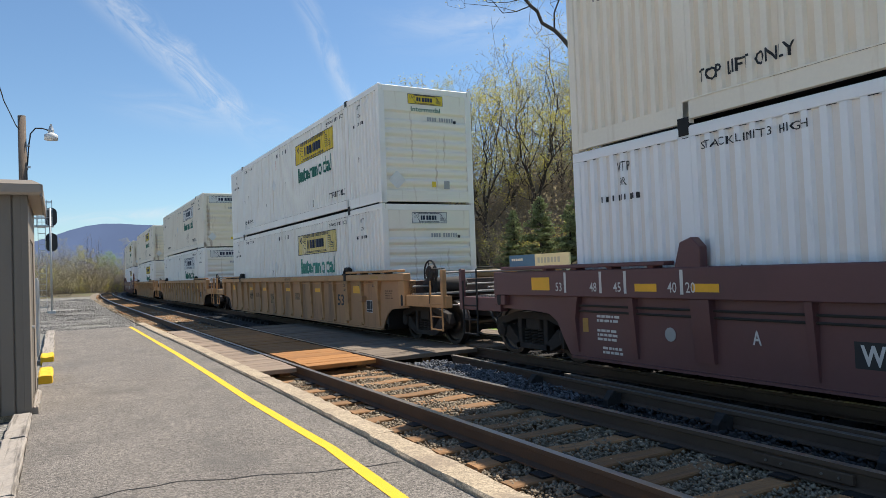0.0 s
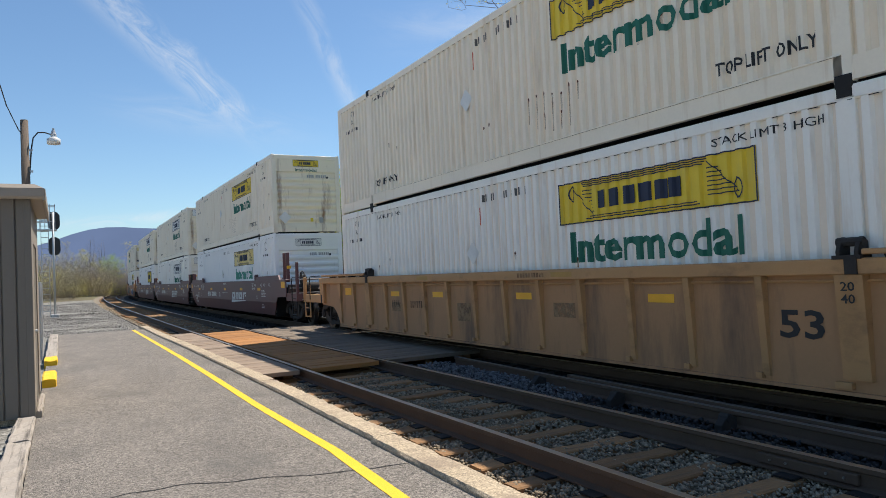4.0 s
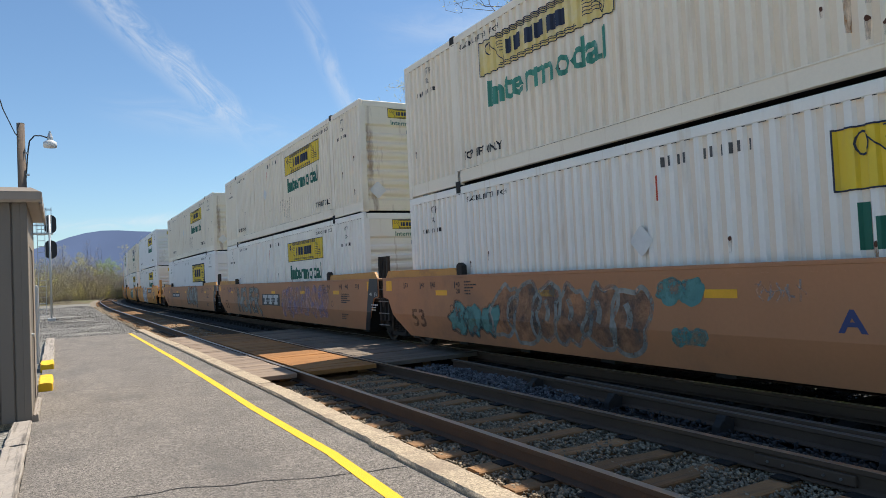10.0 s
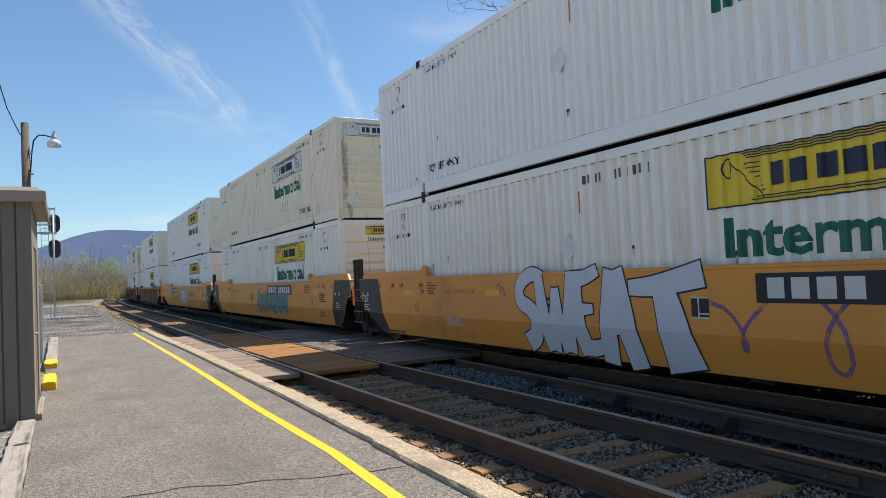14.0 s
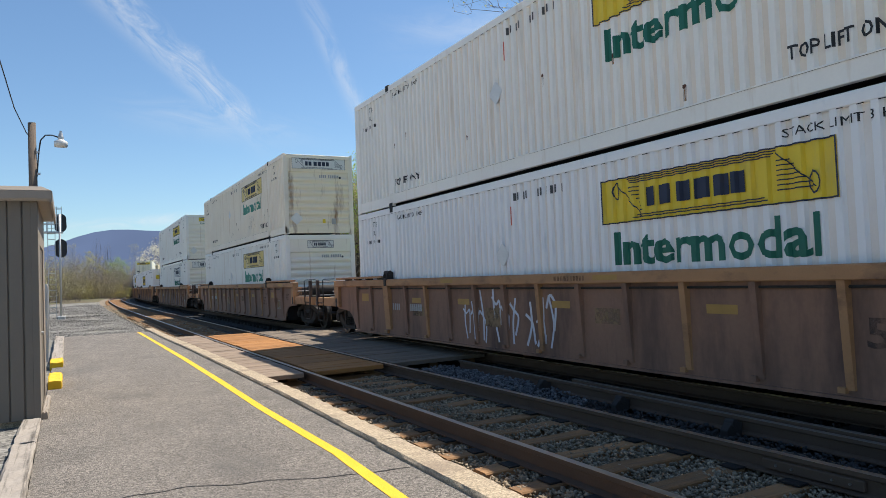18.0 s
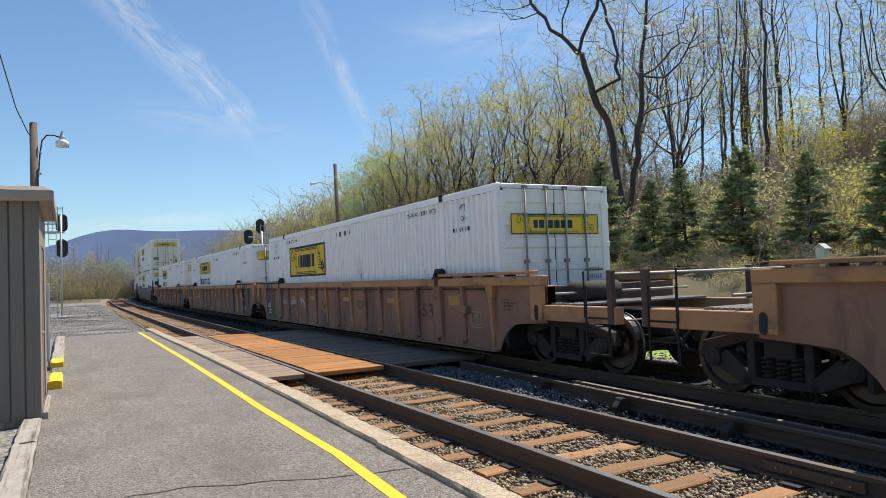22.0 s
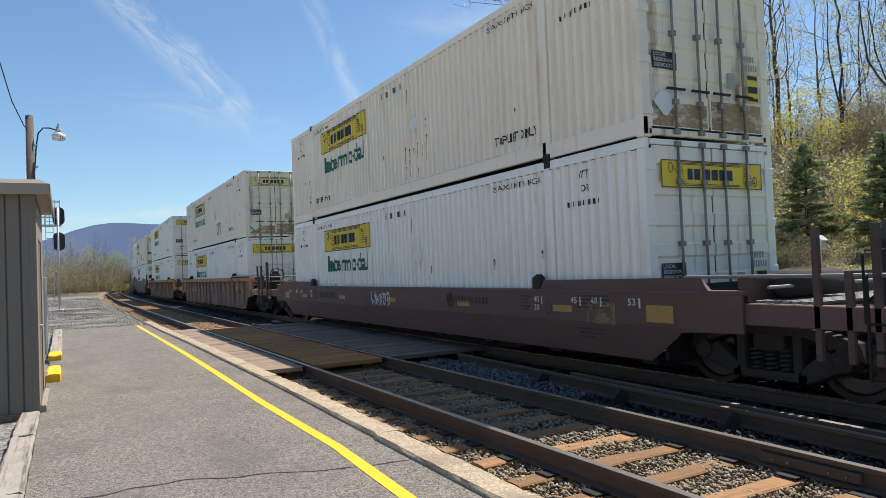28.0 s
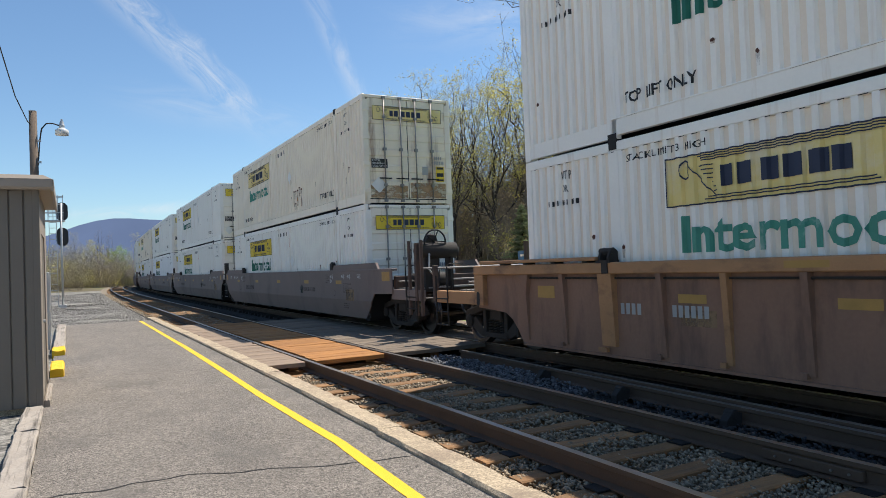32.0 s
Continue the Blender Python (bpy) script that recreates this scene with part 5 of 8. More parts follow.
    for y in (hy - 0.9, -P40 - 0.75):
        text_shape(tx, "WTP", 0.24, 0.13, on_side(-hx - 0.001, y, 2.50), 0.0)
        text_shape(tx, "OR", 0.14, 0.11, on_side(-hx - 0.001, y - 0.05, 2.30), 0.0)
        bars(tx, on_side(-hx - 0.001, y + 0.3, 2.10), (0.022, 0.03, 0.022, 0.03, 0.03, 0.022, 0.02, 0.03, 0.022, 0.03), 0.08, 0.05)
    tagged(part("stencil", pressed(tx), M_BLACK, c, "black stencilled words"), kind="stuff")
    tx = Shape()
    bars(tx, on_side(-hx - 0.001, at(8.2) + 0.7, 2.47), (0.034, 0.04, 0.04, 0.034), 0.13, 0.085)
    bars(tx, on_side(-hx - 0.001, at(8.2) + 0.05, 2.47), (0.036, 0.04, 0.04, 0.034, 0.04, 0.02), 0.13, 0.09)
    tagged(part("serial_mark", pressed(tx), M_SERIAL, c), kind="stuff")
    dm = Shape()
    diamond(dm, on_side(-hx - 0.002, at(9.3), 1.55), 0.2, 0.07)
    part("placard_holder", dm, M_PLACARD, c, "bare metal placard holder")
    if logo in ("yellow", "plain"):
        part("red_mark", rect(Shape(), on_side(-hx - 0.002, at(9.0), 2.05), 0, 0.03, 0, 0.33), M_RED, c)
    # row of short gaps under the top rail and scuffs on the bottom rail
    rnd = random.Random(str(key))
    gp = Shape()
    y = -hy + 0.2
    while y < hy - 0.2:
        if rnd.random() < 0.8:
            rect(gp, on_side(-hx - 0.002, y + 0.05, 2.738), 0, rnd.uniform(0.04, 0.12), 0, 0.010)
        y += PITCH
    tagged(part("weld_gap", gp, M_BLACK, c, "row of short dark weld gaps"), kind="stuff")
    seam = Shape()
    y = -P40
    while y < P40 - 0.5:
        w = rnd.uniform(0.2, 1.4)
        if rnd.random() < 0.75:
            rect(seam, on_side(-hx - 0.0135, min(y + w, P40), 0.288), 0, min(w, P40 - y), 0, 0.006)
        y += w
    tagged(part("rail_scuff", seam, M_SCUFF, c, "scuffed seam along the bottom rail"), kind="stuff")
    # rust bleeding from scabs on the sheet
    rs, rd = Shape(), Shape()
    scabs = []
    if paint == "cream":
        y0 = rnd.uniform(-3.0, 2.5)
        for k in range(rnd.randint(4, 7)):
            scabs.append((y0 - k * PITCH, 1.05 + rnd.uniform(-0.06, 0.06), rnd.uniform(0.25, 0.65)))
            if rnd.random() < 0.5:
                scabs.append((y0 - k * PITCH, rnd.uniform(0.5, 0.8), rnd.uniform(0.15, 0.3)))
    for k in range({"cream": 9, "white": 7, "cool": 4}[paint]):
        scabs.append((round(rnd.uniform(-hy + 0.4, hy - 0.4) / PITCH) * PITCH, rnd.uniform(0.4, 1.6), rnd.uniform(0.02, 0.2)))
    for y, z, h in scabs:
        yc = y + 0.04 + rnd.uniform(-0.02, 0.02)
        n, w = 7, rnd.uniform(0.018, 0.04)
        ring = [(yc + w * rnd.uniform(0.6, 1.2) * math.cos(2 * math.pi * i / n), z + 0.035 * rnd.uniform(0.5, 1.2) * math.sin(2 * math.pi * i / n)) for i in range(n)]
        rs.add([(-hx - 0.0024, a, b) for a, b in ring], [tuple(range(n))])
        zb = max(z - h, 0.31)
        rd.add([(-hx - 0.0016, yc - w, z), (-hx - 0.0016, yc - w * 0.6, zb), (-hx - 0.0016, yc + w * 0.7, zb), (-hx - 0.0016, yc + w, z)], [(0, 1, 2, 3)])
    tagged(part("rust_scab", pressed(rs), M_RUSTSPOT, c, "rust scabs"), kind="stuff")
    tagged(part("rust_run", pressed(rd), M_RUSTRUN, c, "rust runs below the scabs"), kind="stuff")
    CONTAINERS[key] = c
    return c


M_RUSTSPOT = mat("rust_scab", (0.10, 0.042, 0.025), 0.9, var=0.3, scale=9, bump=0.4)
M_RUSTRUN = mat("rust_run", (0.48, 0.24, 0.09), 0.85, var=0.25, scale=9, bump=0.0, worn=((16, 16, 3), 0.36, 0.72, 0.85))
M_DOORRUST = mat("door_rust", (0.40, 0.25, 0.13), 0.85, var=0.3, scale=5, bump=0.1, worn=((2.6, 2.6, 5), 0.30, 0.62, 0.95))
M_SCUFF = mat("scuff", (0.20, 0.18, 0.15), 0.8, var=0.3, scale=6, bump=0.0, worn=((7, 7, 30), 0.35, 0.60, 0.9))


# ---- well cars ----
def sheet_prism(shape, poly, x_of, thick, side):
    """A plate whose outline is given in (y, z); x_of(z) is its outer face."""
    n = len(poly)
    vs = [(side * x_of(z), y, z) for y, z in poly] + [(side * (x_of(z) - thick), y, z) for y, z in poly]
    f = [tuple(range(n)), tuple(range(2 * n - 1, n - 1, -1))] + [((i + 1) % n, i, n + i, n + (i + 1) % n) for i in range(n)]
    if side > 0:
        f = [tuple(reversed(q)) for q in f]
    return shape.add(vs, f)


def truck(parent, yc, share):
    """A three-piece freight truck centred at yc."""
    for side in (-1, 1):
        fr = Shape()
        x0, x1 = side * 0.90, side * 1.06
        # frame built of members, so that its two windows stay open
        mem = [[(-1.12, 0.44), (-1.05, 0.66), (-0.45, 0.80), (0.45, 0.80), (1.05, 0.66), (1.12, 0.44), (0.98, 0.52), (0.42, 0.68), (-0.42, 0.68), (-0.98, 0.52)],
               [(-0.98, 0.40), (-0.70, 0.56), (-0.36, 0.28), (-0.36, 0.17), (-0.48, 0.17)], [(0.98, 0.40), (0.48, 0.17), (0.36, 0.17), (0.36, 0.28), (0.70, 0.56)],
               [(-0.48, 0.17), (-0.48, 0.27), (0.48, 0.27), (0.48, 0.17)], [(-0.42, 0.25), (-0.42, 0.70), (-0.31, 0.70), (-0.31, 0.25)], [(0.31, 0.25), (0.31, 0.70), (0.42, 0.70), (0.42, 0.25)]]
        for poly in mem:
            fr.prism([(y + yc, z) for y, z in poly], "x", min(x0, x1), max(x0, x1))
        f = part("side_frame", fr, M_TRUCK, parent, "grimy cast side frame", bevel=0.012)
        for dy in (-0.19, 0.0, 0.19) if side < 0 else ():
            sp = Shape()
            pts = [(side * 0.98 + 0.065 * math.cos(a), yc + dy + 0.065 * math.sin(a), 0.27 + 0.26 * a / (2 * math.pi * 5)) for a in np.linspace(0, 2 * math.pi * 5, 50)]
            sp.tube(pts, 0.017, 5)
            part("spring", sp, M_TRUCK, f)
        for dy in (-0.89, 0.89) if side < 0 else ():
            part("bearing", Shape().tube([(side * 0.90, yc + dy, 0.46), (side * 1.10, yc + dy, 0.46), (side * 1.13, yc + dy, 0.46)], [0.13, 0.12, 0.06], 14), M_TRUCK, f, smooth=False)
    # the lower box is an added dark screen against lit ground behind the springs
    part("bolster", Shape().box(-1.05, 1.05, yc - 0.2, yc + 0.2, 0.50, 0.72).box(-0.84, 0.84, yc - 0.34, yc + 0.34, 0.20, 0.49), M_TRUCK, parent, bevel=0.02)
    for dy in (-0.89, 0.89):
        ax = part("axle", Shape().tube([(-0.9, yc + dy, 0.46), (0.9, yc + dy, 0.46)], 0.085, 12), M_WHEEL, parent)
        for side in (-1, 1):
            wh = Shape()
            prof = [(0.68, 0.485), (0.70, 0.485), (0.715, 0.462), (0.815, 0.455), (0.815, 0.385), (0.775, 0.36), (0.765, 0.22), (0.80, 0.14), (0.80, 0.09), (0.66, 0.09), (0.66, 0.14), (0.71, 0.22), (0.70, 0.36), (0.68, 0.385)]
            n, seg, vs = len(prof), 28, []
            for k in range(seg):
                a = 2 * math.pi * k / seg
                vs += [(side * x, yc + dy + r * math.cos(a), 0.457 + r * math.sin(a)) for x, r in prof]
            fs = []
            for k in range(seg):
                for i in range(n):
                    a, b, c, d = k * n + i, k * n + (i + 1) % n, ((k + 1) % seg) * n + (i + 1) % n, ((k + 1) % seg) * n + i
                    fs.append((a, b, c, d) if side > 0 else (d, c, b, a))
            wh.add(vs, fs)
            part("wheel", wh, M_WHEEL, ax, "worn steel wheel")


M_FAINT = mat("faint_stencil", (0.055, 0.045, 0.04), 0.75, var=0.3, scale=8, bump=0.0, worn=((7, 7, 7), 0.30, 0.60, 0.62))
M_EMBLEM = mat("weathered_white_emblem", (0.60, 0.585, 0.56), 0.65, var=0.14, scale=3, bump=0.0)
M_PATCH = mat("black_repaint", (0.03, 0.03, 0.034), 0.55, var=0.25, scale=2, bump=0.08, bscale=20, stain=(0.07, 0.055, 0.05), stain_amt=0.35, stain_scale=(1.5, 1.5, 0.5))
M_RUST_RED = mat("scraped_red_oxide", (0.20, 0.06, 0.05), 0.8, var=0.3, scale=6, bump=0.1, worn=((3, 3, 12), 0.3, 0.5, 0.95))
M_GRIME = mat("grimy_end_paint", (0.10, 0.062, 0.046), 0.8, var=0.3, scale=3, bump=0.2, bscale=25, stain=(0.04, 0.03, 0.026), stain_amt=0.55, stain_scale=(3, 3, 1))
CARS = {}
CAR_WORDS = {"tan": "sun-faded tan", "maroon": "dark maroon", "brown": "dusty brown", "orange": "faded orange with worn graffiti", "yellow": "yellow-orange", "rust": "oxide brown", "grey": "dusty grey-brown"}


def ladder(parent, m, side, ya, yb, z0, z1, steps, x=1.46):
    """Two stiles and their rungs, each a part of its own."""
    x = side * x
    for y in (ya, yb):
        part("ladder_stile", Shape().tube([(x, y, z0), (x, y, z1)], 0.018, 6), m, parent)
    for z in steps:
        part("ladder_rung", Shape().tube([(x, ya, z), (x, yb, z)], 0.015, 6), m, parent)


def stake(y, side, wide, top, foot, z0, z1, flare=0.0):
    """A side stake of a ribbed car: a tapered channel, deepest under the chord, widened there when it carries a corner."""
    s, vs = Shape(), []
    for z, d, f in ((z0, foot, 0.0), (z1 - 0.32, foot + (top - foot) * 0.65, 0.0), (z1, top, flare)):
        w = wide + f
        vs += [(side * 1.40, y - w, z), (side * (1.41 + d), y - w + 0.012, z), (side * (1.41 + d), y + w - 0.012, z), (side * 1.40, y + w, z)]
    f = []
    for a in (0, 4):
        f += [(a, a + 1, a + 5, a + 4), (a + 1, a + 2, a + 6, a + 5), (a + 2, a + 3, a + 7, a + 6)]
    f += [(0, 3, 2, 1), (8, 9, 10, 11)]
    return s.add(vs, f if side > 0 else [tuple(reversed(q)) for q in f])


def mark(parent, name, material, words, m, w, h, bold=0.012, label="", fold=False):
    sh = text_shape(Shape(), words, w, h, m, bold)
    return part(name, folded(sh) if fold else sh, material, parent, label)


def print_lines(m, rows, wide, rnd, step=0.055, tall=0.028):
    """Lines of small print as rows of short bars."""
    sh = Shape()
    for i in range(rows):
        bars(sh, m @ Matrix.Translation((0, -step * i, 0)), [rnd.uniform(0.03, 0.11) for _ in range(max(2, int(wide * rnd.uniform(0.6, 1.0) / 0.09)))], tall, 0.018)
    return sh


def slab_emblem(parent, m, w, h, material, count, lean):
    """The railway's emblem as plain slanted slabs over a tapering bar."""
    unit = w / count
    for i in range(count):
        a = unit * i
        lift = lambda k: m @ Matrix.Translation((0, 0, 0.0012 * k))
        sh = Shape()
        rect(sh, m, a, a + unit * 0.30, 0, h, lean)
        rect(sh, lift(1), a + unit * 0.10 + lean * 0.72, a + unit * 0.80 + lean * 0.72, h * 0.72, h, lean * 0.28)
        rect(sh, lift(2), a + unit * 0.52, a + unit * 0.84, (0.0, 0.0, 0.0, 0.40)[i % 4] * h, h * (0.90 if i % 4 < 3 else 0.64), lean * 0.8)
        if i % 2 == 0:
            rect(sh, lift(3), a + unit * 0.10, a + unit * 0.74, 0.0, h * 0.28, lean * 0.28)
        part("emblem_slab", sh, material, parent)
    bar = Shape().add([m @ Vector(q) for q in ((-0.10, -h * 0.52, 0), (w * 0.94, -h * 0.22, 0), (w * 0.95, -h * 0.12, 0), (-0.05, -h * 0.12, 0))], [(0, 1, 2, 3)])
    part("emblem_bar", bar, material, parent)


def guide_casting(parent, side, y, m, tall):
    """The hinged container guide on the chord: two cheeks, a roller between them and a foot."""
    g = Shape()
    for d in (-0.11, 0.07):
        g.prism([(side * 1.33, 1.53), (side * 1.50, 1.53), (side * 1.51, 1.60), (side * 1.46, 1.53 + tall), (side * 1.40, 1.55 + tall), (side * 1.33, 1.50 + tall)][::1 if side > 0 else -1], "y", y + d, y + d + 0.04)
    g.tube([(side * 1.43, y - 0.13, 1.50 + tall), (side * 1.43, y + 0.13, 1.50 + tall)], 0.045, 8)
    g.box(min(side * 1.34, side * 1.53), max(side * 1.34, side * 1.53), y - 0.14, y + 0.14, 1.525, 1.565)
    g.box(min(side * 1.50, side * 1.535), max(side * 1.50, side * 1.535), y - 0.10, y + 0.02, 1.38, 1.55)
    part("container_guide", g, m, parent, "grimy hinged container guide")


LOW_SIDES = ("rust",)


def well_car(kind, paint, lo, hi, letter, braked):
    """A well car for one 53-foot stack. kind: ribbed or smooth sides; lo, hi: half the distance to the next car, at each end
    (under 10 m: an articulated joint, over it a coupler); braked: with the hand brake at the near end. Origin: under the middle of the well, at rail height."""
    key = (kind, paint, lo < 10, hi < 10, letter, braked)
    if key in CARS:
        return CARS[key]
    joint = "articulated " if lo < 10 or hi < 10 else ""
    side_words = "ribbed" if kind == "ribbed" else "smooth plate"
    c = thing("well_car", f"{CAR_WORDS[paint]} {joint}well car with {side_words} sides", "rail car", "well cars of the train")
    col, trim = PAINT[paint], TRIM[paint]
    deep = kind == "ribbed" and paint == "maroon"          # the older pattern, with a deep top chord
    far_end = 9.64 if paint in LOW_SIDES else 10.04 if kind == "smooth" or deep else 9.56
    e0, e1 = (far_end if lo > 10 else 9.25), (far_end if hi > 10 else 9.25)
    dark_ink = paint in ("tan", "orange", "yellow")
    ink = M_BLACK if dark_ink else M_STENCIL
    drop = 0.33 if kind == "smooth" and paint in LOW_SIDES else 0.0   # how much lower the marks sit
    rnd = random.Random(str(key))
    for side in (-1, 1):
        X = lambda a, b: (min(side * a, side * b), max(side * a, side * b))
        if kind == "ribbed":
            chord = (1.11, 1.50) if deep else (1.375, 1.535)
            crown = 0.86 if deep else 0.74
            arch = lambda s, e: [(s * e, crown + 0.03), (s * 9.0, crown), (s * 8.66, crown - 0.03), (s * 8.46, crown - 0.14), (s * 8.30, 0.44), (s * 8.16, 0.24)]
            poly = arch(-1, e0) + arch(1, e1)[::-1] + [(e1, chord[0] + 0.01), (-e0, chord[0] + 0.01)]
            part("side_plate", sheet_prism(Shape(), poly, lambda z: 1.41, 0.03, side), col, c)
            part("top_chord", Shape().box(*X(1.33, 1.515), -e0, e1, *chord), trim, c, "worn top chord", bevel=0.012)
            part("bottom_flange", Shape().box(*X(1.36, 1.455), -8.1, 8.1, 0.205, 0.24), col, c)
            if side > 0:
                joined = Shape()
                for y in range(-8, 9):
                    far_stake = stake(y, side, 0.05, 0.10, 0.04, 0.25, chord[0])
                    joined.add(far_stake.v, far_stake.f)
                tagged(part("far_stake", joined, col, c), kind="stuff")
            else:
                for y in ((-8, -6.8, -5.65, -4.3, -2.2, 0, 2.2, 4.3, 5.65, 6.8, 8) if deep else range(-8, 9)):
                    big = abs(y) in (6, 5.65)
                    corner = abs(y) == 8
                    st = stake(y, side, 0.15 if big else 0.055, 0.105 if big else 0.09, 0.05 if big else 0.025, 0.30 if not big else 0.36, chord[0], 0.09 if corner else 0.0)
                    tone = trim if paint == "tan" or rnd.random() < (0.35 if paint == "brown" else 0.0) else col
                    if not corner and not deep:
                        st.box(-1.47, -1.40, y + (0.05 if big else 0.03), y + (0.22 if big else 0.11), 0.27, 0.33)
                    part("stake", st, tone, c)
                for z in ((0.98, 0.90) if deep else (1.315,)):
                    part("train_line", Shape().tube([(-1.432, -7.9, z), (-1.432, 0.0, z - 0.006), (-1.432, 7.9, z)], 0.017, 6), M_TRUCK if paint != "tan" else trim, c)
            for e, s in ((e0, -1), (e1, 1)):
                if side < 0:
                    post = part("end_post", Shape().box(*X(1.2, 1.505), min(s * (e - 0.30), s * e), max(s * (e - 0.30), s * e), crown + 0.08, chord[0]), trim, c, bevel=0.012)
                    slot = [(s * (e - 0.13) + 0.055 * math.cos(a), crown + 0.20 + (0.07 if math.sin(a) > 0 else -0.07) + 0.055 * math.sin(a)) for a in np.linspace(0, 2 * math.pi, 14, endpoint=False)]
                    part("jacking_slot", Shape().prism(slot, "x", -1.508, -1.50), M_GAP, post)
                    lip = Shape().box(*X(1.34, 1.535), min(s * 6.15, s * (e - 0.25)), max(s * 6.15, s * (e - 0.25)), chord[1] + 0.03, chord[1] + 0.085)
                    part("guide_rail", lip, trim, c, bevel=0.01)
                    for y in (6.4, 7.15, 7.9, 8.6):
                        part("gusset", Shape().prism([(-1.34, chord[1] - 0.005), (-1.50, chord[1] - 0.005), (-1.525, chord[1] + 0.032), (-1.34, chord[1] + 0.032)], "y", s * y - 0.05, s * y + 0.05), M_TRUCK if not deep else trim, c)
            if deep and side < 0:
                for s in (-1, 1):
                    part("guide_horn", Shape().prism([(s * 5.62, 1.49), (s * 6.02, 1.49), (s * 5.92, 1.80), (s * 5.74, 1.86), (s * 5.62, 1.74)], "x", -1.50, -1.36), trim, c, bevel=0.01)
        else:
            zt = 1.50 if paint not in LOW_SIDES else 1.155   # height of the side
            xo = lambda z: 1.50 if z >= 0.74 else 1.50 - 0.26 * (0.74 - z)
            foot = 1.06 if zt > 1.4 else 0.80
            tail = lambda s, e: [(s * e, 0.95 if zt > 1.4 else 0.72), (s * 8.98, 0.93 if zt > 1.4 else 0.70), (s * 8.78, 0.74 if zt > 1.4 else 0.68)] if e > 9.5 else [(s * e, foot + 0.04), (s * 8.98, foot), (s * 8.78, 0.74)]
            up = tail(-1, e0) + tail(1, e1)[::-1] + [(e1, zt), (-e0, zt)]
            part("side_plate", sheet_prism(Shape(), up, xo, 0.03, side), col, c)
            lw = [(-8.78, 0.74), (-8.66, 0.62), (-8.12, 0.27), (8.12, 0.27), (8.66, 0.62), (8.78, 0.74)]
            part("lower_plate", sheet_prism(Shape(), lw, lambda z: xo(z) - (0.0 if zt > 1.4 else 0.002), 0.03, side), col, c)
            part("top_cap", Shape().box(*X(1.34, 1.506), -e0, e1, zt - 0.01, zt + 0.045), col, c, bevel=0.010)
            if side < 0:
                part("weld_seam", Shape().box(-1.5035, -1.49, -8.2, 8.2, zt - 0.075, zt - 0.068), col, c)
            for s in (-1, 1):
                gp = [(s * 5.85, zt + 0.045), (s * 5.95, zt + 0.18), (s * 9.0, zt + 0.20), (s * 9.15, zt + 0.045)]
                part("guide_plate", sheet_prism(Shape(), gp, lambda z: 1.46, 0.06, side), trim, c)
                if side < 0:
                    part("guide_horn", Shape().prism([(s * 5.66, zt + 0.03), (s * 5.86, zt + 0.03), (s * 5.86, zt + 0.23), (s * 5.78, zt + 0.28), (s * 5.66, zt + 0.22)], "x", -1.48, -1.36), trim if paint in ("yellow", "maroon") else M_TRUCK, c, bevel=0.01)
        if side > 0:
            continue
        if kind == "ribbed" and not deep:
            for s in (-1, 1):
                guide_casting(c, side, s * 6.0, M_TRUCK, 0.19)
        # reflectors
        xr = -1.504 if kind == "smooth" else -1.416
        xc = -1.518
        if deep:
            for y in (8.94, 6.68, 5.73, 2.0, -2.0, -5.5, -6.3, -8.46):
                part("reflector", rect(Shape(), on_side(xc, y, 1.20), 0, 0.46 if abs(y) > 8 else 0.38, 0, 0.2 if abs(y) > 8 else 0.10), M_REFLECT, c)
        elif kind == "ribbed":
            for y in (7.7, 4.75, 2.7, -0.3, -3.3, -6.35):
                part("reflector", rect(Shape(), on_side(xr, y, 1.06 if paint == "tan" else 1.0), 0, 0.44, 0, 0.19 if abs(y) > 6 else 0.11), M_REFLECT if paint == "tan" else M_REFLECT_OLD, c)
            for y in (3.2, -1.4, -7.7):
                part("chord_reflector", rect(Shape(), on_side(xc, y, 1.42), 0, 0.5, 0, 0.075), M_REFLECT_OLD, c)
        else:
            for y in (6.68, 3.33, 0.08, -3.23, -6.21):
                part("reflector", rect(Shape(), on_side(xr, y, 1.157 - drop * 0.9), 0, 0.46, 0, 0.10), M_REFLECT if paint not in ("grey", "rust") else M_REFLECT_OLD, c)
            for s, e in ((-1, e0), (1, e1)):
                y = s * (e - (0.33 if e > 9.5 else 0.42)) + 0.23
                part("reflector", rect(Shape(), on_side(xr, y + (0.9 if drop and s < 0 else -0.9 if drop else 0.0), 1.25 - 1.4 * drop), 0, 0.46 if e > 9.5 else 0.30, 0, 0.22), M_REFLECT if paint not in ("grey", "rust") else M_REFLECT_OLD, c)
        # size marks
        if kind == "ribbed" and not deep:
            mark(c, "size_mark", M_BLACK if paint == "tan" else M_FAINT, "53", on_side(xr - 0.001, -5.18, 0.72), 0.50, 0.30, 0.02, "large stencilled size mark")
            for words, y in (("20", -5.92), ("40", -5.92), ("45", -6.72), ("53", -7.6)):
                mark(c, "size_mark", M_BLACK if paint == "tan" else M_FAINT, words, on_side(-1.518 if y == -5.92 else xr - 0.001, y, 1.22 if words != "40" else 1.10), 0.14, 0.09)
            part("data_panel", rect(Shape(), on_side(xr, -7.22, 0.60), 0, 0.36, 0, 0.30), M_BLACK if paint == "tan" else M_REPAINT, c, "dark stencil panel with a pale frame")
            fr = Shape()
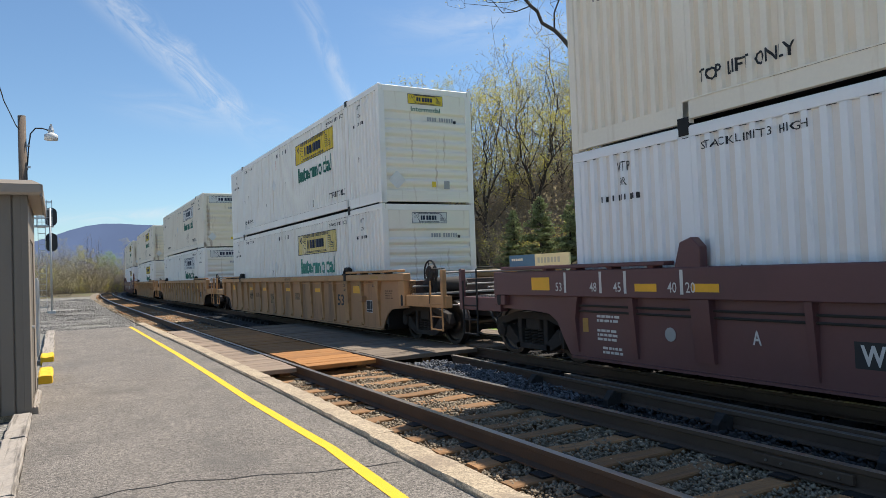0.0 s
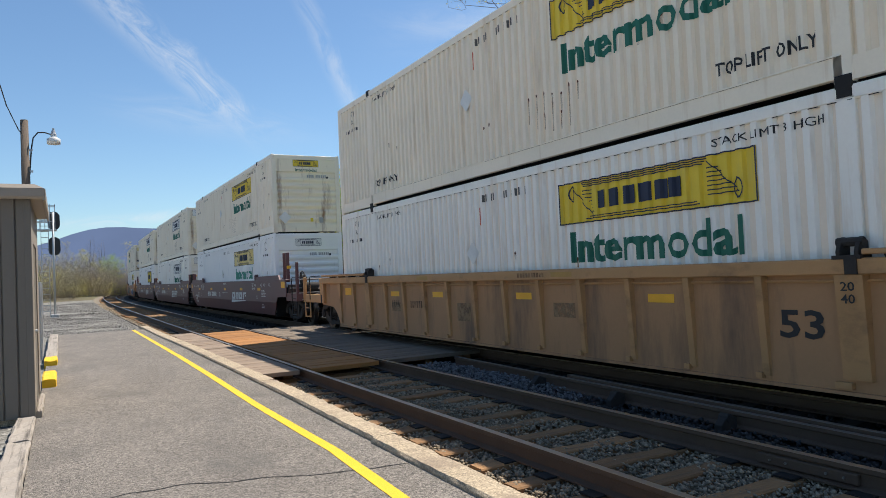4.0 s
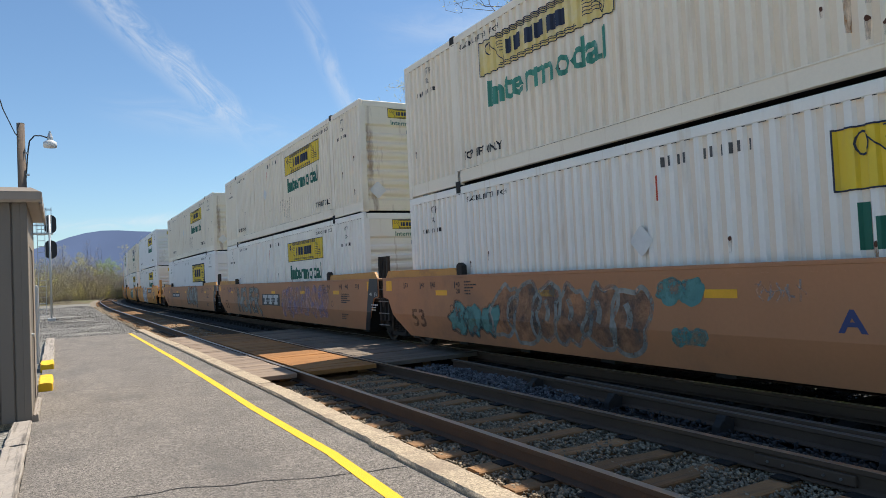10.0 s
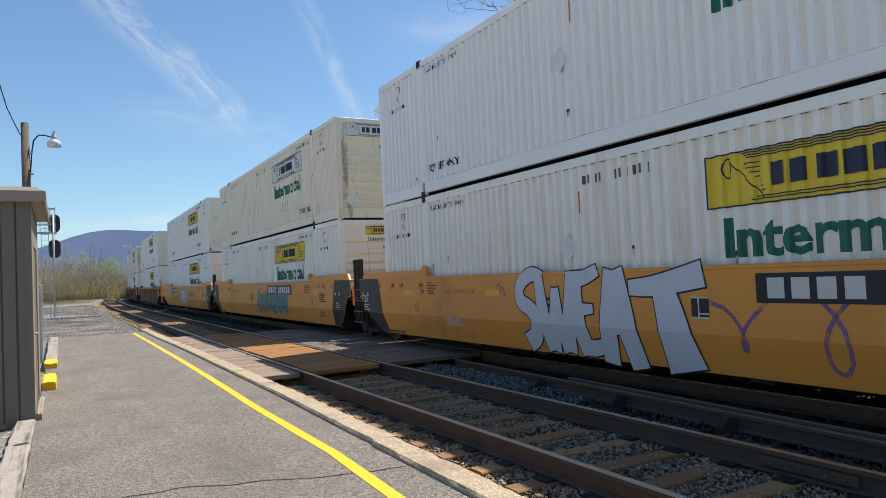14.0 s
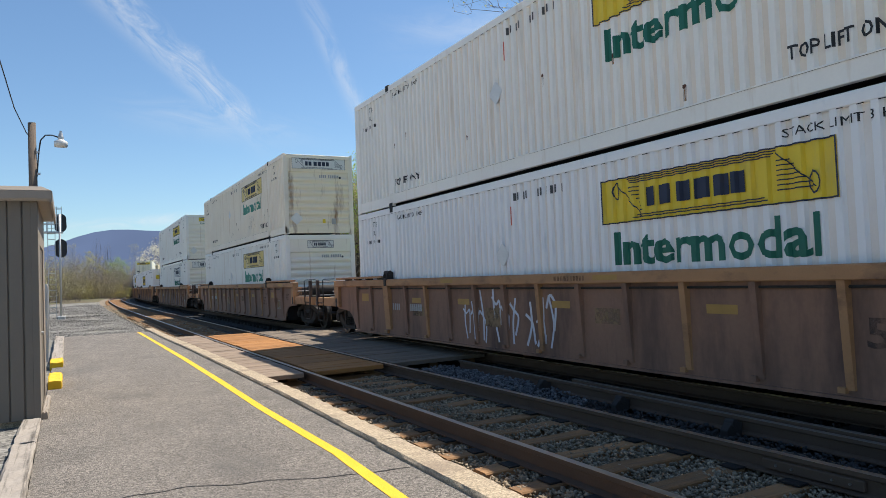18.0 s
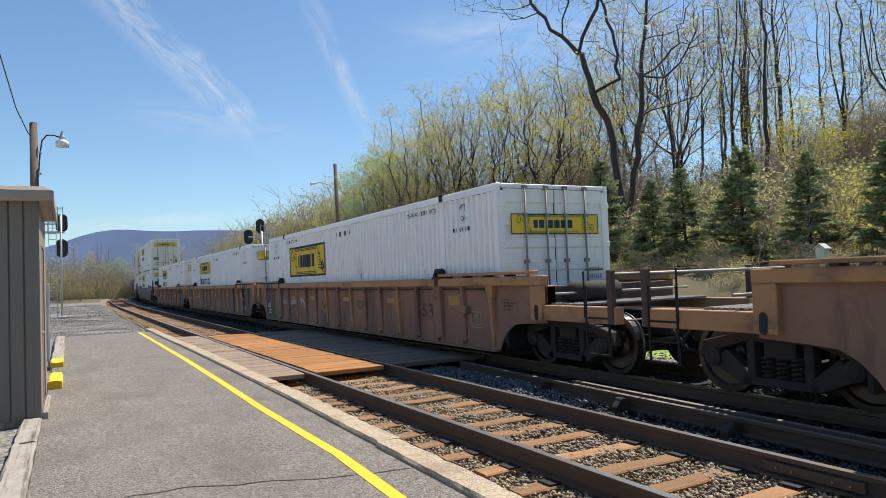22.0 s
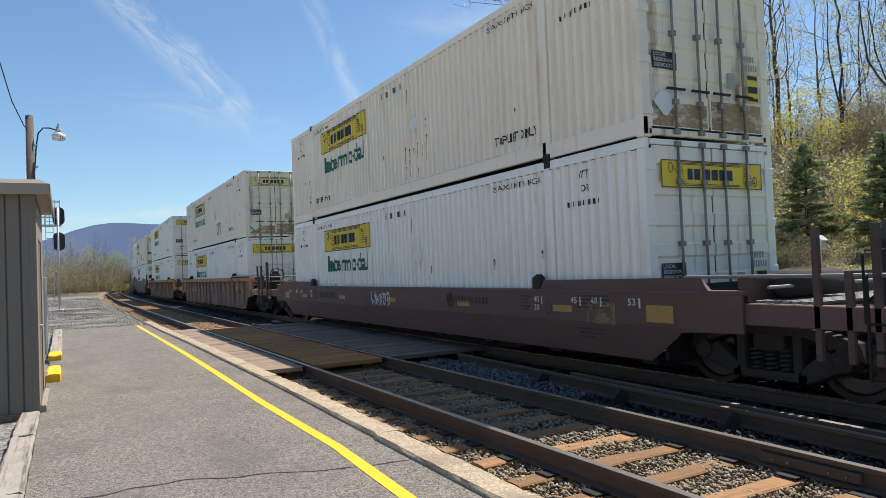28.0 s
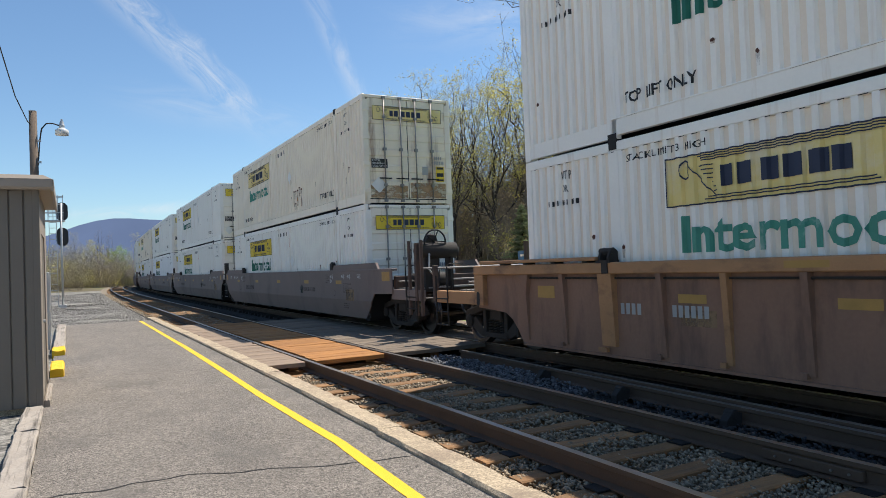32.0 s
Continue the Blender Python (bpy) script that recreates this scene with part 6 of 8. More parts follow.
            for q in ((0, 0.36, 0, 0.015), (0, 0.36, 0.285, 0.30), (0, 0.015, 0, 0.30), (0.345, 0.36, 0, 0.30), (0.24, 0.25, 0.06, 0.285), (0.0, 0.36, 0.06, 0.07)):
                rect(fr, on_side(xr - 0.002, -7.22, 0.60), *q)
            part("data_frame", fr, M_STENCIL if paint == "tan" else M_STICKER, c)
            for y, z, w, h in ((4.72, 0.72, 0.55, 0.20), (1.7, 0.62, 0.5, 0.34), (-1.3, 0.80, 0.52, 0.22)):
                part("faded_mark", rect(Shape(), on_side(xr, y, z), 0, w, 0, h), M_REPAINT, c, "worn patch of older paint")
            bar_parts(c, on_side(xr - 0.003, 5.78 if paint == "brown" else 4.7, 0.82), (0.07,) * 4, 0.15, 0.035, M_STICKER if paint == "brown" else M_FAINT)
            bar_parts(c, on_side(xr - 0.003, 4.85 if paint == "brown" else 3.75, 0.82), (0.07,) * 6, 0.15, 0.03, M_STICKER if paint == "brown" else M_FAINT)
            bar_parts(c, on_side(xc - 0.001, -0.5, 1.42), (0.06,) * 4 + (0.05,) * 6, 0.07, 0.02, M_FAINT)
            part("step_plate", Shape().box(-1.53, -1.41, -7.20, -6.95, 0.86, 1.0), col, c, bevel=0.01)
            tagged(part("small_print", print_lines(on_side(xr - 0.0015, -8.35, 1.12), 4, 0.5, rnd), M_FAINT, c, "unreadable stencilled lines"), kind="stuff")
        else:
            z, x0, bx = (1.19, xc - 0.001, 0.30) if deep else (1.31 - drop, xr - 0.001, 0.12)
            for y, words in ((8.13, "53"), (7.36, "48"), (6.88, "45"), (5.92, "40"), (-8.05, "53"), (-7.30, "48"), (-6.85, "45"), (-5.92, "40")):
                lo_end = y < 0 or deep
                sz = text_shape(Shape(), words, 0.145, 0.095 if not deep else 0.13, on_side(x0, y + 0.20 if lo_end else y - 0.055, z + (0.0 if deep else 0.012)), 0.008)
                part("size_mark", rect(sz, on_side(x0, y, z - 0.02), 0, 0.032 if not deep else 0.05, 0, 0.13 if not deep else bx), ink, c)
            for y in (5.865, -5.72):
                mark(c, "size_mark", ink, "20", on_side(x0, y if not deep else y - 0.03, z - 0.115 if not deep else z), 0.145, 0.095 if not deep else 0.13, 0.008)
            pr = M_FAINT if paint in ("grey", "rust") else ink
            for y, zz, rows, wide in ((5.55, 1.40 - drop, 5, 0.5), (-5.35, 1.40 - drop, 5, 0.42), (-6.80, 1.15, 5, 0.75), (-6.83, 0.62, 3, 0.55), (9.25, 1.40 - drop, 4, 0.5)):
                if (y < 9 or e1 > 9.5) and not (deep and zz > 1.2):
                    tagged(part("small_print", print_lines(on_side(x0 if not deep else xr - 0.002, y, zz), rows, wide, rnd), pr, c, "unreadable stencilled lines"), kind="stuff")
            for y in (6.05, -6.10):
                ring = Shape()
                for q in range(12):
                    a0, a1 = q * math.pi / 6, (q + 1) * math.pi / 6
                    ring.add([on_side(x0, y, 0.90) @ Vector((r * math.cos(a), r * math.sin(a), 0)) for a, r in ((a0, 0.085), (a1, 0.085), (a1, 0.07), (a0, 0.07))], [(0, 1, 2, 3)])
                if not deep:
                    part("round_mark", ring, pr, c)
        if deep:
            part("letter_board", rect(Shape(), on_side(xr, 3.90, 0.48), 0, 0.9, 0, 0.26), M_BLACK, c, "black board with a large white letter")
            mark(c, "board_letter", M_STENCIL, "W", on_side(xr - 0.003, 3.84, 0.51), 0.24, 0.20, 0.03)
            mark(c, "unit_letter", M_STENCIL, "A", on_side(xr - 0.002, 5.02, 0.62), 0.11, 0.16, 0.02)
            part("yellow_label", rect(Shape(), on_side(xr, 7.86, 0.60), 0, 0.12, 0, 0.2), M_REFLECT_OLD, c)
            part("round_label", Shape().disc((xr - 0.002, 6.2, 0.66), "x", 0.09, 0.004, 12), M_STICKER, c)
            for y, zz, rows in ((7.55, 0.82, 2), (7.55, 0.62, 3), (7.45, 0.38, 2)):
                tagged(part("small_print", print_lines(on_side(xr - 0.002, y, zz), rows, 0.6, rnd, 0.06, 0.035), M_STENCIL, c), kind="stuff")
        if kind == "smooth" and paint == "maroon":
            mark(c, "size_mark", M_STENCIL, "53", on_side(xr, 7.82, 0.49), 0.66, 0.41, 0.02, "large stencilled size mark", True)
            slab_emblem(c, on_side(xr - 0.001, -1.66, 0.79), 2.72, 0.29, M_EMBLEM, 4, 0.10)
            bar_parts(c, on_side(xr - 0.001, 4.03, 0.87), (0.16,) * 4, 0.21, 0.055, M_STENCIL)
            bar_parts(c, on_side(xr - 0.001, 3.00, 0.87), (0.145,) * 6, 0.21, 0.05, M_STENCIL)
            bar_parts(c, on_side(xr - 0.001, 0.23, 1.42), (0.055,) * 4 + (0.05,) * 6, 0.06, 0.02, M_STENCIL)
            mark(c, "unit_letter", M_STENCIL, letter, on_side(xr - 0.001, 1.10, 0.85), 0.17, 0.22, 0.02)
            mark(c, "load_words", M_STENCIL, "WELL LD LMT 117,600", on_side(xr - 0.001, 0.42, 1.01), 1.15, 0.06, 0.006)
            fr = Shape()
            for q in ((0, 0.42, 0, 0.012), (0, 0.42, 0.228, 0.24), (0, 0.012, 0, 0.24), (0.408, 0.42, 0, 0.24)):
                rect(fr, on_side(xr - 0.001, 7.02, 0.78), *q)
            part("notice_frame", fr, M_STENCIL, c)
            tagged(part("small_print", print_lines(on_side(xr - 0.001, 6.98, 0.96), 4, 0.34, rnd, 0.05, 0.024), M_STENCIL, c), kind="stuff")
            part("yellow_label", rect(Shape(), on_side(xr - 0.001, 8.52, 0.86), 0, 0.10, 0, 0.15), M_REFLECT_OLD, c)
            if hi > 10:
                mark(c, "clearance_words", M_STENCIL, "S-2054-16 REEFER CLEARANCE", on_side(-1.464, 8.5, 1.60), 1.7, 0.07, 0.006)
        elif kind == "smooth" and paint in ("orange", "yellow"):
            y53 = 7.82 if paint == "orange" else 1.62
            mark(c, "size_mark", M_BLACK if paint == "yellow" else M_FAINT, "53", on_side(xr, y53, 0.49 if paint == "orange" else 0.89), 0.62 if paint == "orange" else 0.42, 0.38 if paint == "orange" else 0.26, 0.02, "large stencilled size mark", True)
            yb = -2.18 if paint == "yellow" and lo > 10 else 5.08 if paint == "orange" and lo < 10 else -1.86 if lo > 10 else 5.3 if hi > 10 else -1.0
            if paint == "orange" and max(lo, hi) < 10:
                b = part("emblem_board", rect(Shape(), on_side(xr - 0.001, 1.38, 0.745), 0, 2.3, 0, 0.40), M_BLACK, c, "black emblem board with pale slab shapes")
                for k in range(3):
                    sh, m = Shape(), on_side(xr - 0.004, 1.25 - 0.70 * k, 0.785)
                    rect(sh, m, 0.0, 0.60, 0.22, 0.33, 0.03)
                    rect(sh, m, 0.20, 0.42, 0.07, 0.22, 0.02)
                    rect(sh, m, 0.08, 0.50, 0.0, 0.07, 0.01)
                    part("emblem_slab", sh, M_EMBLEM, b)
                for k in range(3):
                    part("emblem_line", rect(Shape(), on_side(xr - 0.0028, 1.0, 0.86 + 0.05 * k), 0, 1.7, 0, 0.012), M_EMBLEM, b)
            else:
                zb, hb = (1.12, 0.32) if paint == "yellow" else (0.89, 0.25)
                if paint == "yellow" or lo < 10:
                    b = part("number_board", rect(Shape(), on_side(xr - 0.001, yb, zb), 0, 3.0, 0, hb), M_BLACK, c, "black number board with white bars")
                else:
                    b = c
                bar_parts(b, on_side(xr - 0.004, yb - 0.14, zb + 0.05), (0.20,) * 4, hb - 0.10, 0.08, M_STENCIL)
                bar_parts(b, on_side(xr - 0.004, yb - 1.42, zb + 0.05), (0.18,) * 6, hb - 0.10, 0.06, M_STENCIL)
            if lo > 10:
                w = part("data_panel", rect(Shape(), on_side(xr - 0.001, -7.45, 0.66), 0, 0.5, 0, 0.24), M_BLACK, c, "dark stencil panel with a pale frame")
                fr = Shape()
                for q in ((0, 0.5, 0, 0.015), (0, 0.5, 0.225, 0.24), (0, 0.015, 0, 0.24), (0.485, 0.5, 0, 0.24), (0.24, 0.26, 0, 0.24)):
                    rect(fr, on_side(xr - 0.004, -7.45, 0.66), *q)
                part("data_frame", fr, M_STENCIL, w)
            if paint == "yellow":
                mark(c, "load_words", M_FAINT, "LD LIMIT 119500 PER UNIT", on_side(xr - 0.001, 5.0, 1.20), 1.35, 0.075, 0.006)
                part("sill_scrape", rect(Shape(), on_side(-1.40, 8.0, 0.30), 0, 1.1, 0, 0.05), M_RUST_RED, c, "red-brown scraped sill edge")
        elif kind == "smooth":
            bar_parts(c, on_side(xr - 0.001, 5.0, 0.88), (0.11,) * 4 + (0.10,) * 5, 0.16, 0.05, M_FAINT)
            part("round_emblem", Shape().disc((xr - 0.001, -2.95, 0.98), "x", 0.14, 0.004, 20), M_FAINT, c, "faded round emblem")
            bar_parts(c, on_side(xr - 0.001, -3.15, 0.92), (0.09, 0.07, 0.09, 0.08, 0.09, 0.07, 0.12, 0.09, 0.08, 0.09), 0.12, 0.035, M_FAINT)
            part("faded_mark", rect(Shape(), on_side(xr - 0.0005, -7.0, 0.72), 0, 0.6, 0, 0.3), M_REPAINT, c, "worn patch of older paint")
        for s, e, half in ((-1, e0, lo), (1, e1, hi)):
            if half < 10 and (paint in ("yellow", "brown") or paint == "orange" and s < 0):
                if kind == "smooth":
                    d = 0.50 if paint == "orange" else 1.15
                    poly = [(s * (e - 0.01), 1.12), (s * 8.98, 1.07), (s * 8.79, 0.745), (s * (e - d - 0.22), 0.745), (s * (e - d), 1.535), (s * (e - 0.01), 1.535)]
                    ep = sheet_prism(Shape(), poly, lambda z: 1.5075, 0.006, -1)
                    low = [(s * 8.78, 0.738), (s * 8.66, 0.62), (s * 8.13, 0.28), (s * (e - d - 0.36), 0.28), (s * (e - d - 0.22), 0.738)]
                    part("end_patch", sheet_prism(Shape(), low, lambda z: 1.5055 - 0.26 * (0.74 - z), 0.006, -1), M_PATCH, c, "black repainted end panel")
                    ya, xp = max(s * (e - 0.15), s * (e - d)), -1.5085
                else:
                    ep = Shape().box(-1.424, -1.40, *sorted((s * 7.02, s * 8.02)), 0.262, 1.376)
                    ep.add(stake(s * 7.02, -1, 0.062, 0.096, 0.03, 0.28, 1.376).v, stake(s * 7.02, -1, 0.062, 0.096, 0.03, 0.28, 1.376).f)
                    ya, xp = max(s * 7.1, s * 7.9), -1.4255
                    part("chord_patch", Shape().box(-1.5185, -1.50, *sorted((s * 6.85, s * 8.15)), 1.372, 1.538), M_PATCH, c, "black repainted chord")
                    for y in (s * 7.1, s * 7.8):
                        part("chord_bar", rect(Shape(), on_side(-1.5195, y, 1.375), 0, 0.045, 0, 0.16), M_STENCIL, c)
                ob = part("end_patch", ep, M_PATCH, c, "black repainted end panel")
                mark(ob, "size_mark", M_STENCIL, "48" if s < 0 else "53", on_side(xp - 0.002, ya, 1.12), 0.13, 0.09)
                mark(ob, "size_mark", M_STENCIL, "53" if s < 0 else "48", on_side(xp - 0.002, ya - 0.55 if kind == "ribbed" else ya - 0.3, 1.12), 0.13, 0.09)
                if s > 0:
                    mark(ob, "unit_mark", M_STENCIL, "125", on_side(xp - 0.002, ya - 0.04, 0.66 if kind == "ribbed" else 0.98), 0.36, 0.17, 0.015)
                tagged(part("small_print", print_lines(on_side(xp - 0.002, ya - 0.1, 0.56 if kind == "ribbed" else 0.90), 3, 0.5, rnd, 0.06), M_STENCIL, ob), kind="stuff")
            if paint == "maroon" and kind == "smooth":
                for q in (0.0, 0.34):
                    hp = Shape().box(-1.42, -1.30, *sorted((s * (e - 0.12 - q), s * (e - 0.20 - q))), 1.45, 2.05 if half < 10 else 2.45)
                    part("guide_post", hp, col, c, bevel=0.012)
                part("post_brace", Shape().tube([(-1.36, s * (e - 0.16), 2.0 if half < 10 else 2.4), (-1.36, s * (e - 0.75), 1.56)], 0.03, 6), col, c)
                part("reflector", rect(Shape(), on_end(-1.41, s * (e - 0.30) - 0.20, 1.9), 0, 0.15, 0, 0.1), M_REFLECT, c)
    # bottom of the well and the end structures
    fl = Shape()
    for y in np.linspace(-8.0, 8.0, 9):
        fl.box(-1.30, 1.30, y - 0.14, y + 0.14, 0.21, 0.33)
    fl.box(-0.2, 0.2, -8.2, 8.2, 0.22, 0.32)
    part("well_floor", fl, M_STEEL, c)
    for s, e, half in ((-1, e0, lo), (1, e1, hi)):
        Y = lambda a, b: (min(s * a, s * b), max(s * a, s * b))
        # carried down to 0.30 as an added dark screen against the lit ground
        part("bulkhead", Shape().box(-1.38, 1.38, *Y(8.36, 8.42), 0.30, 1.25), M_STEEL, c)
        part("end_deck", Shape().box(-1.37, 1.37, *Y(8.5, e - 0.25), 0.98, 1.05), M_STEEL, c)
        part("end_sill", Shape().box(-1.38, 1.38, *Y(e - 0.14, e), 0.86, 1.36), M_GRIME if paint != "yellow" else trim, c, bevel=0.01)
        part("centre_sill", Shape().box(-0.33, 0.33, *Y(8.4, half - 0.12), 0.58, 0.96), M_STEEL, c, bevel=0.015)
        if half > 10:
            truck(c, s * 9.60, False)
            part("coupler", Shape().box(-0.13, 0.13, *Y(half - 0.12, half + 0.02), 0.68, 0.92).box(-0.2, 0.02, *Y(half - 0.06, half + 0.14), 0.70, 0.90), M_TRUCK, c, "rusty knuckle coupler", bevel=0.02)
            pl = Shape()
            for k in range(7):
                pl.box(-1.35, 1.35, *Y(e + 0.06 + 0.11 * k, e + 0.13 + 0.11 * k), 1.06, 1.09)
            part("grating", pl, M_RODS, c, "open steel walkway grating")
            for side in (-1, 1):
                part("step_beam", Shape().box(min(side * 1.30, side * 1.46), max(side * 1.30, side * 1.46), *Y(e - 0.1, half - 0.28), 0.82, 1.06), trim, c, bevel=0.01)
                if side < 0:
                    ladder(c, M_STEEL if paint not in ("tan", "yellow") else trim, side, s * (half - 0.90), s * (half - 0.42), 0.36, 1.36, (0.38, 0.64, 0.90))
                ps = Shape()
                ps.box(min(side * 1.40, side * 1.49), max(side * 1.40, side * 1.49), *Y(half - 0.42, half - 0.32), 0.82, 1.58 if kind == "ribbed" else 2.08)
                part("stanchion", ps, M_GRIME if paint in ("brown", "grey", "rust") else trim, c, bevel=0.008)
                if side < 0:
                    part("grab_rail", Shape().tube([(side * 1.47, s * (half - 0.92), 0.9), (side * 1.47, s * (half - 0.92), 1.57), (side * 1.42, s * (half - 0.92), 1.6), (side * 1.1, s * (half - 0.92), 1.6)], 0.014, 6), M_STEEL, c)
            part("handrail", Shape().tube([(-1.44, s * (half - 0.37), 1.52), (1.44, s * (half - 0.37), 1.52)], 0.02, 8), M_RODS, c)
            if paint in LOW_SIDES:
                part("handrail", Shape().tube([(-1.42, s * (e - 0.9), 1.30), (-1.42, s * (e - 0.85), 1.36), (-1.42, s * (half - 0.45), 1.36)], 0.022, 8), M_RODS, c)
            part("handrail", Shape().tube([(-1.44, s * (e + 0.3), 1.24), (1.44, s * (e + 0.3), 1.24)], 0.02, 8), M_RODS, c)
            part("air_reservoir", Shape().tube([(-1.1, s * (e + 0.18), 1.26), (-1.02, s * (e + 0.18), 1.26), (-0.1, s * (e + 0.18), 1.26), (-0.02, s * (e + 0.18), 1.26)], [0.07, 0.16, 0.16, 0.07], 14), M_TRUCK, c, smooth=True)
            hose = Shape().tube([(-0.45, s * (half - 0.3), 0.78), (-0.48, s * (half - 0.1), 0.6), (-0.42, s * (half + 0.02), 0.42), (-0.3, s * (half + 0.1), 0.4)], 0.028, 7)
            part("air_hose", hose, M_GAP, c)
            if s < 0 and braked and paint in ("brown", "grey", "rust"):
                hub = {"brown": 1.57, "grey": 2.12, "rust": 1.74}[paint]
                yw = -(half - 0.90)
                bw = Shape()
                bw.tube([(-0.76 + 0.27 * math.cos(a), yw - 0.10, hub + 0.27 * math.sin(a)) for a in np.linspace(0, 2 * math.pi, 25)], 0.019, 6, caps=False)
                for a in np.linspace(0, 2 * math.pi, 6)[:-1]:
                    bw.tube([(-0.76, yw - 0.06, hub), (-0.76 + 0.26 * math.cos(a), yw - 0.10, hub + 0.26 * math.sin(a))], 0.014, 5)
                part("brake_wheel", bw, M_STEEL, c, "spoked hand brake wheel")
                bh = Shape().prism([(-1.02, 0.98), (-0.62, 0.98), (-0.60, hub - 0.10), (-0.68, hub + 0.16), (-0.86, hub + 0.18), (-1.00, hub - 0.05)], "y", yw - 0.02, yw + 0.16)
                part("brake_housing", bh, M_TRUCK, c, "grimy hand brake housing", bevel=0.02)
                part("brake_chain", Shape().tube([(-0.8, yw + 0.1, hub - 0.2), (-0.72, yw + 0.25, 1.2), (-0.5, yw + 0.6, 1.02)], 0.016, 5), M_GAP, c)
                top = {"brown": 1.97, "grey": 2.14, "rust": 1.86}[paint]
                for dy in (0.85, 1.18, 1.45):
                    part("stanchion", Shape().box(-1.46, -1.40, -(e + dy) - 0.035, -(e + dy) + 0.035, 0.50, top - (0.45 if dy == 1.18 else 0.0)), M_GRIME, c, bevel=0.006)
                if paint == "grey":
                    part("air_reservoir", Shape().tube([(-1.22, -(e + 0.72), 1.92), (-1.14, -(e + 0.72), 1.92), (-0.2, -(e + 0.72), 1.92), (-0.12, -(e + 0.72), 1.92)], [0.08, 0.19, 0.19, 0.08], 14), M_TRUCK, c, "grimy air reservoir", smooth=True)
                    for x in (-1.0, -0.35):
                        part("bracket", Shape().box(x - 0.03, x + 0.03, -(e + 0.86), -(e + 0.58), 1.04, 1.76), M_TRUCK, c)
                    part("air_hose", Shape().tube([(-0.95, -(e + 0.9), 1.85), (-1.02, -(e + 1.0), 1.5), (-0.9, -(e + 1.05), 1.3), (-0.75, -(e + 1.0), 1.55)], 0.022, 6), M_STICKER, c, "pale looped hose")
            elif s < 0 and braked:
                bw = Shape()
                ring = [(-1.02, -(e + 0.34) + 0.27 * math.cos(a), 1.52 + 0.27 * math.sin(a)) for a in np.linspace(0, 2 * math.pi, 25)]
                bw.tube(ring, 0.02, 6, caps=False)
                for a in np.linspace(0, 2 * math.pi, 6)[:-1]:
                    bw.tube([(-1.02, -(e + 0.34), 1.52), (-1.02, -(e + 0.34) + 0.26 * math.cos(a), 1.52 + 0.26 * math.sin(a))], 0.014, 5)
                bw.disc((-0.98, -(e + 0.34), 1.52), "x", 0.16, 0.14, 14)
                part("brake_wheel", bw, M_STEEL, c, "spoked hand brake wheel")
                part("brake_stand", Shape().box(-1.0, -0.9, -(e + 0.42), -(e + 0.26), 0.95, 1.5), M_STEEL, c)
            lever = Shape().tube([(-1.35, s * (half - 0.2), 0.88), (-0.5, s * (half - 0.2), 0.88), (-0.2, s * (half - 0.02), 0.94)], 0.014, 6)
            part("uncoupling_lever", lever, M_RODS, c)
        else:
            if s > 0:
                truck(c, half, True)
            for side in (-1, 1):
                for dy in (0.10, 0.34):
                    ps = Shape().box(min(side * 1.34, side * 1.42), max(side * 1.34, side * 1.42), *Y(e + dy, e + dy + 0.07), 0.55, 2.05 if kind == "smooth" else 1.62)
                    part("stanchion", ps, M_TRUCK if paint in ("maroon", "orange", "yellow", "grey") else M_GRIME, c, bevel=0.006)
                for z in (0.45, 0.72, 1.0, 1.28) if side < 0 else ():
                    part("step", Shape().tube([(side * 1.43, s * (e + 0.08), z), (side * 1.43, s * (e + 0.42), z)], 0.014, 6), M_RODS, c)
            part("cross_walk", Shape().box(-1.4, 1.4, *Y(e, e + 0.42), 1.04, 1.08), M_RODS, c)
            part("brake_pipe", Shape().tube([(-0.7, s * e, 1.2), (-0.72, s * (half - 0.05), 1.1), (-0.7, s * (half + 0.1), 1.12)], 0.03, 7), M_GAP, c)
    CARS[key] = c
    return c


# ---- the train ----
SPEED = 14.9
